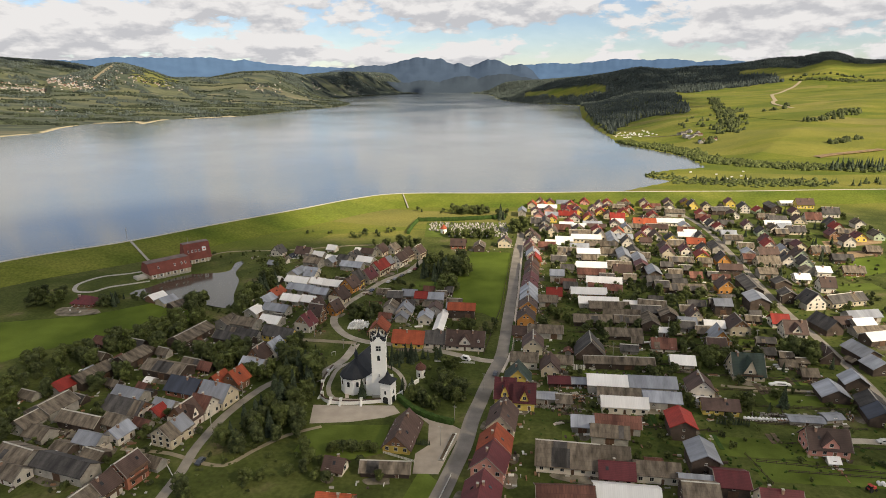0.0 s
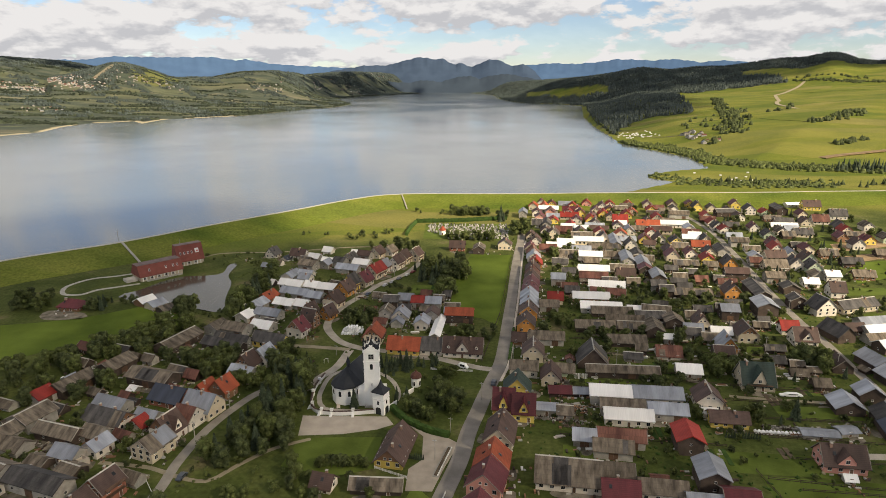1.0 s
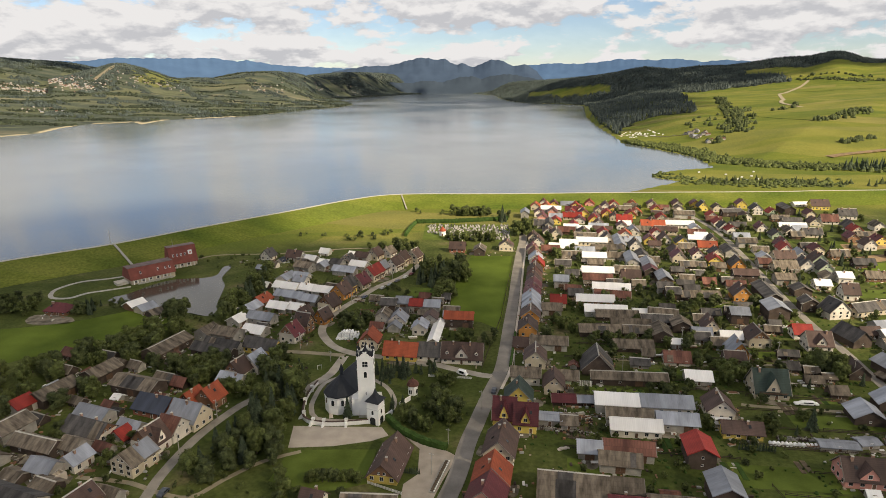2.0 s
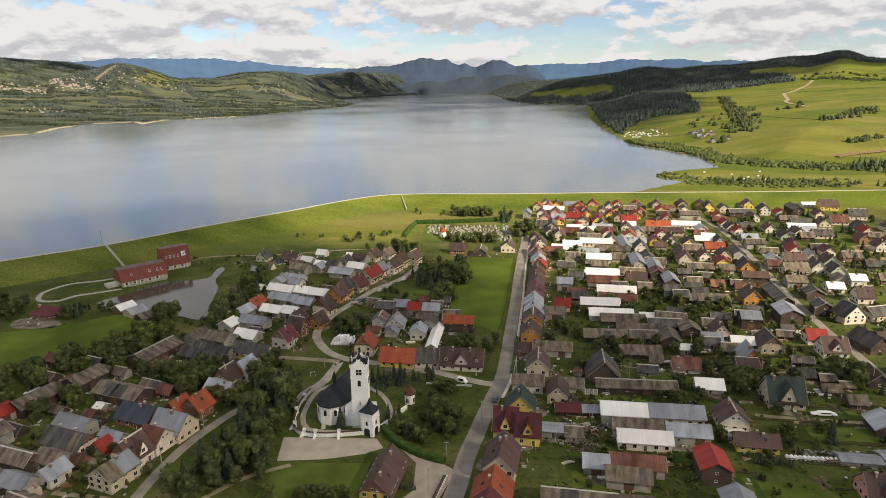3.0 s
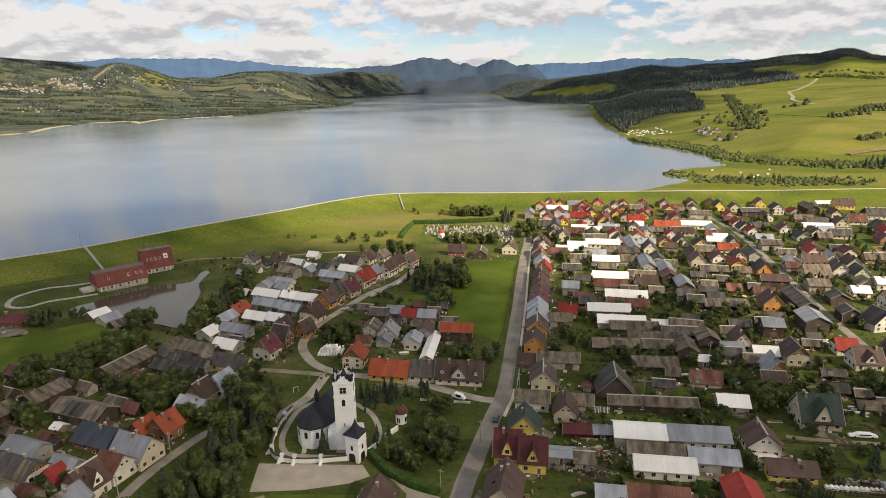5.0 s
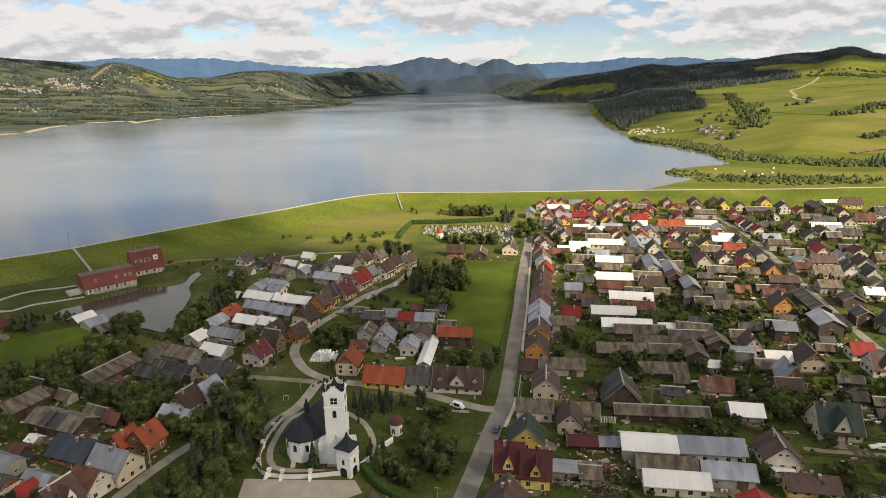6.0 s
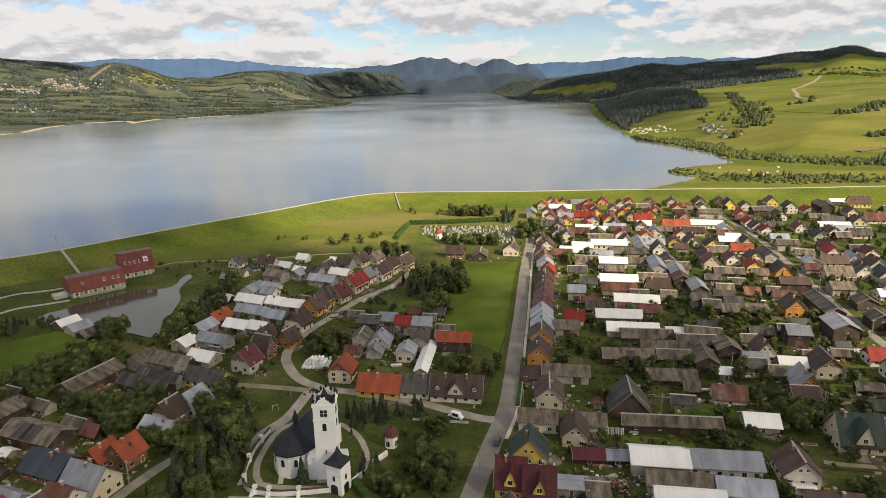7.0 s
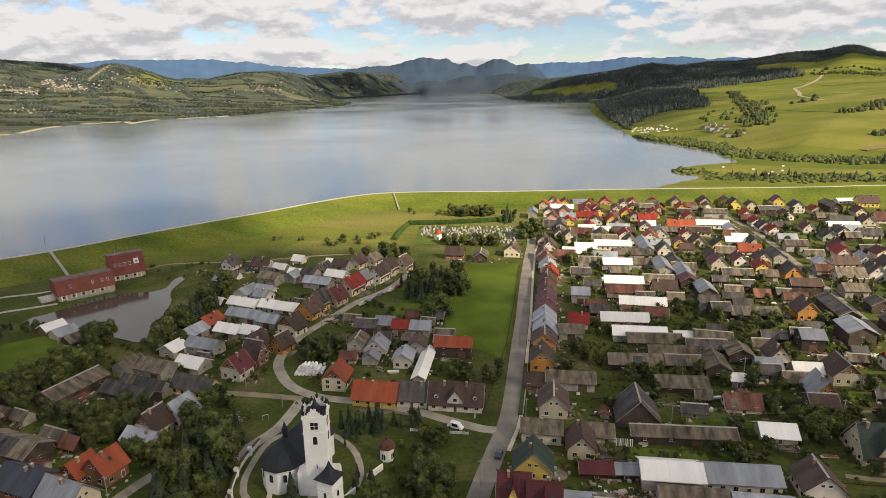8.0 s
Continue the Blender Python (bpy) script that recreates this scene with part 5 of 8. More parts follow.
house(178.6, 231.6, 97, 8.0, 9.6, 3.9, 6.5, "s", "k")
house(126.6, 189.0, -6, 11.6, 4.2, 2, 2.6, "s", "g")
house(137.3, 191.1, 8, 6.4, 4.2, 2, 2.6, "s", "g")
house(51.7, 541.9, 84, 13.7, 6.7, 5.2, 7.5, "s", "g")
house(77.2, 563.4, -8, 17.5, 7.6, 3.7, 6, "w", "g")
house(77.1, 530.2, -6, 10.6, 6.7, 3.7, 6, "s", "g")
house(91.9, 533.7, -8, 15.6, 7.6, 3.3, 6.5, "r", "c")
house(94.8, 559.3, -6, 9.8, 7.3, 3.3, 6.5, "m", "c")
house(60.3, 503.5, -6, 8.0, 7.6, 3.3, 7, "d", "w")
house(68.2, 502.3, 84, 17.8, 6.7, 4.7, 7, "d", "g")
house(84.4, 491.0, -6, 10.9, 6.4, 3.7, 6, "w", "g")
house(69.5, 467.9, 84, 10.5, 8.5, 4.3, 8.5, "b", "c")
house(51.6, 461.8, 84, 10.5, 7.6, 3.3, 7, "b", "c")
house(54.0, 448.4, 84, 10.5, 7.6, 3.3, 7, "b", "w")
house(47.6, 426.7, 84, 10.5, 7.6, 3.3, 7, "m", "c")
house(48.3, 415.6, 84, 10.5, 7.6, 3.3, 7, "R", "w")
house(47.7, 403.8, 84, 10.5, 8.5, 3.3, 7, "s", "w")
house(47.9, 390.4, 84, 10.5, 7.6, 3.3, 7, "r", "o")
house(44.6, 377.1, 84, 10.5, 8.5, 3.3, 7.5, "b", "c")
house(43.4, 367.2, 84, 10.2, 8.2, 3.3, 7.5, "R", "n")
house(42.2, 357.1, 84, 10.2, 8.2, 3.3, 7.5, "b", "c")
house(40.5, 344.4, 84, 10.5, 8.5, 4.3, 8, "m", "c")
house(38.9, 333.8, 84, 10.5, 8.5, 4.3, 8, "m", "p")
house(37.3, 321.7, 84, 10.5, 9.0, 4.3, 8, "s", "p")
house(36.2, 309.3, 84, 10.2, 9.1, 4.3, 8.5, "s", "c")
house(34.8, 299.4, 84, 10.2, 9.1, 4.3, 8, "b", "o")
house(32.1, 282.6, 84, 10.5, 8.5, 4.3, 8, "b", "o")
house(57.6, 352.9, -6, 8.0, 7.6, 5.2, 7.5, "s", "g")
house(51.8, 321.5, -6, 8.0, 7.6, 3.3, 6.5, "r", "c")
house(46.9, 309.8, -6, 9.8, 7.6, 3.7, 6, "e", "g")
house(75.4, 442.1, -6, 12.5, 7.6, 3.7, 6, "w", "g")
house(73.1, 415.3, -6, 12.5, 6.7, 2.6, 4.9, "e", "g")
house(29.6, 433.3, 84, 8.0, 9.5, 4.3, 8, "b", "c")
house(10.5, 422.6, 85, 11.1, 7.6, 4.2, 6.5, "e", "k")
house(-5.2, 429.2, -5, 10.8, 8.5, 3.3, 7, "b", "i")
house(-61.5, 408.6, 66, 8.5, 8.5, 4.3, 8, "b", "c", "B")
house(-53.1, 415.3, 66, 8.1, 8.5, 3.3, 7, "e", "w", "B")
house(-41.5, 396.2, 66, 8.5, 8.5, 5.3, 9, "b", "c", "B")
house(-33.8, 401.6, 66, 8.2, 8.5, 5.3, 9.5, "b", "c", "B")
house(-44.6, 383.6, 66, 10.1, 7.0, 5.3, 9, "b", "w", "B")
house(-52.4, 377.2, 66, 8.1, 7.0, 4.3, 8, "s", "w", "B")
house(-55.8, 364.3, 66, 12.4, 8.5, 5.3, 9.5, "r", "c", "B")
house(-60.9, 348.3, 66, 9.4, 8.5, 4.3, 9, "m", "c", "B")
house(-66.9, 339.6, 66, 7.8, 7.3, 5.3, 10, "d", "y", "B")
house(-68.8, 331.3, 66, 9.2, 8.8, 4.3, 9, "b", "o", "B")
house(-71.5, 311.8, 66, 8.0, 9.5, 4.3, 9, "b", "c", "B")
house(-70.8, 294.0, 66, 7.3, 6.7, 3.3, 8, "b", "o", "B")
house(-79.3, 290.4, 66, 7.3, 6.4, 5.3, 10, "b", "w", "B")
house(-68.2, 385.9, -21, 11.1, 6.7, 3.2, 5.5, "w", "g")
house(-75.0, 372.7, -17, 14.9, 6.7, 3.7, 6, "s", "g")
house(-91.6, 382.7, 71, 7.3, 6.5, 3.7, 6, "s", "g")
house(-82.7, 386.4, -21, 8.0, 7.6, 4.2, 6.5, "d", "g")
house(-78.4, 397.9, 69, 8.0, 7.6, 3.3, 6.5, "d", "c")
house(-68.9, 402.9, -21, 9.5, 6.7, 4.2, 6.5, "b", "g")
house(-79.3, 333.8, -15, 11.6, 6.4, 3.7, 6, "w", "g")
house(-83.6, 319.2, -19, 9.8, 6.4, 3.7, 6, "s", "g")
house(-97.5, 352.1, -19, 7.4, 6.4, 3.7, 6, "s", "w")
house(-39.2, 312.1, -5, 7.8, 7.3, 4.7, 7, "d", "k")
house(-31.6, 316.2, -5, 7.8, 7.3, 4.2, 6.5, "s", "g")
house(-23.7, 312.5, -5, 8.0, 7.6, 4.2, 6.5, "r", "g")
house(-15.9, 311.3, -5, 8.0, 7.6, 4.2, 6.5, "s", "g")
house(-39.9, 294.9, 85, 8.0, 6.7, 4.7, 7, "e", "g")
house(-32.2, 293.1, 85, 8.0, 8.5, 3.3, 7, "s", "w")
house(-33.0, 283.9, 85, 4.8, 5.9, 2.7, 5, "s", "g")
house(-15.5, 291.7, 85, 7.3, 6.5, 5.2, 7.5, "b", "g")
house(-20.1, 282.4, 85, 8.0, 6.7, 4.2, 6.5, "s", "w")
house(-12.0, 278.4, 85, 25.0, 4.2, 3, 4.2, "w", "g")
house(-1.4, 292.2, -4, 13.9, 7.6, 5.2, 7.5, "o", "k")
house(39.9, 216.6, -2, 8.6, 5.2, 2.2, 3.8, "m", "k")
house(47.9, 216.3, -2, 7.0, 4.6, 2.2, 3.4, "s", "k")
house(-24.7, 154.5, -1, 15.7, 5.9, 2.5, 4.5, "e", "k")
house(11.1, 164.5, 81, 9.4, 10.4, 5.3, 10, "o", "p")
house(9.1, 154.5, 76, 10.5, 10.4, 5.3, 10, "m", "p")
house(5.7, 136.3, 81, 13.8, 10.4, 5.3, 10, "m", "c")


# ---- yards, lean-tos and boundary fences among the farms ----
yard_rng = random.Random(29)
for hx, hy, r, hl, half in list(FOOTPRINTS):
    if yard_rng.random() < 0.25 or hy > 520:
        continue
    side = yard_rng.choice((-1, -1, 1))
    u0, v0 = yard_rng.uniform(-0.4, 0.4) * hl, side * (half + yard_rng.uniform(1.0, 2.0))
    a, b = yard_rng.uniform(0.5, 1.0) * hl, yard_rng.uniform(1.6, 3.4)
    pts = []
    for k in range(9):
        t = 2 * math.pi * k / 9
        q = yard_rng.uniform(0.75, 1.15)
        u, v = u0 + a * q * math.cos(t), v0 + b * q * math.sin(t)
        pts.append((hx + u * math.cos(r) - v * math.sin(r), hy + u * math.sin(r) + v * math.cos(r)))
    slab("yard", pts, 0.03 + 0.004 * yard_rng.randint(0, 4), M_YARD, "trodden dirt farmyard beside a building", "yard", step=1.5)
made = 0
for hx, hy, r, hl, half in list(FOOTPRINTS):
    if made >= 70 or hl < 6 or hy > 430 or -60 < hx < -5 or yard_rng.random() < 0.4:
        continue
    u, v = yard_rng.uniform(-0.8, 0.8) * hl, yard_rng.choice((-1, 1)) * (half + yard_rng.uniform(2.2, 4.0))
    x, y = hx + u * math.cos(r) - v * math.sin(r), hy + u * math.sin(r) + v * math.cos(r)
    if any(math.hypot(x - p[0], y - p[1]) < 3.2 + max(p[4], p[3] * abs(math.cos(math.atan2(y - p[1], x - p[0]) - p[2]))) for p in FOOTPRINTS) or abs(x - 14 - (y - 229) * 0.16) < 7:
        continue
    made += 1
    house(round(x, 1), round(y, 1), math.degrees(r) + yard_rng.uniform(-6, 6), yard_rng.uniform(3, 5.5), yard_rng.uniform(2.6, 3.6), 1.9, yard_rng.uniform(2.6, 3.2), yard_rng.choice("eesRdw"), yard_rng.choice("kkg"))


# ---- the close-set houses and sheds between the larger ones ----
fill_rng = random.Random(43)


def infill(n, x0, x1, y0, y1, gap, sizes, heights, roofs, walls, turn):
    """Up to n buildings in a block wherever a plot is free."""
    made = 0
    for k in range(n * 40):
        if made >= n:
            return
        x, y = fill_rng.uniform(x0, x1), fill_rng.uniform(y0, y1)
        L, W = fill_rng.uniform(*sizes[0]), fill_rng.uniform(*sizes[1])
        r = turn + fill_rng.uniform(-3, 3)
        c, s = math.cos(radians(r)), math.sin(radians(r))
        spots = [(x + c * u * L / 2 - s * v * W / 2, y + s * u * L / 2 + c * v * W / 2) for u in (-1, -0.33, 0.33, 1) for v in (-1, 0, 1)]
        if not all(free_spot(px, py, gap) for px, py in spots):
            continue
        he = fill_rng.uniform(*heights)
        house(round(x, 1), round(y, 1), round(r), round(L, 1), round(W, 1), round(he, 1), round(he + W * fill_rng.uniform(0.36, 0.46), 1), fill_rng.choice(roofs), fill_rng.choice(walls))
        made += 1


# plastered houses with their gables to the street, then the barns behind them
infill(24, 62, 130, 440, 592, 1.6, ((8.5, 11), (7.5, 8.8)), (3.0, 4.2), "rmbobrrm", "wcwycwwp", 84)
infill(18, 130, 215, 400, 592, 1.6, ((8.5, 11), (7.5, 8.8)), (3.0, 4.2), "rmbobrmd", "wcwycwwG", 84)
infill(15, 205, 330, 400, 575, 3.0, ((8.5, 11), (7.5, 8.8)), (3.0, 4.4), "rmbdbrme", "wcywcwnG", 86)
infill(20, 60, 215, 400, 590, 1.0, ((9, 15), (5.5, 7)), (2.4, 3.0), "eswewRs", "kkgw", -6)
infill(12, 205, 320, 330, 560, 1.6, ((9, 15), (6, 7.5)), (2.6, 3.2), "edesR", "kkn", -4)
# sheds and small barns among the farms
infill(20, 60, 165, 300, 400, 1.0, ((6, 11), (4.5, 6)), (2.2, 3.0), "ededRd", "kkgk", -6)
infill(12, 60, 165, 225, 300, 1.2, ((4, 9), (3.5, 5)), (2.0, 2.7), "edede", "kkgk", -6)
infill(16, -175, -95, 150, 250, 1.2, ((4, 9), (3.5, 5.5)), (2.0, 2.8), "eedeR", "kkg", -20)
infill(10, -130, -75, 270, 420, 1.0, ((5, 9), (4, 5.5)), (2.2, 3.0), "edsRwe", "kkgw", -21)
infill(10, -50, -5, 280, 330, 1.2, ((4, 8), (3.5, 5)), (2.0, 2.8), "edesR", "kkg", -8)

# ---- the church ----
church = thing("church", -43, 215, 0, 72, "white baroque village church with a dark roof and tall tower", "church")
M_CHURCH = mat("church_plaster", (0.86, 0.85, 0.82), 0.85, 0.06, 0.3, 2.5, 0.12, tint=0.0)
AW, AH, AR = 6.0, 7.2, 13.2
part("nave_wall", boxes("nave_wall", [(-4, 11, -AW, AW, -0.4, AH)], M_CHURCH), church)
part("nave_roof", prism("nave_roof", [(-AW - 0.5, AH - 0.3), (AW + 0.5, AH - 0.3), (AW + 0.5, AH), (0, AR), (-AW - 0.5, AH)], -4, 11.5, M_DARKMETAL), church, label="dark slate-blue sheet roof")
ring = [(-4 - AW * 1.15 * math.cos(a), AW * math.sin(a)) for a in np.radians([-90, -54, -18, 18, 54, 90])]
v = [(x, y, -0.4) for x, y in ring] + [(x, y, AH) for x, y in ring]
part("apse_wall", mesh("apse_wall", v, [(i, i + 6, i + 7, i + 1) for i in range(5)], M_CHURCH), church)
out_ring = [(-4 + (x + 4) * 1.07, y * 1.07) for x, y in ring]
v = [(x, y, AH) for x, y in out_ring] + [(x, y, AH - 0.35) for x, y in out_ring] + [(-4, 0, AR)]
part("apse_roof", mesh("apse_roof", v, [(i, i + 1, 12) for i in range(5)] + [(i + 6, i + 7, i + 1, i) for i in range(5)] + [(6, 7, 8, 9, 10, 11)], M_DARKMETAL), church)
part("cornice", mesh("cornice", [(x * 1.0, y, z) for z in (AH - 1.1, AH - 0.7) for x, y in [(-4 + (p + 4) * 1.03, q * 1.03) for p, q in ring]], [(i, i + 1, i + 7, i + 6) for i in range(5)], M_FRAME), church)
ARCH = mesh("arched_window", [(-0.55, -0.06, 0), (0.55, -0.06, 0)] + [(0.55 * math.cos(a), -0.06, 1.7 + 0.55 * math.sin(a)) for a in np.linspace(0, math.pi, 7)] + [(-0.55, 0.05, 0), (0.55, 0.05, 0)] + [(0.55 * math.cos(a), 0.05, 1.7 + 0.55 * math.sin(a)) for a in np.linspace(0, math.pi, 7)], [tuple(range(9))] + [(i, i + 9, (i + 1) % 9 + 9, (i + 1) % 9) for i in range(9)], M_GLASS)
for i in range(5):
    (ax, ay), (bx, by) = ring[i], ring[i + 1]
    turn = math.degrees(math.atan2((ax + bx) / 2 + 4, -(ay + by) / 2))
    part("arched_window", ARCH, church, pose((ax + bx) / 2, (ay + by) / 2, 3.4, 0, 0, turn))
for x in (-1, 3.5, 8):
    for y, turn in ((-AW, 0), (AW, 180)):
        part("arched_window", ARCH, church, pose(x, y, 3.2, 0, 0, turn))
part("side_door", DOOR, church, pose(-8.1, -5.0, 0.05, 0, 0, -36))
t = part("turret", prism("turret", [(0.7 * math.cos(a), 13 + 0.7 * math.sin(a)) for a in np.linspace(0, 2 * math.pi, 8, False)], -0.0, 2.6, M_DARKMETAL), church, pose(-13 - 2.6, 0, AR - 0.6, 0, -90, 0) @ pose(0, 0, 0))
t.matrix_basis = Matrix.Translation((-3.2, 0, AR - 0.8)) @ pose(0, 0, 0, 0, -90, 0) @ Matrix.Translation((0, 0, -13))
v = [(1.0 * math.cos(a), 1.0 * math.sin(a), 0) for a in np.linspace(0, 2 * math.pi, 8, False)] + [(0.55 * math.cos(a), 0.55 * math.sin(a), 0.9) for a in np.linspace(0, 2 * math.pi, 8, False)] + [(0, 0, 2.6)]
CAP = mesh("cap", v, [(i, (i + 1) % 8, 8 + (i + 1) % 8, 8 + i) for i in range(8)] + [(8 + i, 8 + (i + 1) % 8, 16) for i in range(8)] + [tuple(range(7, -1, -1))], M_DARKMETAL)
part("turret_cap", CAP, church, pose(-3.2, 0, AR + 1.7))
# tower, standing beside the nave
TW = 2.85
TM = church.matrix_basis.inverted() @ pose(-33.6, 206.2, 0, 0, 0, 4)
tower = part("tower", boxes("tower", [(-TW, TW, -TW, TW, -0.4, 23.6)], M_CHURCH), church, TM, "tall white plastered bell tower")
part("string_course", boxes("string_course", [(-TW - 0.15, TW + 0.15, -TW - 0.15, TW + 0.15, 19.0, 19.35)], M_FRAME), tower)
part("cornice", boxes("cornice", [(-TW - 0.25, TW + 0.25, -TW - 0.25, TW + 0.25, 23.2, 23.7)], M_FRAME), tower)
part("plinth", boxes("plinth", [(-TW - 0.2, TW + 0.2, -TW - 0.2, TW + 0.2, -0.4, 0.9)], M_CONC), tower)
for sx, sy, turn in ((0, -TW, 0), (-TW, 0, -90), (TW, 0, 90), (0, TW, 180)):
    base = pose(sx, sy, 0, 0, 0, turn)
    w = part("belfry_window", boxes("belfry_window", [(-0.95, 0.95, -0.05, 0.05, 0, 1.9), (-1.1, 1.1, -0.14, 0.02, -0.18, 0.0), (-0.06, 0.06, -0.1, 0.0, 0, 1.9), (-0.95, 0.95, -0.1, 0.0, 0.9, 1.0)], [M_GLASS, M_FRAME], [0, 1, 1, 1]), tower, base @ pose(0, 0, 20.3))
    part("arched_window", ARCH, tower, base @ pose(0, 0, 16.0))
    part("slit_window", boxes("slit_window", [(-0.12, 0.12, -0.04, 0.05, 0, 1.2)], M_GLASS), tower, base @ pose(0, 0, 9.0))
    # parapet of stepped, curled gablets
    p = part("parapet", boxes("parapet", [(-TW, TW, -0.15, 0.2, 23.7, 24.3), (-1.6, 1.6, -0.15, 0.2, 24.3, 25.2), (-0.7, 0.7, -0.15, 0.2, 25.2, 26.0)], M_CHURCH), tower, base)
    for u in (-TW + 0.35, -1.4, 0.0, 1.4, TW - 0.35):
        part("finial", boxes("finial", [(-0.2, 0.2, -0.2, 0.2, 0, 0.7), (-0.32, 0.32, -0.3, 0.3, 0.7, 0.95), (-0.12, 0.12, -0.12, 0.12, 0.95, 1.5)], M_DARKMETAL), p, pose(u, 0, 24.2 if abs(u) > 2 else 25.0 if u else 26.0))
part("tower_roof", mesh("tower_roof", [(-2.4, -2.4, 23.8), (2.4, -2.4, 23.8), (2.4, 2.4, 23.8), (-2.4, 2.4, 23.8), (0, 0, 25.6)], [(0, 1, 4), (1, 2, 4), (2, 3, 4), (3, 0, 4), (3, 2, 1, 0)], M_DARKMETAL), tower)
part("lantern", CAP, tower, pose(0, 0, 25.3))
part("tower_door", ARCH, tower, pose(0.6, -TW - 0.02, 0.3))
part("buttress", prism("buttress", [(-1.0, -0.4), (1.0, -0.4), (1.0, 6.5), (-1.0, 9.0)], 0, 2.6, M_CHURCH), tower, pose(TW, 0.4, 0))
part("porch", boxes("porch", [(-5.6, -2.9, -1.5, 2.6, -0.4, 6.8)], M_CHURCH), tower)

gate = thing("gate_tower", -29.6, 200.4, 0, 68, "small white square gate tower with a black cap", "tower")
part("tower_wall", boxes("tower_wall", [(-2.3, 2.3, -2.3, 2.3, -0.3, 8.6), (-2.45, 2.45, -2.45, 2.45, 6.0, 6.2)], [M_CHURCH, M_FRAME], [0, 1]), gate)
part("cornice", boxes("cornice", [(-2.55, 2.55, -2.55, 2.55, 8.6, 9.0)], M_DARKMETAL), gate)
part("cap_roof", mesh("cap_roof", [(-2.9, -2.9, 9.0), (2.9, -2.9, 9.0), (2.9, 2.9, 9.0), (-2.9, 2.9, 9.0), (-1.0, -1.0, 10.6), (1.0, -1.0, 10.6), (1.0, 1.0, 10.6), (-1.0, 1.0, 10.6), (0, 0, 11.6)], [(0, 1, 5, 4), (1, 2, 6, 5), (2, 3, 7, 6), (3, 0, 4, 7), (4, 5, 8), (5, 6, 8), (6, 7, 8), (7, 4, 8), (3, 2, 1, 0)], M_DARKMETAL), gate)
part("lantern", CAP, gate, pose(0, 0, 10.5) @ Matrix.Diagonal((1.5, 1.5, 1.2, 1)))
for sx, sy, turn in ((0, -2.3, 0), (-2.3, 0, -90), (2.3, 0, 90)):
    part("arched_window", ARCH, gate, pose(sx, sy, 0, 0, 0, turn) @ pose(0, 0, 4.0) @ Matrix.Diagonal((0.7, 1, 0.7, 1)))
part("gateway", ARCH, gate, pose(0.0, -2.32, 0.0) @ Matrix.Diagonal((2.0, 1, 1.3, 1)))
part("gateway", ARCH, gate, pose(-2.32, 0.0, 0, 0, 0, -90) @ Matrix.Diagonal((2.0, 1, 1.3, 1)))

yard = thing("churchyard_wall", 0, 0, 0, 0, "low white plastered wall with pillars round the churchyard", "wall")
WALL_LINE = [(-57.6, 228), (-59.0, 218), (-57.9, 206), (-56.0, 200.5), (-52.0, 197.9), (-44, 197.2), (-32.2, 199.2)]
part("wall", ribbon("wall", WALL_LINE, [(-0.25, -0.3), (-0.25, 1.6), (-0.45, 1.62), (0, 1.95), (0.45, 1.62), (0.25, 1.6), (0.25, -0.3)], [M_CHURCH, ROOFS["b"][1]], [0, 1, 1, 1, 1, 0], 2.0), yard)
for x, y in ((-52.0, 197.9), (-48.0, 197.4), (-40.0, 197.8), (-56.6, 202.5), (-58.6, 212), (-58.4, 222)):
    part("pillar", boxes("pillar", [(-0.5, 0.5, -0.5, 0.5, -0.3, 2.4), (-0.6, 0.6, -0.6, 0.6, 2.4, 2.6)], [M_CHURCH, M_FRAME], [0, 1]), yard, pose(x, y, 0))
for x, y, turn in ((-52.6, 197.4, 20), (-48.2, 196.8, 5), (-40.0, 197.0, -4), (-57.2, 202.0, 60)):
    part("buttress", prism("buttress", [(-1.6, -0.3), (0.2, -0.3), (0.2, 1.5), (-0.2, 1.4)], -0.4, 0.4, M_CHURCH), yard, pose(x, y, 0, 0, 0, -turn))
yard = thing("garden_wall", 0, 0, 0, 0, "low white wall beside the churchyard trees", "wall")
part("wall", ribbon("wall", [(-26.6, 202.5), (-24.5, 206)], [(-0.25, -0.3), (-0.25, 1.7), (0, 1.95), (0.25, 1.7), (0.25, -0.3)], M_CHURCH), yard)
part("wall", ribbon("wall", [(-22.4, 211.2), (-18.8, 216.5)], [(-0.25, -0.3), (-0.25, 1.7), (0, 1.95), (0.25, 1.7), (0.25, -0.3)], M_CHURCH), yard)
road("path_churchyard", [(-33, 200.8), (-44, 200.6), (-52, 202), (-55.6, 209), (-56.3, 218), (-55, 229), (-48, 235), (-38, 234), (-29, 226), (-24.5, 214), (-26, 205)], 1.9, 0.06, M_GRAVEL, "pale paved path round the church")
road("path_churchyard_gate", [(-46.5, 202), (-47.2, 205.5)], 1.4, 0.07, M_PAVE, "short pale path to the church door")

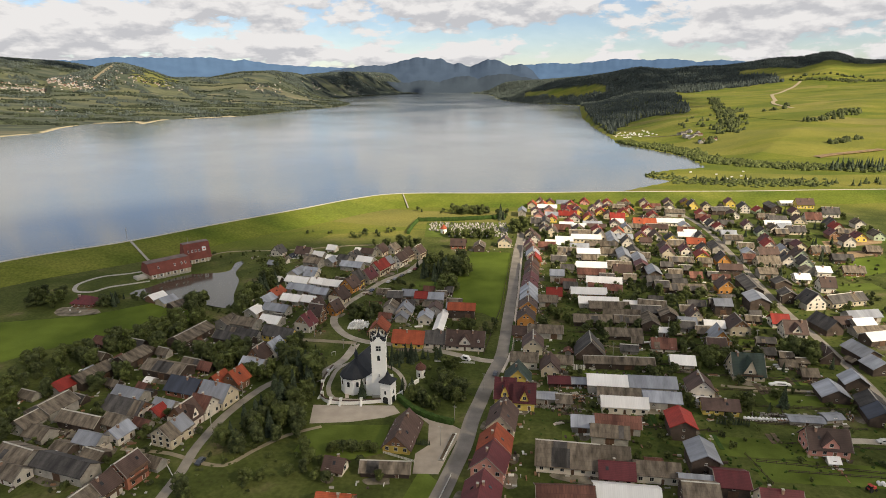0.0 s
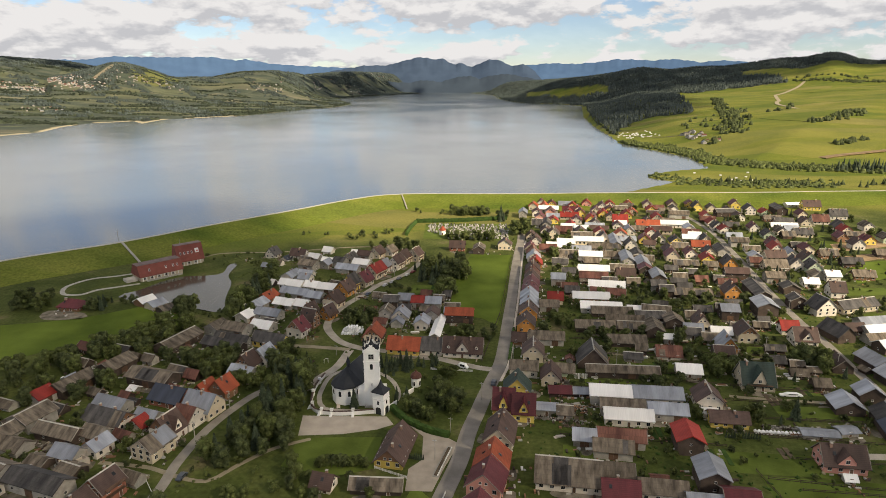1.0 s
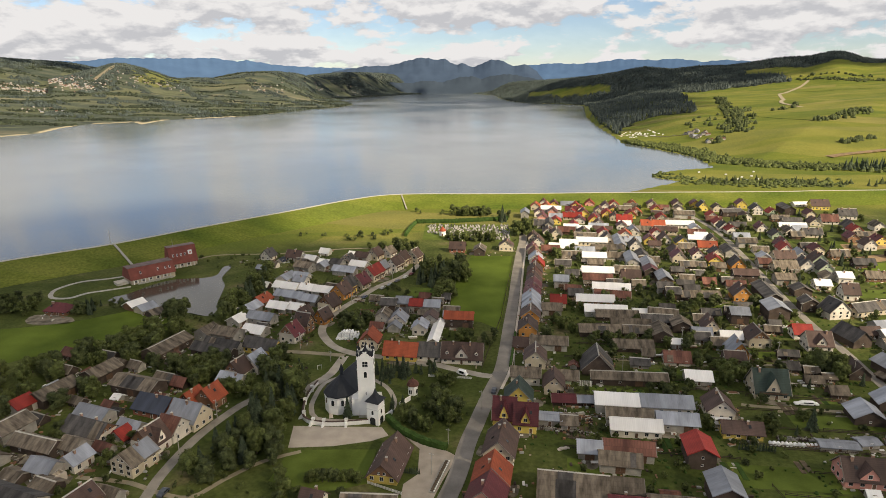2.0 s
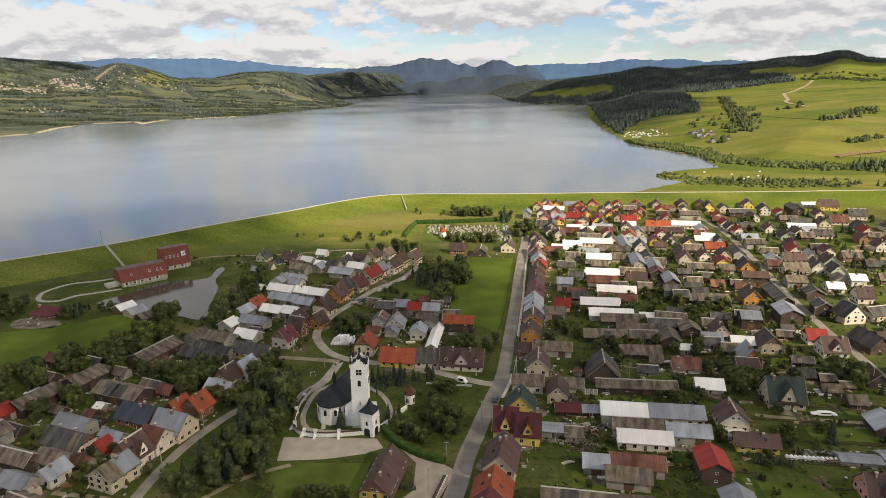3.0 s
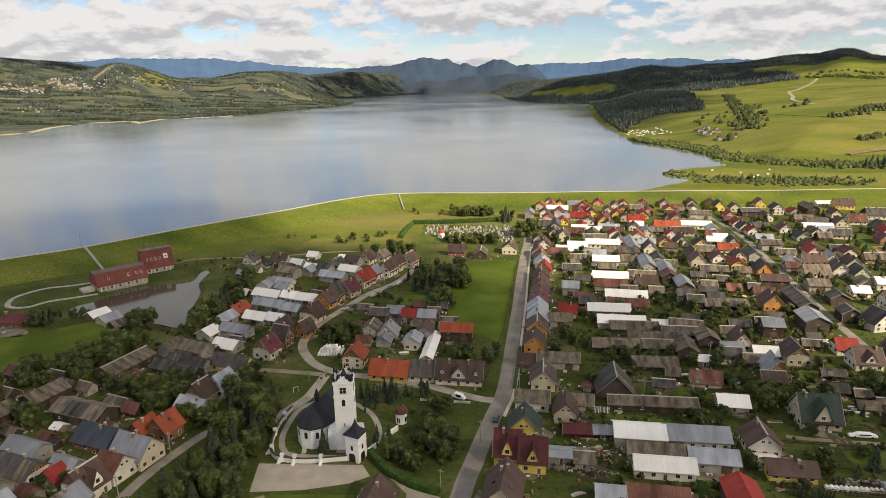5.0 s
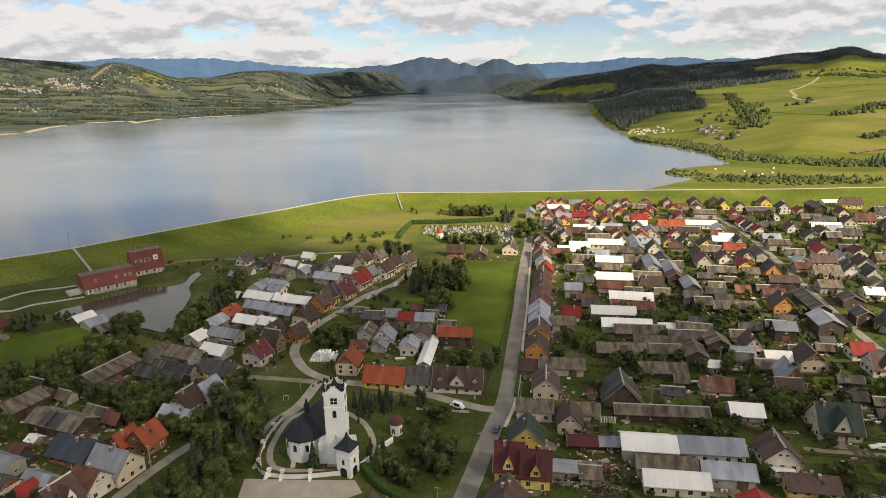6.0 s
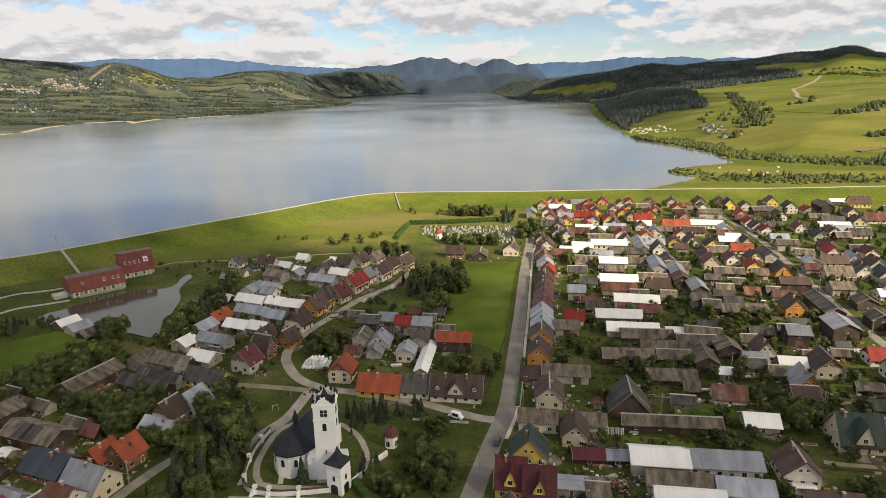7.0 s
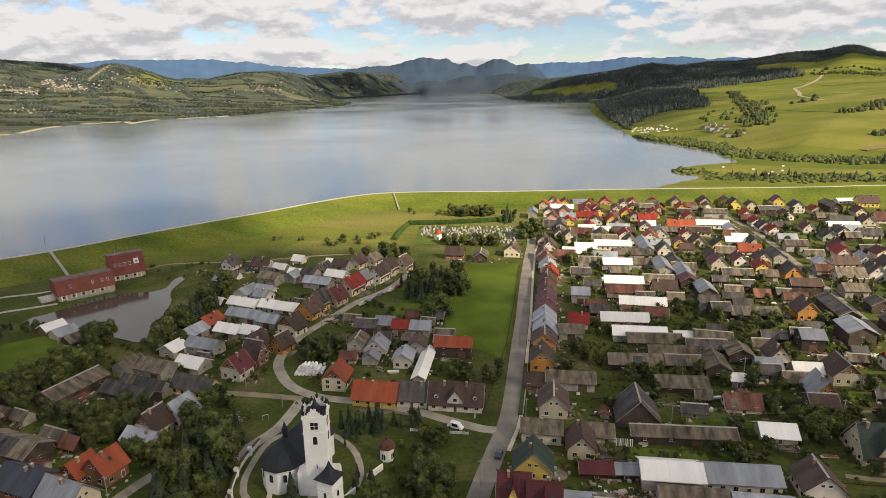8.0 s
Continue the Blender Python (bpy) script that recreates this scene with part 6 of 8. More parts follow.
chapel = thing("chapel", -18.2, 221.5, 0, 65, "tiny white chapel with a red domed roof", "chapel")
chapel.scale = (1.45, 1.45, 1.15)
ring = [(math.cos(a), math.sin(a)) for a in np.linspace(0, 2 * math.pi, 8, False)]
part("wall", mesh("wall", [(1.35 * c, 1.35 * d, z) for z in (-0.3, 3.6) for c, d in ring], [(i, (i + 1) % 8, 8 + (i + 1) % 8, 8 + i) for i in range(8)] + [tuple(range(8, 16))], M_CHURCH), chapel)
dome = [(1.75, 3.45), (1.7, 3.7), (1.35, 4.6), (0.75, 5.2), (0.25, 5.5), (0.2, 6.1)]
part("roof", mesh("roof", [(r * c, r * d, z) for r, z in dome for c, d in ring], [(k * 8 + i, k * 8 + (i + 1) % 8, k * 8 + 8 + (i + 1) % 8, k * 8 + 8 + i) for k in range(5) for i in range(8)] + [tuple(range(7, -1, -1)), tuple(range(40, 48))], ROOFS["R"][1]), chapel)
part("arched_window", ARCH, chapel, pose(-1.27, 0, 0.6, 0, 0, -90) @ Matrix.Diagonal((0.7, 1, 0.7, 1)))
part("arched_window", ARCH, chapel, pose(0, -1.27, 0.6) @ Matrix.Diagonal((0.7, 1, 0.7, 1)))

# ---- the powerhouse under the dam ----
M_PHROOF = mat("powerhouse_roof", (0.225, 0.068, 0.052), 0.75, 0.18, 0.3, 3.0, 0.4, ribs=1.2)


M_DECK = mat("roof_deck", (0.17, 0.125, 0.12), 0.8, 0.25, 0.3, 3.0, 0.2)


def powerhouse(name, x, y, rot, L, W, he, hr, top, label, dormers):
    ob = thing(name, x, y, 0, rot, label, "powerhouse")
    half, hl = W / 2, L / 2
    part("wall", boxes("wall", [(-hl, hl, -half, half, -0.5, he)], WALLS["c"][1]), ob)
    part("roof", prism("roof", [(-half - 0.5, he - 0.4), (half + 0.5, he - 0.4), (half + 0.5, he), (top, hr), (-top, hr), (-half - 0.5, he)], -hl - 0.6, hl + 0.6, M_PHROOF), ob, label="steep brick-red roof")
    part("ridge_deck", boxes("ridge_deck", [(-hl - 0.6, hl + 0.6, -top - 0.1, top + 0.1, hr, hr + 0.25)], M_DECK), ob, label="flat weathered grey roof deck")
    s = math.degrees(math.atan2(hr - he, half + 0.5 - top))
    mid = (half + 0.5 + top) / 2
    for u in dormers:
        part("roof_window", boxes("roof_window", [(-0.5, 0.5, -0.9, 0.9, 0, 0.25), (-0.35, 0.35, -0.7, 0.7, 0.25, 0.28)], [M_FRAME, M_GLASS], [0, 1]), ob, pose(u * hl, -mid, (he + hr) / 2, s, 0, 0))
    for k in range(int(L / 2.2)):
        part("column", boxes("column", [(-0.25, 0.25, -0.35, 0.0, -0.4, he - 0.4)], M_FRAME), ob, pose(-hl + 1.1 + k * 2.2, -half, 0))
        if k % 2:
            part("window", WINDOW, ob, pose(-hl + k * 2.2, -half, 1.7))
    return ob, mid, s


ob, mid, s = powerhouse("powerhouse", -196.4, 362.9, 47.5, 26, 14.5, 3.2, 9.5, 3.8, "long low powerhouse with a steep brick-red roof", [-0.55, 0.25, 0.6, 0.8])
part("intake_deck", boxes("intake_deck", [(-10, 12, -9.0, -6.6, -1.2, 0.5)] + [(-9 + k * 1.8, -8.2 + k * 1.8, -9.3, -8.9, -1.2, 1.3) for k in range(11)], M_CONC), ob)
part("annex", boxes("annex", [(-20, -13.6, -3, 4, -0.3, 1.6)], M_CONC), ob)
ob, mid, s = powerhouse("powerhouse_tower", -188.8, 390.8, 43, 16.5, 12, 3.2, 13.6, 2.6, "tall powerhouse block with a steep red roof and white emblem", [-0.75, -0.45, -0.15, 0.15])
part("emblem", boxes("emblem", [(-1.3, 1.3, -1.5, 1.5, 0, 0.12), (-0.5, 0.7, -0.6, 0.2, 0.12, 0.14)], [M_FRAME, M_RED], [0, 1]), ob, pose(4.6, -mid, (3.2 + 13.6) / 2 + 0.8, s, 0, 0), "white square sign with a red mark")
part("mast", boxes("mast", [(-0.08, 0.08, -0.08, 0.08, 13.7, 18.0)], M_STEEL), ob, pose(-4.5, 0, 0))

# the marker mast and stairs on the dam
ob = thing("dam_stairs", 0, 0, 0, 0, "pale concrete stairway down the grass dam", "stairs")
part("flight", ribbon("flight", [(-243.5, 408, 9.1), (-222.5, 390, 0.2)], [(-0.8, -0.4), (-0.8, 0.2), (0.8, 0.2), (0.8, -0.4)], M_CREST), ob)
ob = thing("dam_stairs", 0, 0, 0, 0, "pale concrete stairway down the grass dam", "stairs")
part("flight", ribbon("flight", [(-64, 599.2, 9.1), (-56, 571, 0.2)], [(-0.6, -0.4), (-0.6, 0.2), (0.6, 0.2), (0.6, -0.4)], M_CREST), ob)
ob = thing("mast", -248, 411, 9, 0, "thin steel mast on the dam crest", "mast")
part("pole", boxes("pole", [(-0.12, 0.12, -0.12, 0.12, 0, 9.5)], M_STEEL), ob)
part("crossarm", boxes("crossarm", [(-0.9, 0.9, -0.06, 0.06, 7.5, 7.7)], M_STEEL), ob)

# ---- the cemetery ----
cem = random.Random(3)
specs = []
for row in range(15):
    for k in range(26):
        u, v = k / 25, row / 14
        x = -30 + 64 * u + cem.uniform(-1.1, 1.1)
        y = 462 + 46 * v + cem.uniform(-1.2, 1.2)
        if cem.random() < 0.14 or (x < -14 and y < 480):
            continue
        w, h = cem.uniform(0.5, 0.9), cem.uniform(0.8, 1.7)
        specs += [(x - w, x + w, y - 1.0, y + 1.0, 0, 0.35), (x - w * 0.7, x + w * 0.7, y + 0.75, y + 0.98, 0.35, h)]
tagged(new("graves", boxes("graves", specs, M_GRAVE)), "rows of pale gravestones in the village cemetery", "graves", kind="stuff")
slab("pavement_cemetery", [(-33, 461), (35, 458), (36, 512), (-34, 511)], 0.05, M_LAWN, "mown grass ground among the graves", "pavement", smooth=False)
ob = thing("chapel", -18, 474, 0, 0, "small white cemetery chapel with a red pointed roof", "chapel")
v = [(2.6 * math.cos(a), 2.6 * math.sin(a), z) for z in (-0.3, 4) for a in np.linspace(0, 2 * math.pi, 10, False)]
part("wall", mesh("wall", v, [(i, (i + 1) % 10, 10 + (i + 1) % 10, 10 + i) for i in range(10)] + [tuple(range(10, 20))], M_CHURCH), ob)
v = [(3.1 * math.cos(a), 3.1 * math.sin(a), 3.9) for a in np.linspace(0, 2 * math.pi, 10, False)] + [(0, 0, 7.6)]
part("roof", mesh("roof", v, [(i, (i + 1) % 10, 10) for i in range(10)] + [tuple(range(9, -1, -1))], ROOFS["o"][1]), ob)
part("door", DOOR, ob, pose(0, -2.6, 0))


def hedge(pts, w, h, label):
    n0 = spline(pts, 0.8)
    v, f = [], []
    hr_ = random.Random(len(pts) * 31 + int(w * 10))
    sec = [(-w, 0), (-w * 1.05, h * 0.5), (-w * 0.8, h * 0.95), (0, h * 1.04), (w * 0.8, h * 0.95), (w * 1.05, h * 0.5), (w, 0)]
    for i, p in enumerate(n0):
        d = (n0[min(i + 1, len(n0) - 1)] - n0[max(i - 1, 0)]).normalized()
        r = Vector((d.y, -d.x, 0))
        v += [tuple(p + r * (s * hr_.uniform(0.85, 1.15)) + Vector((0, 0, z * hr_.uniform(0.9, 1.1) - (0.1 if z == 0 else 0)))) for s, z in sec]
    k = len(sec)
    f = [(i * k + j, i * k + j + 1, (i + 1) * k + j + 1, (i + 1) * k + j) for i in range(len(n0) - 1) for j in range(k - 1)]
    f += [tuple(range(k - 1, -1, -1)), tuple((len(n0) - 1) * k + j for j in range(k))]
    return tagged(new("hedge", mesh("hedge", v, f, M_HEDGE)), label, "hedge")


hedge([(-25.6, 202.6), (-22, 197), (-18.4, 192.9), (-10.7, 187.2), (-3.4, 184.2)], 1.2, 2.0, "thick clipped green hedge bounding the park")
hedge([(-43, 516), (-10, 519), (36, 530)], 1.5, 3.2, "tall clipped hedge behind the cemetery")
hedge([(-43, 514), (-46, 490), (-47, 470)], 1.2, 2.6, "tall dark hedge beside the meadow")
hedge([(21.5, 246), (26, 282)], 0.6, 1.2, "low hedge along the road verge")

# ---- cars, fences, poles and loose things ----
M_TYRE = mat("rubber", (0.02, 0.02, 0.02), 0.9, 0.1, bump=0)


def car(x, y, rot, paint, label, long=4.2, tall=1.45):
    ob = thing("car" if tall < 1.7 else "van", x, y, 0.12, rot, label, "car")
    m = mat("car_paint", paint, 0.3, 0.05, bump=0, spec=0.6)
    h = long / 2
    v = [(-h, 0.35), (-h, 0.85), (-h * 0.85, 0.95), (-h * 0.55, tall), (h * 0.35 if tall < 1.7 else h * 0.6, tall), (h * 0.62 if tall < 1.7 else h * 0.8, 0.95), (h * 0.97, 0.8), (h, 0.35)]
    body = prism("body", [(p, q) for p, q in reversed(v)], -0.85, 0.85, m)
    part("body", body, ob, pose(0, 0, 0, 0, 0, 90))
    for sx in (-0.86, 0.86):
        part("side_glass", boxes("side_glass", [(-h * 0.5, h * 0.3, sx - 0.01, sx + 0.01, 0.98, tall - 0.12)], M_GLASS), ob, pose(0, 0, 0, 0, 0, 180))
    for px in (-h * 0.62, h * 0.62):
        for sy in (-0.78, 0.78):
            c = [(px + 0.33 * math.cos(a), 0.33 + 0.33 * math.sin(a)) for a in np.linspace(0, 2 * math.pi, 12, False)]
            vv = [(a, sy - 0.11, b) for a, b in c] + [(a, sy + 0.11, b) for a, b in c]
            part("wheel", mesh("wheel", vv, [tuple(range(11, -1, -1)), tuple(range(12, 24))] + [(i, (i + 1) % 12, 12 + (i + 1) % 12, 12 + i) for i in range(12)], M_TYRE), ob)
    return ob


car(13.8, 223.8, 76, (0.06, 0.07, 0.09), "dark hatchback car on the asphalt road")
car(0.8, 238.0, -28, (0.75, 0.75, 0.75), "white delivery van on the side street", 5.2, 2.1)
car(147, 176.3, -4, (0.70, 0.70, 0.70), "white car parked on the gravel driveway")
car(131.0, 217.6, -3, (0.78, 0.78, 0.76), "long white limousine parked beside a garden track", 8.6, 1.5)
car(-87.5, 157.5, 78, (0.05, 0.06, 0.08), "dark car parked beside the gravel street")
car(-44, 352, 62, (0.25, 0.26, 0.28), "grey car parked in front of row houses")
for cx, cy, paint, words in ((-47.5, 346, (0.45, 0.45, 0.46), "silver car parked along the row houses"), (-36.2, 366.5, (0.60, 0.60, 0.58), "white car parked along the row houses"), (-33.0, 373, (0.18, 0.03, 0.03), "dark red car parked along the row houses"), (-55.5, 330, (0.08, 0.10, 0.16), "dark blue car parked along the row houses")):
    car(cx, cy, 64, paint, words)
car(-40.5, 359, 62, (0.10, 0.10, 0.12), "black car parked in front of row houses")


def fence(p, q, h, material, label, rails=2):
    a, b = Vector((*p, 0)), Vector((*q, 0))
    d = b - a
    ob = thing("fence", a.x, a.y, 0, math.degrees(math.atan2(d.y, d.x)), label, "fence", "garden fences")
    n = max(2, int(d.length / 3))
    post = boxes("post", [(-0.07, 0.07, -0.07, 0.07, -0.2, h)], material)
    for k in range(n + 1):
        part("post", post, ob, pose(d.length * k / n, 0, 0))
    for k in range(rails):
        z = h * (k + 0.6) / rails
        part("rail", boxes("rail", [(0, d.length, -0.03, 0.03, z - 0.09, z + 0.09)], material), ob)
    return ob


fence((9.2, 244), (19.5, 300), 1.3, WALLS["k"][1], "weathered slatted fence along the lawn", 3)
fence((19.6, 300), (34, 416), 1.3, WALLS["k"][1], "weathered slatted fence along the lawn", 3)
for p, q in (((100, 190), (135, 186)), ((92, 228), (142, 222)), ((128, 200), (160, 197)), ((96, 168), (98, 152)), ((98, 164), (138, 158)), ((60, 220), (86, 217.5)), ((36, 192), (60, 189)), ((30, 173), (44, 170)), ((88, 247), (130, 244)), ((100, 258), (112, 256)), ((20, 232.5), (22, 226)), ((84, 354), (110, 350)), ((124, 326), (160, 321))):
    fence(p, q, 1.1, WALLS["k"][1], "weathered timber garden fence on posts")
for y0 in (164, 181, 193.5, 206.5, 219, 229.5, 242, 262.5, 273):
    x0, x1 = 100 + (y0 % 7) * 2, 150 - (y0 % 5)
    fence((x0, y0 - (x0 - 45) * 0.09), (x1, y0 - (x1 - 45) * 0.09), 1.0, WALLS["k"][1], "weathered timber fence between garden strips")
for y0, x0, x1 in ((186, 36, 92), (222, 40, 84), (238.5, 50, 96), (256, 46, 88), (270.5, 52, 96), (293.5, 55, 130), (315, 60, 140), (352, 60, 110), (384, 62, 150), (418, 64, 130)):
    fence((x0, y0 + 0.5), (x1, y0 - (x1 - x0) * 0.08), 1.1, WALLS["k"][1], "weathered timber fence between garden strips")
for p, q in (((-27, 165), (-16, 160)), ((-100, 158), (-93.5, 150)), ((-8.5, 135), (-3.5, 153)), ((-13, 236), (5, 234.5))):
    fence(p, q, 1.0, M_FRAME, "pale picket fence along the verge", 3)

for x, y, h in ((-7.6, 170, 8), (-3, 187, 6), (8.5, 210, 8), (23, 243, 8), (30, 285, 8), (36, 330, 8), (43, 385, 8), (50, 440, 8), (102, 272, 9), (138, 256, 9), (120, 243, 9), (161, 240, 9), (172, 305, 9), (179, 360, 9), (-74, 262, 8), (-61, 320, 8), (-44, 365, 8), (-92, 178, 8), (-88, 200, 8), (68, 242, 8), (-57, 249, 5)):
    ob = thing("utility_pole", x, y, 0, 80, "slim grey concrete utility pole", "pole", "utility poles")
    part("pole", boxes("pole", [(-0.10, 0.10, -0.10, 0.10, -0.3, h)], WALLS["g"][1]), ob)
    part("crossarm", boxes("crossarm", [(-0.05, 0.05, -0.8, 0.8, h - 0.6, h - 0.45)], M_STEEL), ob)

bale_v = [(0.6 * math.cos(a), 0.6 * math.sin(a)) for a in np.linspace(0, 2 * math.pi, 12, False)]
BALE = prism("bale", [(y, z + 0.6) for y, z in bale_v], -0.65, 0.65, M_FILM)
for k in range(14):
    ob = tagged(new("hay_bale", BALE), "round white film-wrapped hay bale on grass", "hay bale", "wrapped hay bales")
    ob.matrix_basis = pose(105.6 + k * 1.32, 190.6 - k * 0.1, 0, 0, 0, 82)
for k in range(14):
    ob = tagged(new("hay_bale", BALE), "round white film-wrapped hay bale on grass", "hay bale", "wrapped hay bales")
    ob.matrix_basis = pose(148 + k * 1.32, 295.6 - k * 0.3, 0, 0, 0, 82)
FOOTPRINTS.append((-54.3, 275.5, 0.0, 6.5, 4.5))
for layer in range(3):
    for j in range(5 - layer):
        for k in range(8 - layer * 2):
            ob = tagged(new("hay_bale", BALE), "round white film-wrapped hay bale stacked beside a garden", "hay bale", "stacked hay bales")
            ob.matrix_basis = pose(-59.0 + k * 1.32 + layer * 1.3, 272.5 + j * 1.35 + layer * 0.7, layer * 1.1, 0, 0, 80 + (k * 7 + j * 5) % 13)
planter = thing("road_planter", -5.0, 169.3, 0, 75.5, "long stone-edged planter strip beside the road", "planter")
part("edging", boxes("edging", [(-8.5, 8.5, -0.9, -0.6, 0, 0.45), (-8.5, 8.5, 0.6, 0.9, 0, 0.45), (-8.5, -8.2, -0.6, 0.6, 0, 0.45), (8.2, 8.5, -0.6, 0.6, 0, 0.45)], M_STONE), planter)
part("soil", boxes("soil", [(-8.2, 8.2, -0.6, 0.6, 0, 0.35)], M_SOIL), planter)
for k in range(16):
    part("kerb_stone", boxes("kerb_stone", [(-0.25, 0.25, -0.2, 0.2, 0.4, 0.75)], M_FRAME), planter, pose(-7.8 + k * 1.04, -0.75, 0))
clutter = random.Random(11)
for x, y in ((45, 208), (52, 188), (66, 186), (100, 212), (92, 190), (88, 226), (108, 226), (128, 228), (60, 252), (88, 259), (110, 236), (120, 190), (134, 232), (-118, 168), (-112, 172), (-126, 172), (-141, 168), (-122, 183), (-108, 192), (42, 240), (56, 232), (106, 268), (131, 270), (104, 252), (75, 248), (150, 226), (115, 210), (96, 218), (-30, 300), (-22, 296), (-24, 276), (36, 186), (46, 178), (-65, 300), (90, 340), (100, 350), (128, 345), (148, 350)):
    ob = thing("timber_stack", x + clutter.uniform(-1, 1), y + clutter.uniform(-1, 1), 0, clutter.uniform(-20, 20), "low stack of pale sawn timber in a yard", "timber", "yard timber stacks")
    for k in range(clutter.randint(2, 4)):
        w = clutter.uniform(1.2, 2.4)
        part("board_layer", boxes("board_layer", [(-w, w, -0.6, 0.6, 0.25 * k, 0.25 * k + 0.2)], clutter.choice((WALLS["g"][1], M_PAVE, M_FRAME, WALLS["n"][1]))), ob, pose(0, 0, 0, 0, 0, clutter.uniform(-6, 6)))

junk_rng = random.Random(61)
specs, idx = [], []
for hx, hy, r, hl, half in list(FOOTPRINTS):
    if hy > 440:
        continue
    for k in range(junk_rng.randint(7, 15)):
        side = junk_rng.choice((-1, -1, 1))
        u, v = junk_rng.uniform(-1.1, 1.1) * hl, side * (half + 0.5 + junk_rng.expovariate(0.5))
        x, y = hx + u * math.cos(r) - v * math.sin(r), hy + u * math.sin(r) + v * math.cos(r)
        if not free_spot(x, y, 0.3) or (-60 < x < 1 and 150 < y < 200):
            continue
        a, b, h = junk_rng.uniform(0.15, 1.0), junk_rng.uniform(0.1, 0.4), junk_rng.uniform(0.15, 0.75)
        if junk_rng.random() < 0.5:
            a, b = b, a
        specs.append((x - a, x + a, y - b, y + b, -0.05, h))
        idx.append(junk_rng.choice((0, 0, 1, 2, 2, 2, 3, 3, 3, 4, 5)))
tagged(new("yard_clutter", boxes("yard_clutter", specs, [WALLS["g"][1], M_FRAME, WALLS["n"][1], WALLS["k"][1], M_DIRT, M_STEEL], idx)), "loose crates, barrels, firewood and boards in farmyards", "clutter", kind="stuff")

# the roofless block ruin and the rubble of the western farms
ruin = thing("ruin", -126, 163, 0, -22, "roofless half-built shed of pale blocks", "ruin")
for u0, u1, v0, v1, h in ((-4, 4, -2.8, -2.5, 1.7), (-4, 4, 2.5, 2.8, 2.4), (-4, -3.7, -2.5, 2.5, 2.2), (3.7, 4, -2.5, 2.5, 2.8), (0.4, 0.7, -2.5, 2.5, 1.9)):
    part("block_wall", boxes("block_wall", [(u0, u1, v0, v1, -0.2, h)], M_PAVE), ruin)
heap_rng = random.Random(3)
for x, y, n in ((-141, 169, 26), (-143, 173, 20), (-136, 166, 18), (-70, 242, 30), (-76, 240, 22), (-57, 325, 26), (-60, 332, 18), (-118, 210, 16), (-128, 200, 16), (44, 205, 26), (52, 207, 22), (60, 208, 18), (-30, 278, 12), (66, 262, 14), (138, 196, 16), (146, 194, 16), (90, 214, 16), (-112, 222, 16), (-150, 398, 22), (-140, 404, 18)):
    heap = thing("rubble_pile", x, y, 0, heap_rng.uniform(0, 180), "loose pile of planks, sheets and rubble in a yard", "rubble", "yard rubble")
    specs, idx = [], []
    for k in range(n):
        u, v, a, b = heap_rng.gauss(0, 2.0), heap_rng.gauss(0, 0.9), heap_rng.uniform(0.15, 0.9), heap_rng.uniform(0.08, 0.25)
        z = heap_rng.uniform(0, 0.55)
        specs.append((u - a, u + a, v - b, v + b, -0.05, 0.12 + z))
        idx.append(heap_rng.randint(0, 3))
    tagged(part("debris", boxes("debris", specs, [WALLS["g"][1], M_STONE, WALLS["n"][1], WALLS["k"][1]], idx), heap), kind="stuff")

# firewood, a board screen, cold frames and stone heaps in the eastern gardens
log_rng = random.Random(5)
wood_pile = thing("firewood_pile", 43, 203.4, 0, 1, "long heap of split firewood under old boards", "firewood")
specs, idx = [], []
for k in range(230):
    u, v = log_rng.uniform(-5.2, 5.2), log_rng.uniform(-3.0, 3.0)
    h = 1.9 * (1 - (v / 3.3) ** 2) * log_rng.uniform(0.75, 1.05)
    specs.append((u - log_rng.uniform(0.15, 0.5), u + log_rng.uniform(0.15, 0.5), v - 0.18, v + 0.18, h - 0.35 if k % 3 else -0.05, h))
    idx.append(log_rng.randint(0, 2))
tagged(part("log", boxes("log", specs, [WALLS["g"][1], WALLS["n"][1], WALLS["k"][1]], idx), wood_pile), kind="stuff")
screen = thing("board_screen", 47.4, 230.0, 0, -4, "tall screen of spaced pale upright boards", "screen")
for k in range(12):
    part("board", boxes("board", [(k * 0.5, k * 0.5 + 0.28, -0.04, 0.04, -0.2, 2.5)], M_FRAME if k % 3 else WALLS["g"][1]), screen)
part("rail", boxes("rail", [(0, 5.9, 0.05, 0.11, 1.9, 2.02)], WALLS["k"][1]), screen)
for k in range(3):
    bed = thing("cold_frame", 141.5, 232.6 + k * 2.0, 0, 1, "long low white-framed garden bed cover", "cold frame", "garden bed covers")
    part("frame", boxes("frame", [(-4.3, 4.3, -0.5, -0.42, 0, 0.5), (-4.3, 4.3, 0.42, 0.5, 0, 0.6), (-4.3, -4.2, -0.42, 0.42, 0, 0.5), (4.2, 4.3, -0.42, 0.42, 0, 0.5)], M_FRAME), bed)
    part("cover", boxes("cover", [(-4.2, 4.2, -0.42, 0.42, 0.36, 0.42)], M_FILM), bed)
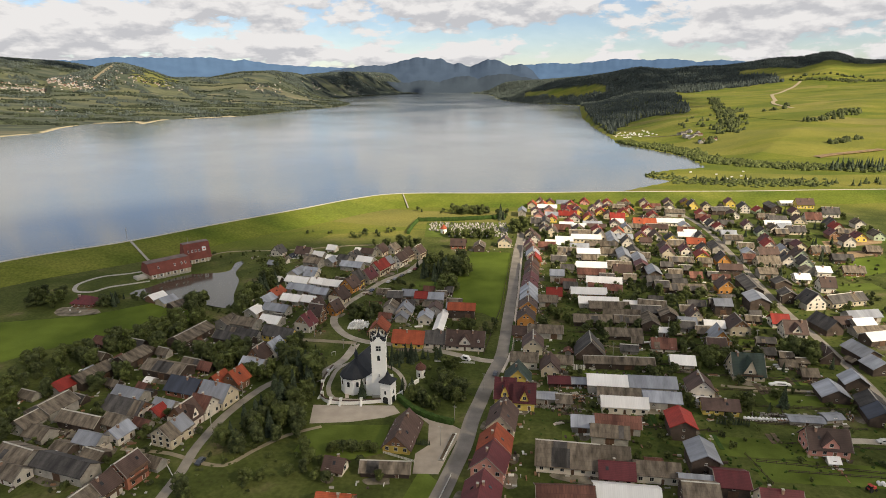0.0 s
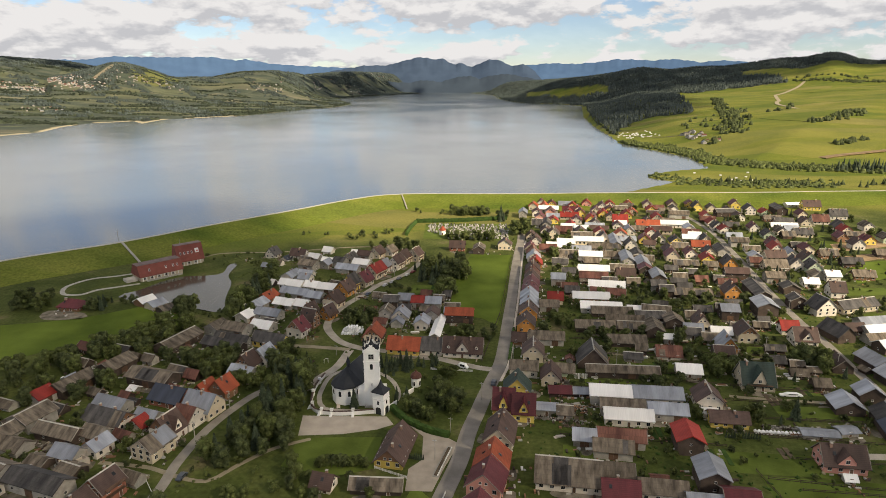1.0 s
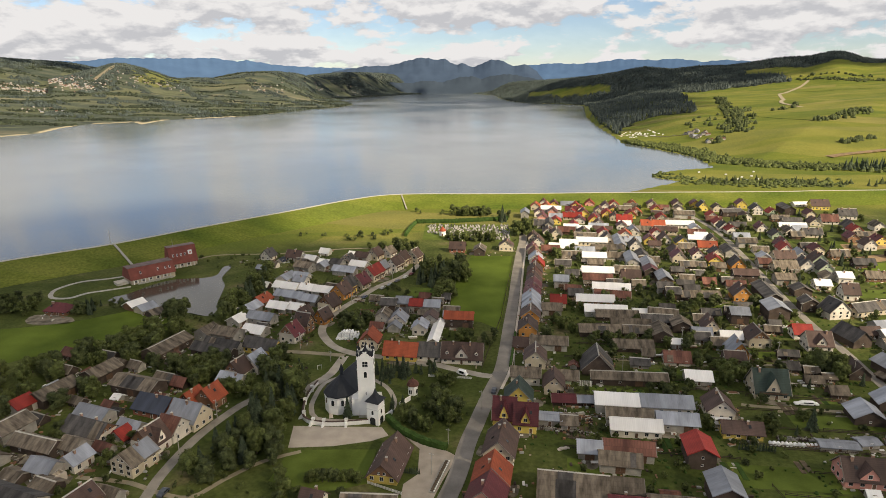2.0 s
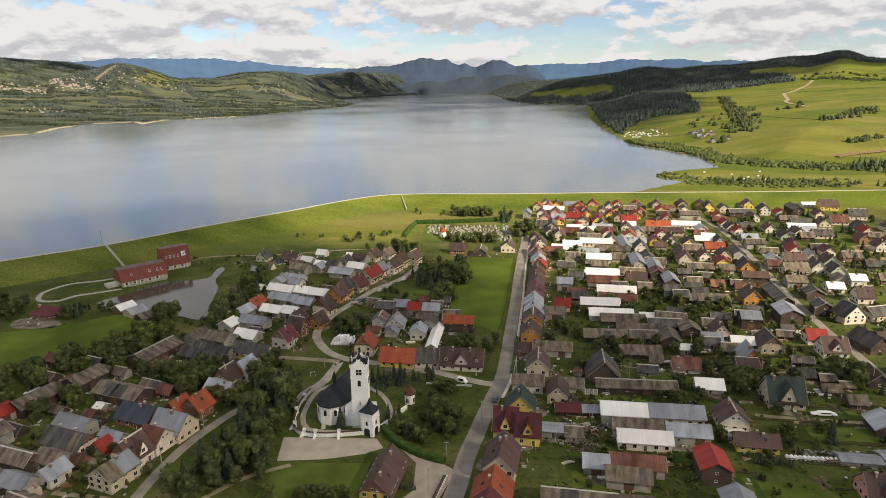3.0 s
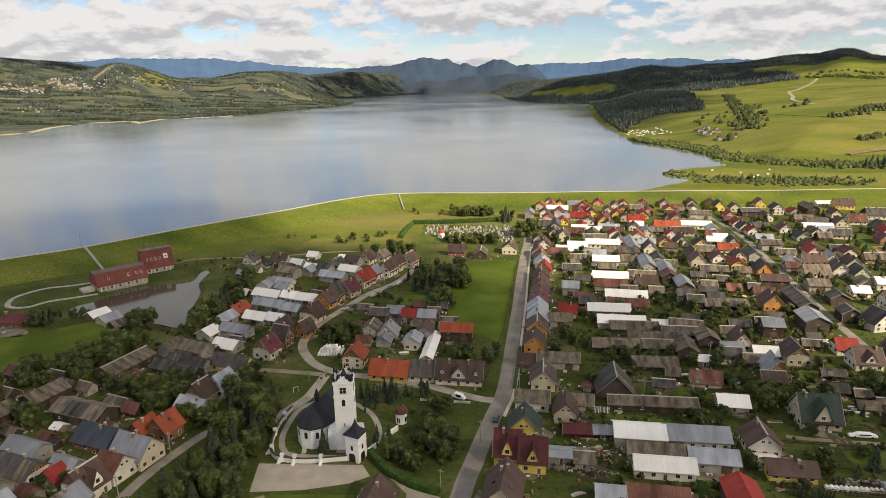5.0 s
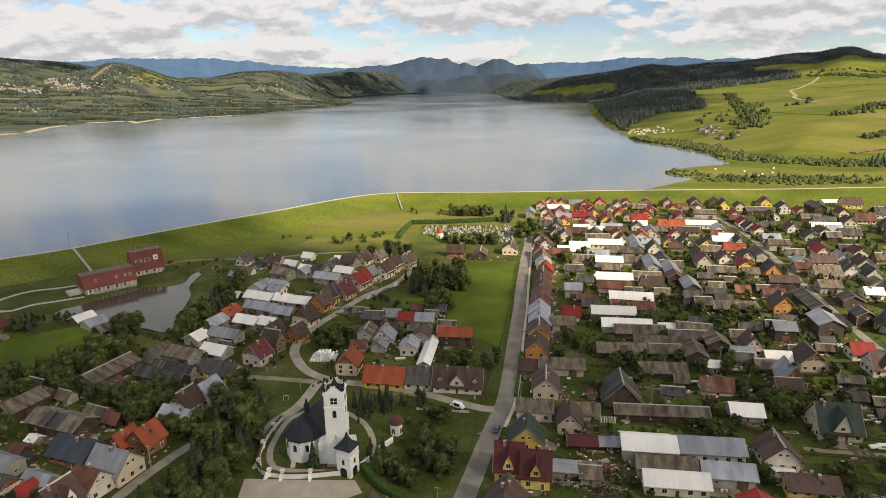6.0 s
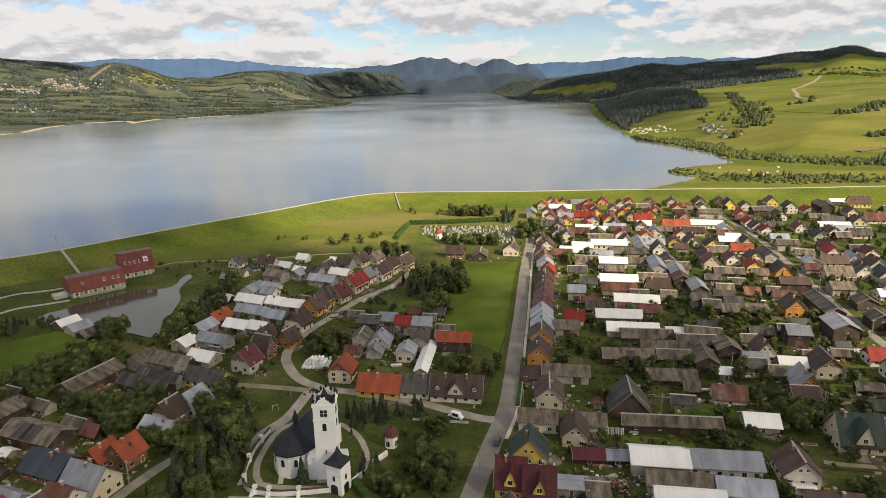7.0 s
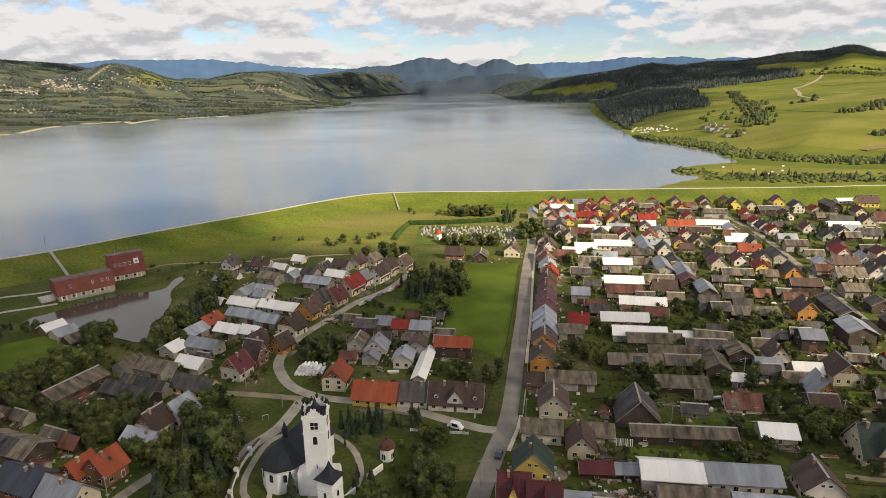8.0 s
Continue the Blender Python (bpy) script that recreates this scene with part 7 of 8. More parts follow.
for x, y, n in ((30, 198.0, 34), (35, 197.2, 34), (41, 196.0, 34), (46, 194.8, 26), (112, 193.8, 40), (117, 193.7, 40), (122, 193.5, 40), (128, 192.5, 30)):
    heap = thing("stone_heap", x, y, 0, log_rng.uniform(-12, 5), "dark low heap of stones and old boards", "stone heap", "garden stone heaps")
    specs, idx = [], []
    for k in range(n):
        u, v = log_rng.uniform(-2.8, 2.8), log_rng.gauss(0, 0.6)
        a, b = log_rng.uniform(0.12, 0.5), log_rng.uniform(0.1, 0.3)
        specs.append((u - a, u + a, v - b, v + b, -0.05, log_rng.uniform(0.2, 0.9)))
        idx.append(log_rng.randint(0, 2))
    tagged(part("rubble", boxes("rubble", specs, [WALLS["k"][1], M_STONE, WALLS["g"][1]], idx), heap), kind="stuff")
for k in range(4):
    ob = tagged(new("hay_bale", BALE), "round white film-wrapped hay bale on grass", "hay bale", "wrapped hay bales")
    ob.matrix_basis = pose(131.0 + k * 1.34, 152.9 - k * 0.2, 0, 0, 0, 82)
tractor = thing("tractor", 126.7, 149.8, 0, 20, "small red farm tractor parked on grass", "tractor")
part("hood", boxes("hood", [(0.0, 1.7, -0.4, 0.4, 0.7, 1.45), (1.7, 1.85, -0.36, 0.36, 0.75, 1.35)], [M_RED, M_TYRE], [0, 1]), tractor)
part("cab", boxes("cab", [(-1.1, 0.0, -0.65, 0.65, 0.8, 1.3), (-1.05, -0.05, -0.6, 0.6, 1.3, 2.25), (-1.2, 0.1, -0.7, 0.7, 2.25, 2.4)], [M_RED, M_GLASS, M_RED], [0, 1, 0]), tractor)
for px, rad, wide in ((-0.7, 0.75, 0.2), (1.35, 0.42, 0.14)):
    for side in (-1, 1):
        ring = [(px + rad * math.cos(a), rad + rad * math.sin(a)) for a in np.linspace(0, 2 * math.pi, 14, False)]
        vv = [(a, side * 0.72 - wide, b) for a, b in ring] + [(a, side * 0.72 + wide, b) for a, b in ring]
        part("wheel", mesh("wheel", vv, [tuple(range(13, -1, -1)), tuple(range(14, 28))] + [(i, (i + 1) % 14, 14 + (i + 1) % 14, 14 + i) for i in range(14)], M_TYRE), tractor)

# steel goal on the small green
goal = thing("goal", -60, 241, 0, 30, "small white steel goal on a green", "goal")
for u in (-0.9, 0.9):
    part("post", boxes("post", [(u - 0.06, u + 0.06, -0.06, 0.06, -0.1, 2.0)], M_FRAME), goal)
part("crossbar", boxes("crossbar", [(-0.96, 0.96, -0.06, 0.06, 1.94, 2.06)], M_FRAME), goal)

# ---- trees and shrubs ----
nrng = np.random.default_rng(5)
SMALL = bmesh.new()
bmesh.ops.create_icosphere(SMALL, subdivisions=1, radius=1.0)
SMALL_V = np.array([v.co[:] for v in SMALL.verts])
SMALL_F = np.array([[v.index for v in f.verts] for f in SMALL.faces])
SMALL.free()


def leaf_cards(centres, normals, size):
    """Small tilted leaf clumps, each a bent pair of triangles."""
    n = len(centres)
    a = np.cross(normals, nrng.normal(size=(n, 3)))
    a /= np.linalg.norm(a, axis=1, keepdims=True) + 1e-9
    b = np.cross(normals, a)
    s = size * nrng.uniform(0.6, 1.4, (n, 1))
    lift = normals * s * 0.35
    v = np.stack([centres - a * s, centres - b * s * 0.8 + lift, centres + a * s, centres + b * s * 0.8 + lift], 1).reshape(-1, 3)
    return v, np.arange(n * 4).reshape(n, 4)


def crown_broad(high, wide, lobes, leaves, size, material, low=0.25):
    """A crown of many leaf clumps on uneven lobes, with gaps between them; the trunk's foot is at z = 0."""
    vs, fs, n0 = [], [], 0
    for k in range(lobes):
        a, q = nrng.uniform(0, 2 * math.pi), math.sqrt(nrng.uniform(0.0, 1))
        z = nrng.uniform(low + 0.12, 0.86)
        spread = wide * (1 - abs(z - 0.5) ** 1.5 * 1.3) * 0.62
        c = np.array([q * spread * math.cos(a), q * spread * math.sin(a), z * high])
        r = wide * nrng.uniform(0.26, 0.46)
        core = SMALL_V * r * 0.78 * nrng.uniform(0.75, 1.15, (len(SMALL_V), 1)) + c
        vs.append(core)
        fs += (SMALL_F + n0).tolist()
        n0 += len(core)
        d = nrng.normal(size=(leaves, 3))
        d /= np.linalg.norm(d, axis=1, keepdims=True)
        p = c + d * r * nrng.uniform(0.75, 1.12, (leaves, 1)) * np.array([1, 1, 0.85])
        nn = d + nrng.normal(size=(leaves, 3)) * 0.5
        nn /= np.linalg.norm(nn, axis=1, keepdims=True)
        v, f = leaf_cards(p, nn, size)
        vs.append(v)
        fs += (f + n0).tolist()
        n0 += len(v)
    return mesh("crown", np.concatenate(vs).tolist(), fs, material)


def crown_conifer(high, wide, tiers, material, low=0.08):
    vs, fs, n0 = [], [], 0
    for k in range(tiers):
        t = k / (tiers - 1)
        z, r = high * (low + (1 - low) * t * 0.94), wide * (1 - t) ** 0.85 + 0.12
        m = 13
        ang = np.linspace(0, 2 * math.pi, m, False) + nrng.uniform(0, 1)
        rr = r * np.where(np.arange(m) % 2, 0.62, 1.0) * nrng.uniform(0.8, 1.15, m)
        drop = high * 0.055 + r * 0.28
        v = np.concatenate([np.stack([rr * np.cos(ang), rr * np.sin(ang), z - drop * nrng.uniform(0.7, 1.2, m)], 1), [[0, 0, z + high * 0.09]], [[0, 0, z - drop * 0.3]]])
        fs += [[n0 + i, n0 + (i + 1) % m, n0 + m] for i in range(m)] + [[n0 + (i + 1) % m, n0 + i, n0 + m + 1] for i in range(m)]
        vs.append(v)
        n0 += len(v)
        p = np.stack([rr * 0.8 * np.cos(ang), rr * 0.8 * np.sin(ang), np.full(m, z - drop * 0.4)], 1)
        nn = np.stack([np.cos(ang), np.sin(ang), np.full(m, 0.8)], 1) / 1.28
        v, f = leaf_cards(p, nn, 0.12 * wide + 0.12)
        vs.append(v)
        fs += (f + n0).tolist()
        n0 += len(v)
    return mesh("crown", np.concatenate(vs).tolist(), fs, material)


def trunk_mesh(high, r, limbs):
    """A tapered trunk with a few limbs."""
    v, f = [], []

    def limb(p, q, r0, r1):
        d = (q - p).normalized()
        a = d.cross(Vector((0.3, 0.9, 0.2))).normalized()
        b = d.cross(a)
        n0 = len(v)
        for c, rad in ((p, r0), (q, r1)):
            v.extend(tuple(c + (a * math.cos(t) + b * math.sin(t)) * rad) for t in np.linspace(0, 2 * math.pi, 7, False))
        f.extend((n0 + i, n0 + (i + 1) % 7, n0 + 7 + (i + 1) % 7, n0 + 7 + i) for i in range(7))

    limb(Vector((0, 0, -0.3)), Vector((0, 0, high * 0.7)), r, r * 0.4)
    for k in range(limbs):
        a = k * 2.4 + 0.5
        z = high * (0.28 + 0.1 * k)
        limb(Vector((0, 0, z)), Vector((math.cos(a) * high * 0.2, math.sin(a) * high * 0.2, z + high * 0.2)), r * 0.5, r * 0.15)
    return mesh("trunk", v, f, M_BARK)


BROAD = [(crown_broad(9, 3.7, 30, 70, 0.24, m, 0.04), trunk_mesh(9, 0.25, 4)) for m in (M_LEAF, M_LEAF_B, M_LEAF, M_LEAF_B)]
ROUND = [(crown_broad(5, 2.5, 14, 70, 0.19, m, 0.12), trunk_mesh(5, 0.14, 3)) for m in (M_LEAF, M_LEAF_B, M_LEAF)]
SPRUCE = [(crown_conifer(12, 2.7, 14, M_NEEDLE), trunk_mesh(12, 0.2, 0)) for _ in range(3)]
THUJA = [(crown_conifer(5, 0.95, 12, M_NEEDLE, 0.02), trunk_mesh(5, 0.08, 0)) for _ in range(2)]
FAR_BROAD = [crown_broad(9, 3.7, 18, 26, 0.45, m, 0.04) for m in (M_LEAF, M_LEAF_B)]
FAR_SHRUB = [crown_broad(2, 1.3, 4, 18, 0.26, m, 0.05) for m in (M_LEAF, M_LEAF_B, M_LEAF)]
FAR_ROUND = [crown_broad(5, 2.5, 11, 22, 0.34, m, 0.12) for m in (M_LEAF, M_LEAF_B)]
FAR = {"shrub": FAR_SHRUB, "broad": FAR_BROAD, "round": FAR_ROUND, "spruce": SPRUCE[:1], "thuja": THUJA[:1]}
FAR = {k: [[c[0] if isinstance(c, tuple) else c, None, None] for c in v] for k, v in FAR.items()}
for variants in FAR.values():
    for item in variants:
        co = np.empty(len(item[0].vertices) * 3)
        item[0].vertices.foreach_get("co", co)
        item[1], item[2] = co.reshape(-1, 3), [tuple(q.vertices) for q in item[0].polygons]
FAR_TREES = {}
KINDS = {"shrub": (ROUND, 2, "shrub", "shrub"), "broad": (BROAD, 9, "broad leafy deciduous tree with a dense green crown", "tree"), "round": (ROUND, 5, "small rounded leafy garden tree", "tree"), "spruce": (SPRUCE, 12, "tall dark green pointed spruce", "tree"), "thuja": (THUJA, 5, "slim dark green columnar conifer", "tree")}
trng = random.Random(21)


def tree(kind, x, y, high, group="village trees"):
    variants, ref, label, category = KINDS[kind]
    if y > 295 or x > 160 or x < -185 or kind == "shrub" or (kind == "round" and high < 4.2):
        me_, co, faces = trng.choice(FAR[kind])
        s, a = high / ref, trng.uniform(0, 6.28)
        w = s * trng.uniform(0.85, 1.2)
        c, d = math.cos(a) * w, math.sin(a) * w
        p = np.stack([x + co[:, 0] * c - co[:, 1] * d, y + co[:, 0] * d + co[:, 1] * c, ground_z(x, y) + co[:, 2] * s], 1)
        FAR_TREES.setdefault(me_.materials[0].name, []).append((p, faces, me_.materials[0]))
        return None
    crown, trunk = trng.choice(variants)
    ob = thing("tree", x, y, ground_z(x, y), trng.uniform(0, 360), label, category, group)
    s = high / ref
    w = s * trng.uniform(0.85, 1.2)
    ob.scale = (w, w * trng.uniform(0.9, 1.1), s)
    part("trunk", trunk, ob)
    part("crown", crown, ob)
    return ob


def grove(x, y, rx, ry, n, kinds, lo, hi, gap=1.2, group="village trees"):
    """Trees strewn over an ellipse, clear of houses and roads."""
    made, tries = [], 0
    while len(made) < n and tries < n * 30:
        tries += 1
        a, q = trng.uniform(0, 2 * math.pi), math.sqrt(trng.random())
        px, py, h = x + rx * q * math.cos(a), y + ry * q * math.sin(a), trng.uniform(lo, hi)
        if not free_spot(px, py, gap) or any(math.hypot(px - u, py - v) < (h + k) * 0.17 for u, v, k in made):
            continue
        made.append((px, py, h))
        tree(trng.choice(kinds), px, py, h, group)


BR, RO, SP, TH = ["broad"], ["round"], ["spruce"], ["thuja"]
# western farms and the belt by the meadow
grove(-160, 250, 13, 9, 17, BR, 6, 9)
grove(-171, 236, 9, 10, 10, BR, 6, 9)
grove(-143, 268, 15, 12, 14, BR, 7, 11)
grove(-147, 297, 5, 7, 5, BR, 9, 12)
grove(-122, 330, 6, 38, 20, BR + BR + SP, 8, 13)
grove(-118, 298, 8, 14, 8, BR, 7, 10)
grove(-201, 304, 5, 5, 5, BR + SP, 6, 9)
grove(-192, 313, 8, 4, 6, RO + SP, 3, 6)
grove(-243, 305, 14, 16, 11, BR, 7, 10)
grove(-109, 232, 13, 13, 16, BR, 7, 10)
grove(-150, 212, 8, 8, 5, BR, 6, 9)
grove(-175, 200, 14, 16, 10, BR, 6, 9)
grove(-168, 172, 10, 14, 6, BR + RO, 6, 9)
grove(-186, 222, 12, 14, 9, BR, 7, 10)
grove(-139, 243, 12, 8, 6, BR + RO, 5, 8)
grove(-118, 178, 10, 10, 5, RO, 3, 5)
grove(-135, 170, 20, 25, 10, RO, 2.5, 5)
grove(-90, 225, 8, 10, 6, BR + RO, 5, 8)
# park between the gravel street and the church
grove(-69, 208, 8, 16, 15, BR + SP + SP, 9, 15)
grove(-70, 186, 10, 12, 13, BR + BR + SP, 8, 12)
grove(-79, 172, 6, 13, 7, BR + SP, 6, 10)
for x, y, high in ((-54.2, 165.0, 6.0), (-51.2, 158.5, 6.5), (-51.5, 153.4, 5.5), (-56.0, 151.8, 4.4), (-68.6, 147.4, 5.0), (-64.4, 149.2, 4.6), (-77.2, 164.0, 8.0), (-72.0, 169.6, 8.5), (-65.6, 171.0, 7.0), (-60.2, 179.0, 9.0), (-63.6, 183.0, 9.0), (-59.0, 173.4, 6.0), (-26.4, 149.8, 4.4), (-33.8, 157.4, 4.3), (-46.4, 157.4, 4.3), (-43.2, 148.6, 4.3), (-47.0, 150.0, 4.6), (-86.4, 140.6, 7.5), (-82.6, 136.8, 6.0)):
    tree("broad" if high > 5.2 else "round", x, y, high)
for k in range(9):
    tree("round", -44.8 + k * 1.85, 165.2 + trng.uniform(-0.7, 0.7), trng.uniform(4.2, 4.9), "row of dark shrubby trees below the lawn")
grove(-78, 240, 6, 12, 7, BR, 6, 9)
grove(-66, 228, 4, 7, 3, SP, 9, 12)
# churchyard and the park beside it
tree("spruce", -40.5, 203.0, 8.5)
grove(-28, 236, 7, 6, 12, SP + SP + TH, 5, 8)
grove(-23, 210, 3.5, 4, 4, SP + TH, 4, 7)
grove(-14, 240, 5, 3, 5, SP + RO, 4, 6.5)
grove(-5, 232, 8, 5, 8, RO, 3, 5)
grove(-8, 204, 11, 10, 9, BR + RO, 5, 8)
grove(-4, 218, 10, 7, 6, RO + BR, 3.5, 6)
grove(-17, 198, 4, 5, 3, BR, 6, 8)
grove(-33, 228, 5, 4, 4, TH, 2.5, 4)
# blocks between the two streets
grove(-53, 292, 12, 11, 16, BR + RO, 4, 8)
grove(-52, 275, 6, 4, 3, RO, 3, 5)
grove(-18, 360, 10, 13, 12, BR + SP + SP, 8, 14)
grove(-2, 366, 5, 11, 7, BR, 12, 16)
grove(-10, 330, 4, 8, 4, BR, 9, 12)
grove(-40, 340, 10, 10, 5, RO, 3, 5)
grove(-28, 386, 9, 9, 8, BR + SP, 5, 9)
grove(-10, 396, 10, 12, 8, RO + BR, 4, 7)
grove(-53, 431, 19, 6, 16, BR, 6, 9)
grove(15, 272, 5, 10, 7, RO, 3, 5)
grove(2, 272, 6, 7, 6, RO + BR, 4, 7)
grove(-24, 300, 8, 6, 4, RO, 3, 5)
# cemetery and the meadow below the dam
grove(32, 532, 7, 12, 7, BR + SP, 8, 13)
grove(45, 487, 6, 17, 9, BR, 9, 14)
grove(12, 456, 16, 7, 12, BR, 6, 9)
grove(-8, 462, 7, 5, 5, BR, 5, 8)
grove(5, 549, 17, 7, 26, BR, 7, 9, group="dense tree block")
tree("broad", -13, 560, 8)
grove(-86, 463, 9, 9, 8, RO, 3, 5)
grove(-62, 470, 12, 14, 8, RO, 2.5, 4)
grove(-120, 470, 14, 10, 4, RO, 2.5, 3.5)
grove(-28, 560, 20, 14, 4, RO, 3, 5)
grove(110, 590, 50, 6, 4, RO, 3, 6)
# gardens of the eastern half
grove(70, 420, 9, 24, 11, RO + BR, 4, 7)
grove(112, 237, 8, 8, 9, BR, 6, 9)
grove(152, 243, 6, 7, 6, BR, 8, 11)
tree("spruce", 124, 200, 9)
grove(110, 202, 4, 3, 3, RO, 3, 4.5)
grove(80, 224, 9, 4, 6, RO, 3, 5)
for k in range(13):
    tree("thuja", 94 + k * 0.95, 187.4 - k * 0.06, trng.uniform(2.2, 3.0), "clipped conifer row")
for k in range(9):
    tree("thuja", -17.5 + k * 0.75, 171 - k * 0.1, trng.uniform(2.0, 2.6), "clipped conifer row")
for k in range(12):
    tree("thuja", 148 + k * 1.0, 246 + k * 0.3, trng.uniform(2.0, 2.8), "clipped conifer row")
grove(100, 300, 55, 40, 34, RO + RO + BR + SP, 3, 7)
grove(120, 225, 50, 35, 11, RO + RO + TH, 2.5, 6)
grove(60, 200, 28, 30, 9, RO, 2, 4.5)
grove(150, 370, 60, 50, 40, RO + BR + SP, 3, 7)
grove(130, 450, 80, 50, 36, RO + BR, 3, 7)
grove(230, 430, 50, 70, 34, RO + BR + SP, 4, 8)
grove(280, 510, 60, 50, 22, BR + SP, 5, 9)
grove(180, 545, 100, 30, 20, RO + BR, 4, 7)
grove(215, 300, 35, 40, 18, RO + BR, 3, 7)
grove(170, 180, 30, 40, 12, RO + BR, 3, 7)
grove(60, 345, 8, 40, 10, RO, 3, 5)
grove(50, 270, 12, 30, 8, RO + BR, 4, 7)
grove(-95, 300, 25, 40, 12, RO, 3, 5)
grove(-70, 330, 6, 40, 6, RO, 2.5, 4)


SH = ["shrub"]
for x, y, rx, ry, n in ((95, 215, 65, 45, 85), (110, 290, 70, 50, 150), (140, 390, 90, 60, 150), (140, 480, 110, 60, 110), (70, 170, 50, 30, 30), (150, 180, 30, 40, 30), (-120, 190, 55, 50, 120), (-110, 270, 45, 40, 70), (-30, 300, 30, 40, 60), (-75, 330, 25, 50, 50), (-66, 156, 22, 14, 14), (-10, 215, 16, 20, 30), (220, 380, 60, 90, 110), (-130, 400, 60, 18, 40)):
    grove(x, y, rx, ry, n, SH, 0.9, 3.2, 0.4)
grove(100, 262, 45, 45, 26, RO + BR, 3.5, 6.5, 1.0)
grove(90, 205, 45, 30, 9, RO + BR, 3.0, 6.0, 1.0)
grove(130, 330, 60, 40, 40, RO + BR, 3.5, 7.0, 1.0)
for some in FAR_TREES.values():
    vs, fs, n0 = [], [], 0
    for p, faces, material in some:
        vs.append(p)
        fs += [tuple(i + n0 for i in q) for q in faces]
        n0 += len(p)
    tagged(new("garden_trees", mesh("garden_trees", np.concatenate(vs).tolist(), fs, some[0][2])), "leafy garden trees and shrubs among the far houses", "trees", kind="stuff")

# ---- woods and bushes too many to count ----
def strew(name, x, y, high, wide, pointed, material, label, category, lumps=1):
    """Many rough trees in one mesh: pointed conifers or lumpy bushes."""
    x, y = np.asarray(x), np.asarray(y)
    n = len(x)
    z = terrain(x, y)
    h, w = nrng.uniform(*high, n), nrng.uniform(*wide, n)
    if lumps > 1:
        at, q = np.repeat(np.arange(n), lumps), nrng.uniform(0, 6.28, n * lumps)
        far_out = nrng.uniform(0.2, 0.75, n * lumps) * w[at]
        x, y, z = x[at] + np.cos(q) * far_out, y[at] + np.sin(q) * far_out, z[at]
        h, w = h[at] * nrng.uniform(0.4, 0.85, n * lumps), w[at] * nrng.uniform(0.5, 0.85, n * lumps)
        n *= lumps
    if pointed:
        m, tiers = 6, 3
        ang = np.linspace(0, 2 * math.pi, m, False)[None] + nrng.uniform(0, 6, (n, 1))
        vs, base_f = [], []
        for k in range(tiers):
            zz = h * (0.12 + 0.27 * k)
            r = w * (1 - 0.30 * k)
            rr = r[:, None] * nrng.uniform(0.7, 1.2, (n, m))
            vs.append(np.stack([x[:, None] + rr * np.cos(ang), y[:, None] + rr * np.sin(ang), (z + zz)[:, None] - nrng.uniform(0, 0.6, (n, m))], -1))
            vs.append(np.stack([x, y, z + zz + h * 0.46], -1)[:, None])
            o = k * (m + 1)
            base_f += [[o + i, o + (i + 1) % m, o + m] for i in range(m)]
        v = np.concatenate(vs, 1)
    else:
        sub = np.array([[1, 0, 0.25], [0.3, 0.95, 0.3], [-0.8, 0.6, 0.25], [-0.8, -0.6, 0.3], [0.3, -0.95, 0.25], [0.55, 0.35, 0.72], [-0.3, 0.6, 0.75], [-0.6, -0.1, 0.7], [0.0, -0.65, 0.74], [0.5, -0.3, 0.7], [0, 0, 1.0], [0.9, 0.1, -0.1], [0.2, 0.9, -0.1], [-0.75, 0.5, -0.1], [-0.75, -0.5, -0.1], [0.25, -0.9, -0.1]])
        jit = nrng.uniform(0.7, 1.25, (n, len(sub), 1))
        v = sub[None] * jit
        a = nrng.uniform(0, 6, (n, 1))
        vx, vy = v[..., 0] * np.cos(a) - v[..., 1] * np.sin(a), v[..., 0] * np.sin(a) + v[..., 1] * np.cos(a)
        v = np.stack([x[:, None] + vx * w[:, None], y[:, None] + vy * w[:, None], z[:, None] + v[..., 2] * h[:, None]], -1)
        base_f = []
        for i in range(5):
            j = (i + 1) % 5
            base_f += [[11 + i, 11 + j, j], [11 + i, j, i], [i, j, 5 + i], [j, 5 + j, 5 + i], [5 + i, 5 + j, 10]]
    k = v.shape[1]
    f = (np.array(base_f)[None] + (np.arange(n) * k)[:, None, None]).reshape(-1, 3)
    return tagged(new(name, mesh(name, v.reshape(-1, 3).tolist(), f.tolist(), material, smooth=True)), label, category, kind="stuff")


def weeds(n, x0, x1, y0, y1):
    """Random open places in the village gardens."""
    pts = [(trng.uniform(x0, x1), trng.uniform(y0, y1)) for k in range(n)]
    keep_off = ((-60, -22, 180, 237), (-20, 1, 152, 193), (-9, 36, 285, 420), (-30, 12, 130, 160), (-64, -10, 128, 182), (90, 165, 186, 222))
    pts = [p for p in pts if free_spot(*p, 0.2) and waves(p[0], p[1], 9, 2) > -0.1 and not any(a < p[0] < b and c < p[1] < d for a, b, c, d in keep_off)]
    return [p[0] for p in pts], [p[1] for p in pts]


strew("garden_plants", *weeds(3200, 24, 200, 150, 420), (0.3, 1.1), (0.3, 0.9), False, M_HEDGE, "low weeds and garden plants between the houses", "plants", 2)
strew("garden_plants", *weeds(1600, -165, -20, 140, 420), (0.3, 1.1), (0.3, 0.9), False, M_LEAF, "low weeds and garden plants between the farms", "plants", 2)


def in_woods(x0, x1, y0, y1, n, keep=0.5):
    x, y = nrng.uniform(x0, x1, n), nrng.uniform(y0, y1, n)
    ok = (forest_at(x, y) > keep) & (lake_distance(x, y) > 6)
    return x[ok], y[ok]


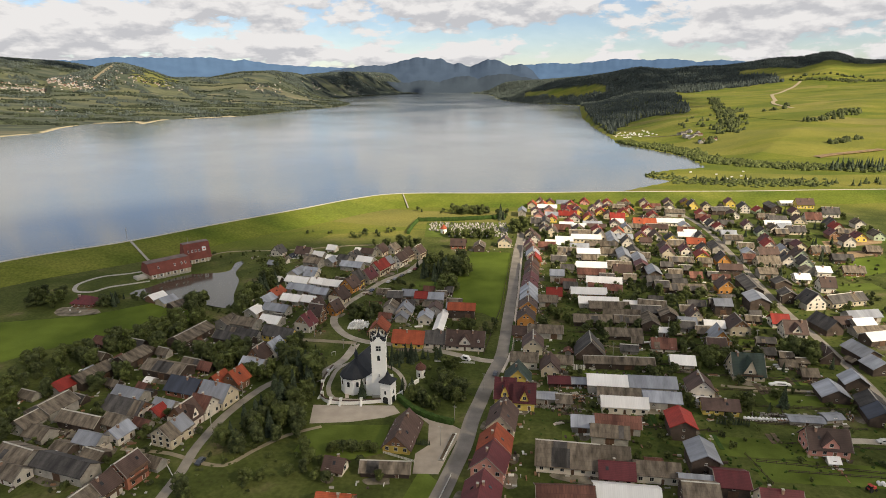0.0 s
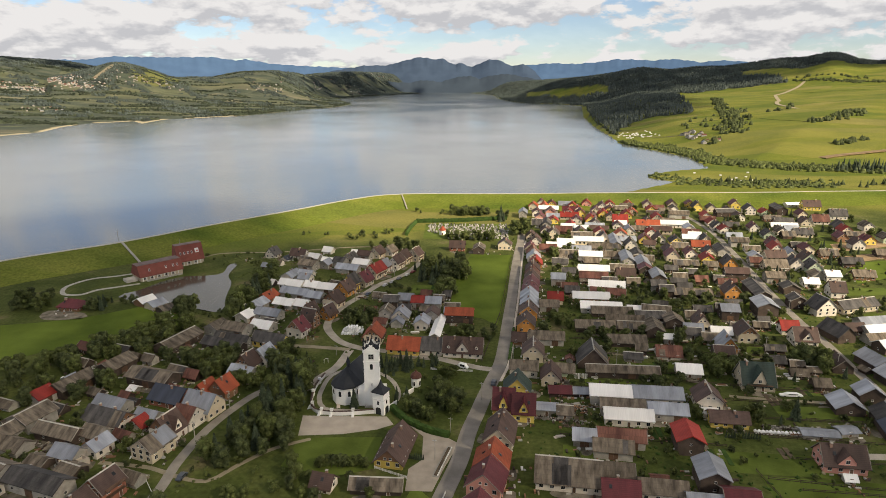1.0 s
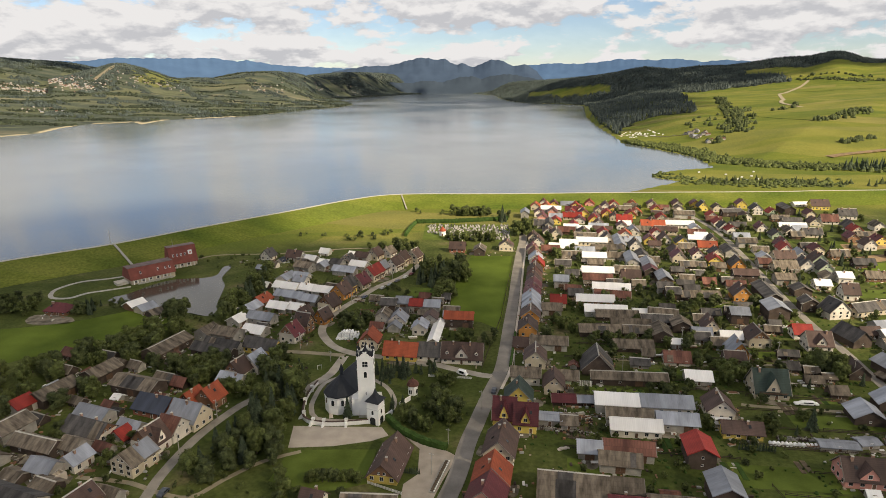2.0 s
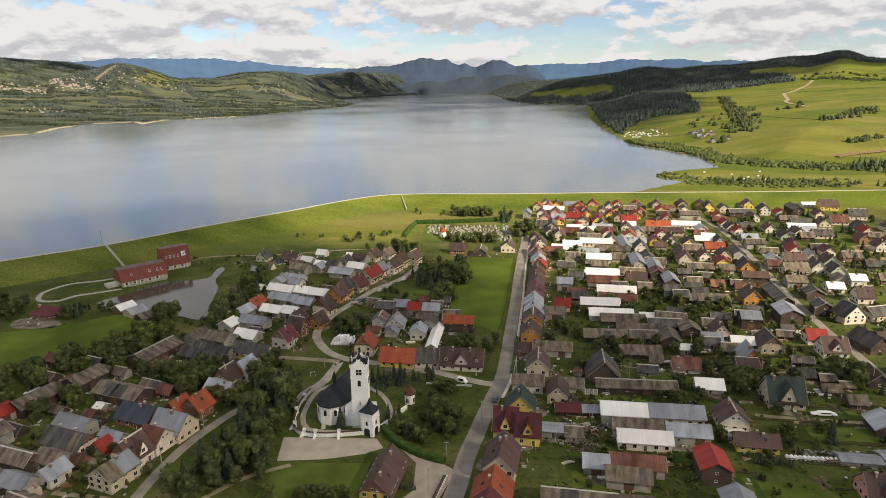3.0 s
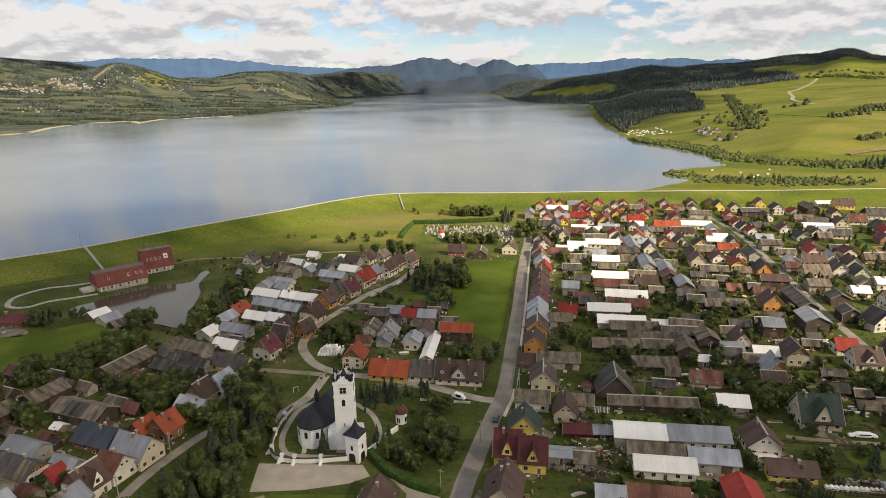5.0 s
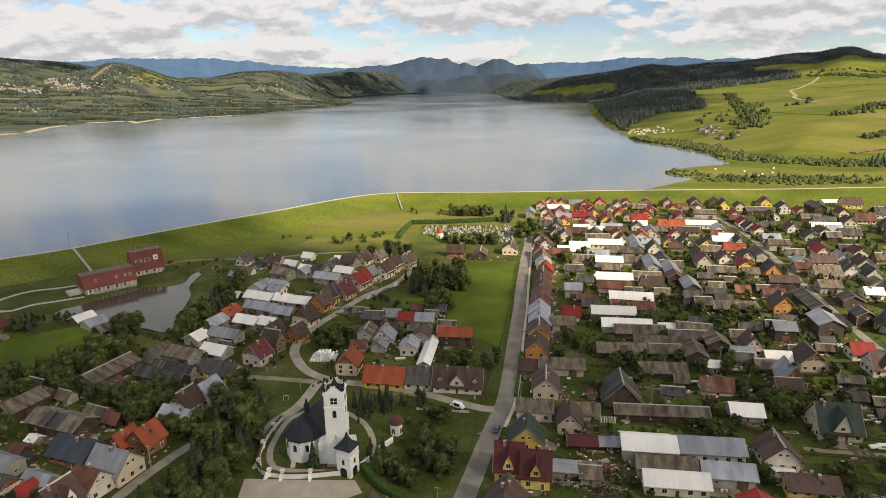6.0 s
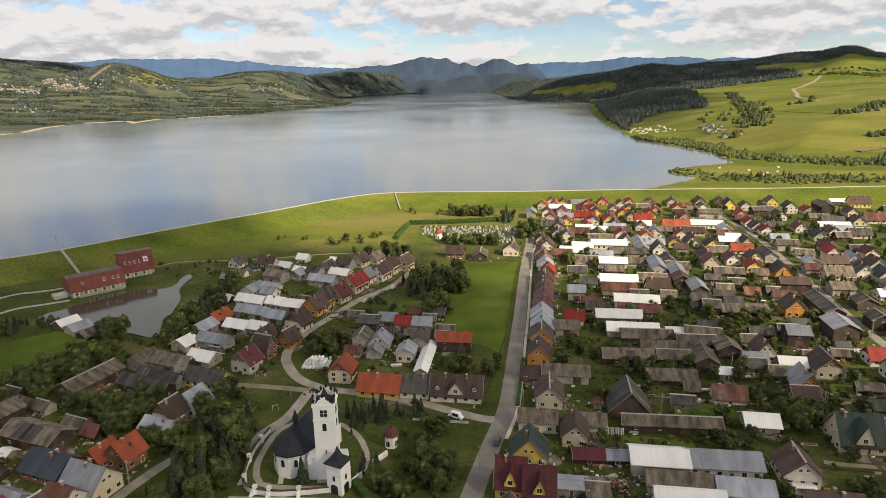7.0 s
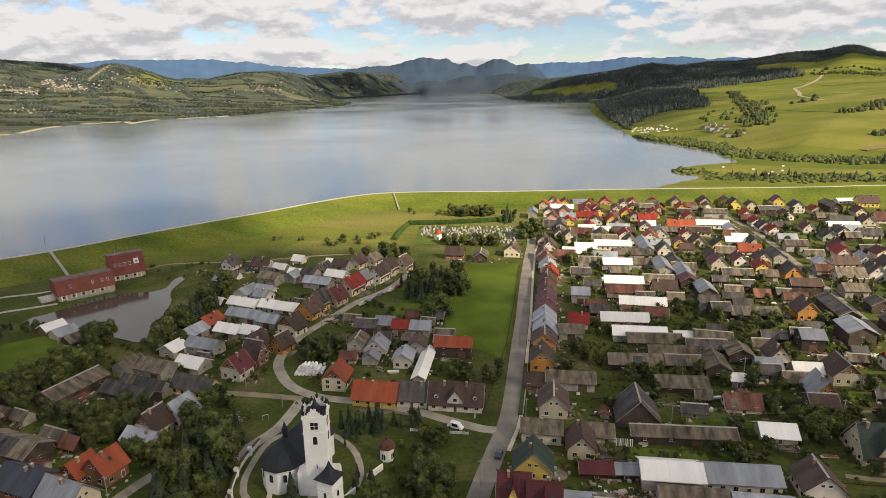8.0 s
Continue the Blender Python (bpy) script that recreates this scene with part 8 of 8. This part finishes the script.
def along(pts, n, spread):
    """Random places near a line."""
    p = np.array(pts, float)
    seg = np.linalg.norm(np.diff(p, axis=0), axis=1)
    at = nrng.uniform(0, seg.sum(), n)
    cum = np.r_[0, np.cumsum(seg)]
    x, y = np.interp(at, cum, p[:, 0]), np.interp(at, cum, p[:, 1])
    return x + nrng.normal(0, spread, n), y + nrng.normal(0, spread, n)


strew("forest", *in_woods(270, 800, 1250, 2400, 15000), (6, 15), (1.6, 3.2), True, M_NEEDLE_HAZED, "dense dark spruce forest on the lakeside hill", "forest")
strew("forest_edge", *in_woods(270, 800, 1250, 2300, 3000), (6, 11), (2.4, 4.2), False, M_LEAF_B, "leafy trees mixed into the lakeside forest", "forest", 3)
strew("forest_ridge", *in_woods(100, 2100, 2250, 3400, 30000), (6, 13), (2.4, 4.2), True, M_NEEDLE_HAZED, "dark spruce forest along the hilltops", "forest")
strew("forest_ridge_edge", *in_woods(0, 2100, 2250, 4400, 14000), (5, 9), (3.0, 5.5), False, M_NEEDLE_HAZED, "leafy trees mixed into the ridge forest", "forest")
strew("forest_west", *in_woods(-3000, -250, 1700, 4600, 90000), (4, 9), (3.0, 6.0), False, M_NEEDLE_HAZED, "dark mixed forest and copses on the western hills", "forest")
x, y = along([(275, 1128), (310, 1045), (335, 985), (340, 900), (346, 860), (400, 822), (460, 803), (520, 782), (640, 770)], 1500, 12)
ok = lake_distance(x, y) > 3
strew("bushes", x[ok], y[ok], (3, 7), (2.6, 4.8), False, M_LEAF, "belt of green bushes along the shore", "bushes", 4)
x, y = along([(216, 742), (240, 705), (262, 690), (330, 680), (400, 690)], 260, 12)
ok = lake_distance(x, y) > 2
strew("bushes_point", x[ok], y[ok], (1.5, 4), (2.2, 4.2), False, M_LEAF, "low bushes on the grassy point", "bushes", 4)
xs, ys = [], []
for line, n, sp in (([(676, 1774), (620, 1600), (575, 1458)], 60, 7), ([(575, 1440), (530, 1280), (470, 1130), (447, 1075)], 130, 11), ([(555, 1350), (600, 1410)], 14, 8), ([(595, 1111), (663, 1160), (741, 1237)], 60, 8), ([(545, 940), (576, 954), (606, 973)], 16, 4), ([(611, 1326), (650, 1350), (692, 1381)], 12, 5), ([(394, 1042), (405, 1035)], 8, 8), ([(1120, 2275), (1290, 2110), (1420, 2040)], 150, 10), ([(1150, 2330), (1330, 2200)], 30, 12), ([(480, 1350), (420, 1180)], 12, 20), ([(700, 1390), (712, 1440)], 4, 3)):
    a, c = along(line, n, sp)
    xs.append(a)
    ys.append(c)
strew("trees_hillside", np.concatenate(xs), np.concatenate(ys), (5, 11), (3, 5), False, M_LEAF_B, "clumps of dark trees on the open hillside", "trees", 5)
xs, ys = [], []
for k in range(190):
    x0, y0 = nrng.uniform(-2600, -650), nrng.uniform(1450, 3300)
    if x0 < -0.85 * y0 - 200:
        continue
    ln, a = nrng.uniform(60, 420), radians(nrng.normal(8, 16))
    a, c = along([(x0, y0), (x0 + ln * math.cos(a), y0 + ln * math.sin(a))], int(ln / 3.2), nrng.uniform(3, 12))
    xs.append(a)
    ys.append(c)
shore = np.array(SHORE_WEST[1:13])
for k in range(len(shore) - 1):
    a, c = along([shore[k] + (-18, 8), shore[k + 1] + (-18, 8)], int(np.linalg.norm(shore[k] - shore[k + 1]) / 3.2), 14)
    xs.append(a)
    ys.append(c)
x, y = np.concatenate(xs), np.concatenate(ys)
ok = lake_distance(x, y) > 8
strew("hedgerows", x[ok], y[ok], (3, 6), (3, 5.5), False, M_LEAF_HAZED, "hedgerows and copses across the western plain", "hedgerows")
x, y = along([(60, 615), (200, 628), (330, 634), (400, 640)], 40, 3)
x2, y2 = along([(255, 690), (420, 672), (520, 690)], 60, 7)
strew("shrubs_shore", np.r_[x2], np.r_[y2], (3, 8), (2.0, 3.4), True, M_LEAF_B, "scattered trees on the flat eastern shore", "shrubs")

# ---- settlements across the water ----
def far_houses(name, n, place, label):
    vs, fs, mi = [], [], []
    hr_ = random.Random(len(name))
    for k in range(n):
        x, y = place(hr_)
        if lake_distance(np.array([x]), np.array([y]))[0] < 10:
            continue
        z = ground_z(x, y)
        L, W, h, t = hr_.uniform(3, 5), hr_.uniform(2.2, 3.2), hr_.uniform(2.2, 3.2), hr_.uniform(0, 3.1)
        c, s = math.cos(t), math.sin(t)
        sec = [(-W, -1), (W, -1), (W, h), (0, h + W * 0.8), (-W, h)]
        n0 = len(vs)
        for u in (-L, L):
            vs += [(x + c * u - s * p, y + s * u + c * p, z + q) for p, q in sec]
        fs += [tuple(n0 + i for i in (4, 3, 2, 1, 0)), tuple(n0 + 5 + i for i in range(5))] + [(n0 + i, n0 + (i + 1) % 5, n0 + 5 + (i + 1) % 5, n0 + 5 + i) for i in range(5)]
        r = hr_.choice((1, 1, 2, 3))
        mi += [0, 0, 0, 0, r, r, 0]
    ob = new(name, mesh(name, vs, fs, [WALLS["g"][1], ROOFS["R"][1], ROOFS["d"][1], ROOFS["s"][1]], mi))
    return tagged(ob, label, "houses", kind="stuff")


far_houses("settlement", 330, lambda r: (lambda u: (-1480 - 560 * u + r.gauss(0, 40), 2470 + 235 * u + r.gauss(0, 45)))(r.random() ** 1.2), "distant town of white houses with red roofs")
far_houses("settlement_shore", 90, lambda r: (lambda k: (r.gauss((-640, -851, -931, -699)[k], (55, 40, 60, 60)[k]), r.gauss((4430, 3583, 2935, 3900)[k], 60)))(r.randint(0, 3)), "distant hamlet on the wooded shore")
far_houses("settlement_plain", 50, lambda r: (lambda k: (r.gauss((-1310, -1256, -1409)[k], 50), r.gauss((1939, 2620, 2604)[k], 30)))(r.randint(0, 2)), "scattered farmhouses on the plain")
far_houses("settlement_hill", 16, lambda r: (r.uniform(380, 410), r.uniform(1035, 1150)), "few farmhouses at the foot of the meadow")
specs = []
for k in range(46):
    x, y = clutter.uniform(285, 362), clutter.uniform(1190, 1300)
    if lake_distance(np.array([x]), np.array([y]))[0] > 6 and forest_at(np.array([x]), np.array([y]))[0] < 0.3:
        z = ground_z(x, y)
        specs.append((x - 1.5, x + 1.5, y - 0.9, y + 0.9, z - 0.5, z + 1.7))
for k in range(8):
    x, y = clutter.uniform(270, 345), clutter.uniform(690, 770)
    if lake_distance(np.array([x]), np.array([y]))[0] > 5:
        z = ground_z(x, y)
        specs.append((x - 1.2, x + 1.2, y - 0.8, y + 0.8, z - 0.5, z + 1.4))
tagged(new("caravans", boxes("caravans", specs, M_FILM)), "rows of small white caravans on a lakeside campsite", "caravans", kind="stuff")


def draped(name, pts, width, material, label, lift=0.5):
    line = spline(pts, 12)
    ob = new(name, ribbon(name, [(p.x, p.y, ground_z(p.x, p.y) + lift) for p in line], [(-width / 2, -1.0), (-width / 2, 0), (width / 2, 0), (width / 2, -1.0)], material, step=12))
    return tagged(ob, label, "road", kind="structure")


draped("road_hill", [(1143, 2237), (1010, 2050), (900, 1900), (866, 1835), (790, 1650), (712, 1494), (697, 1400), (695, 1363)], 9, M_DIRT, "pale track winding over the hill meadow")
for pts in ([(440, 1272), (497, 1282), (550, 1260), (572, 1198), (595, 1121)], [(961, 1954), (1050, 1913), (1147, 1875)]):
    draped("bank", pts, 1.6, M_HEDGE, "dark overgrown field boundary on the hill meadow", 0.4)
draped("field_hillside", [(490, 880), (520, 893), (600, 915)], 20, M_PLOUGH, "strip of bare brown soil at the foot of the meadow", 0.4)
draped("road_camp", [(287, 1235), (320, 1240), (357, 1165), (383, 1140)], 5, M_DIRT, "pale lakeside campsite track")
draped("ski_run", [(-1522, 2745), (-1525, 2670), (-1528, 2618), (-1533, 2565)], 22, M_DIRT, "pale ski run cut through the wooded hill")
x, y = along([(455, 782), (500, 780), (560, 784), (620, 790)], 70, 5)
strew("spruces_shore", x, y, (9, 17), (2.4, 3.6), True, M_NEEDLE, "row of tall dark spruces on the flat shore", "spruces")

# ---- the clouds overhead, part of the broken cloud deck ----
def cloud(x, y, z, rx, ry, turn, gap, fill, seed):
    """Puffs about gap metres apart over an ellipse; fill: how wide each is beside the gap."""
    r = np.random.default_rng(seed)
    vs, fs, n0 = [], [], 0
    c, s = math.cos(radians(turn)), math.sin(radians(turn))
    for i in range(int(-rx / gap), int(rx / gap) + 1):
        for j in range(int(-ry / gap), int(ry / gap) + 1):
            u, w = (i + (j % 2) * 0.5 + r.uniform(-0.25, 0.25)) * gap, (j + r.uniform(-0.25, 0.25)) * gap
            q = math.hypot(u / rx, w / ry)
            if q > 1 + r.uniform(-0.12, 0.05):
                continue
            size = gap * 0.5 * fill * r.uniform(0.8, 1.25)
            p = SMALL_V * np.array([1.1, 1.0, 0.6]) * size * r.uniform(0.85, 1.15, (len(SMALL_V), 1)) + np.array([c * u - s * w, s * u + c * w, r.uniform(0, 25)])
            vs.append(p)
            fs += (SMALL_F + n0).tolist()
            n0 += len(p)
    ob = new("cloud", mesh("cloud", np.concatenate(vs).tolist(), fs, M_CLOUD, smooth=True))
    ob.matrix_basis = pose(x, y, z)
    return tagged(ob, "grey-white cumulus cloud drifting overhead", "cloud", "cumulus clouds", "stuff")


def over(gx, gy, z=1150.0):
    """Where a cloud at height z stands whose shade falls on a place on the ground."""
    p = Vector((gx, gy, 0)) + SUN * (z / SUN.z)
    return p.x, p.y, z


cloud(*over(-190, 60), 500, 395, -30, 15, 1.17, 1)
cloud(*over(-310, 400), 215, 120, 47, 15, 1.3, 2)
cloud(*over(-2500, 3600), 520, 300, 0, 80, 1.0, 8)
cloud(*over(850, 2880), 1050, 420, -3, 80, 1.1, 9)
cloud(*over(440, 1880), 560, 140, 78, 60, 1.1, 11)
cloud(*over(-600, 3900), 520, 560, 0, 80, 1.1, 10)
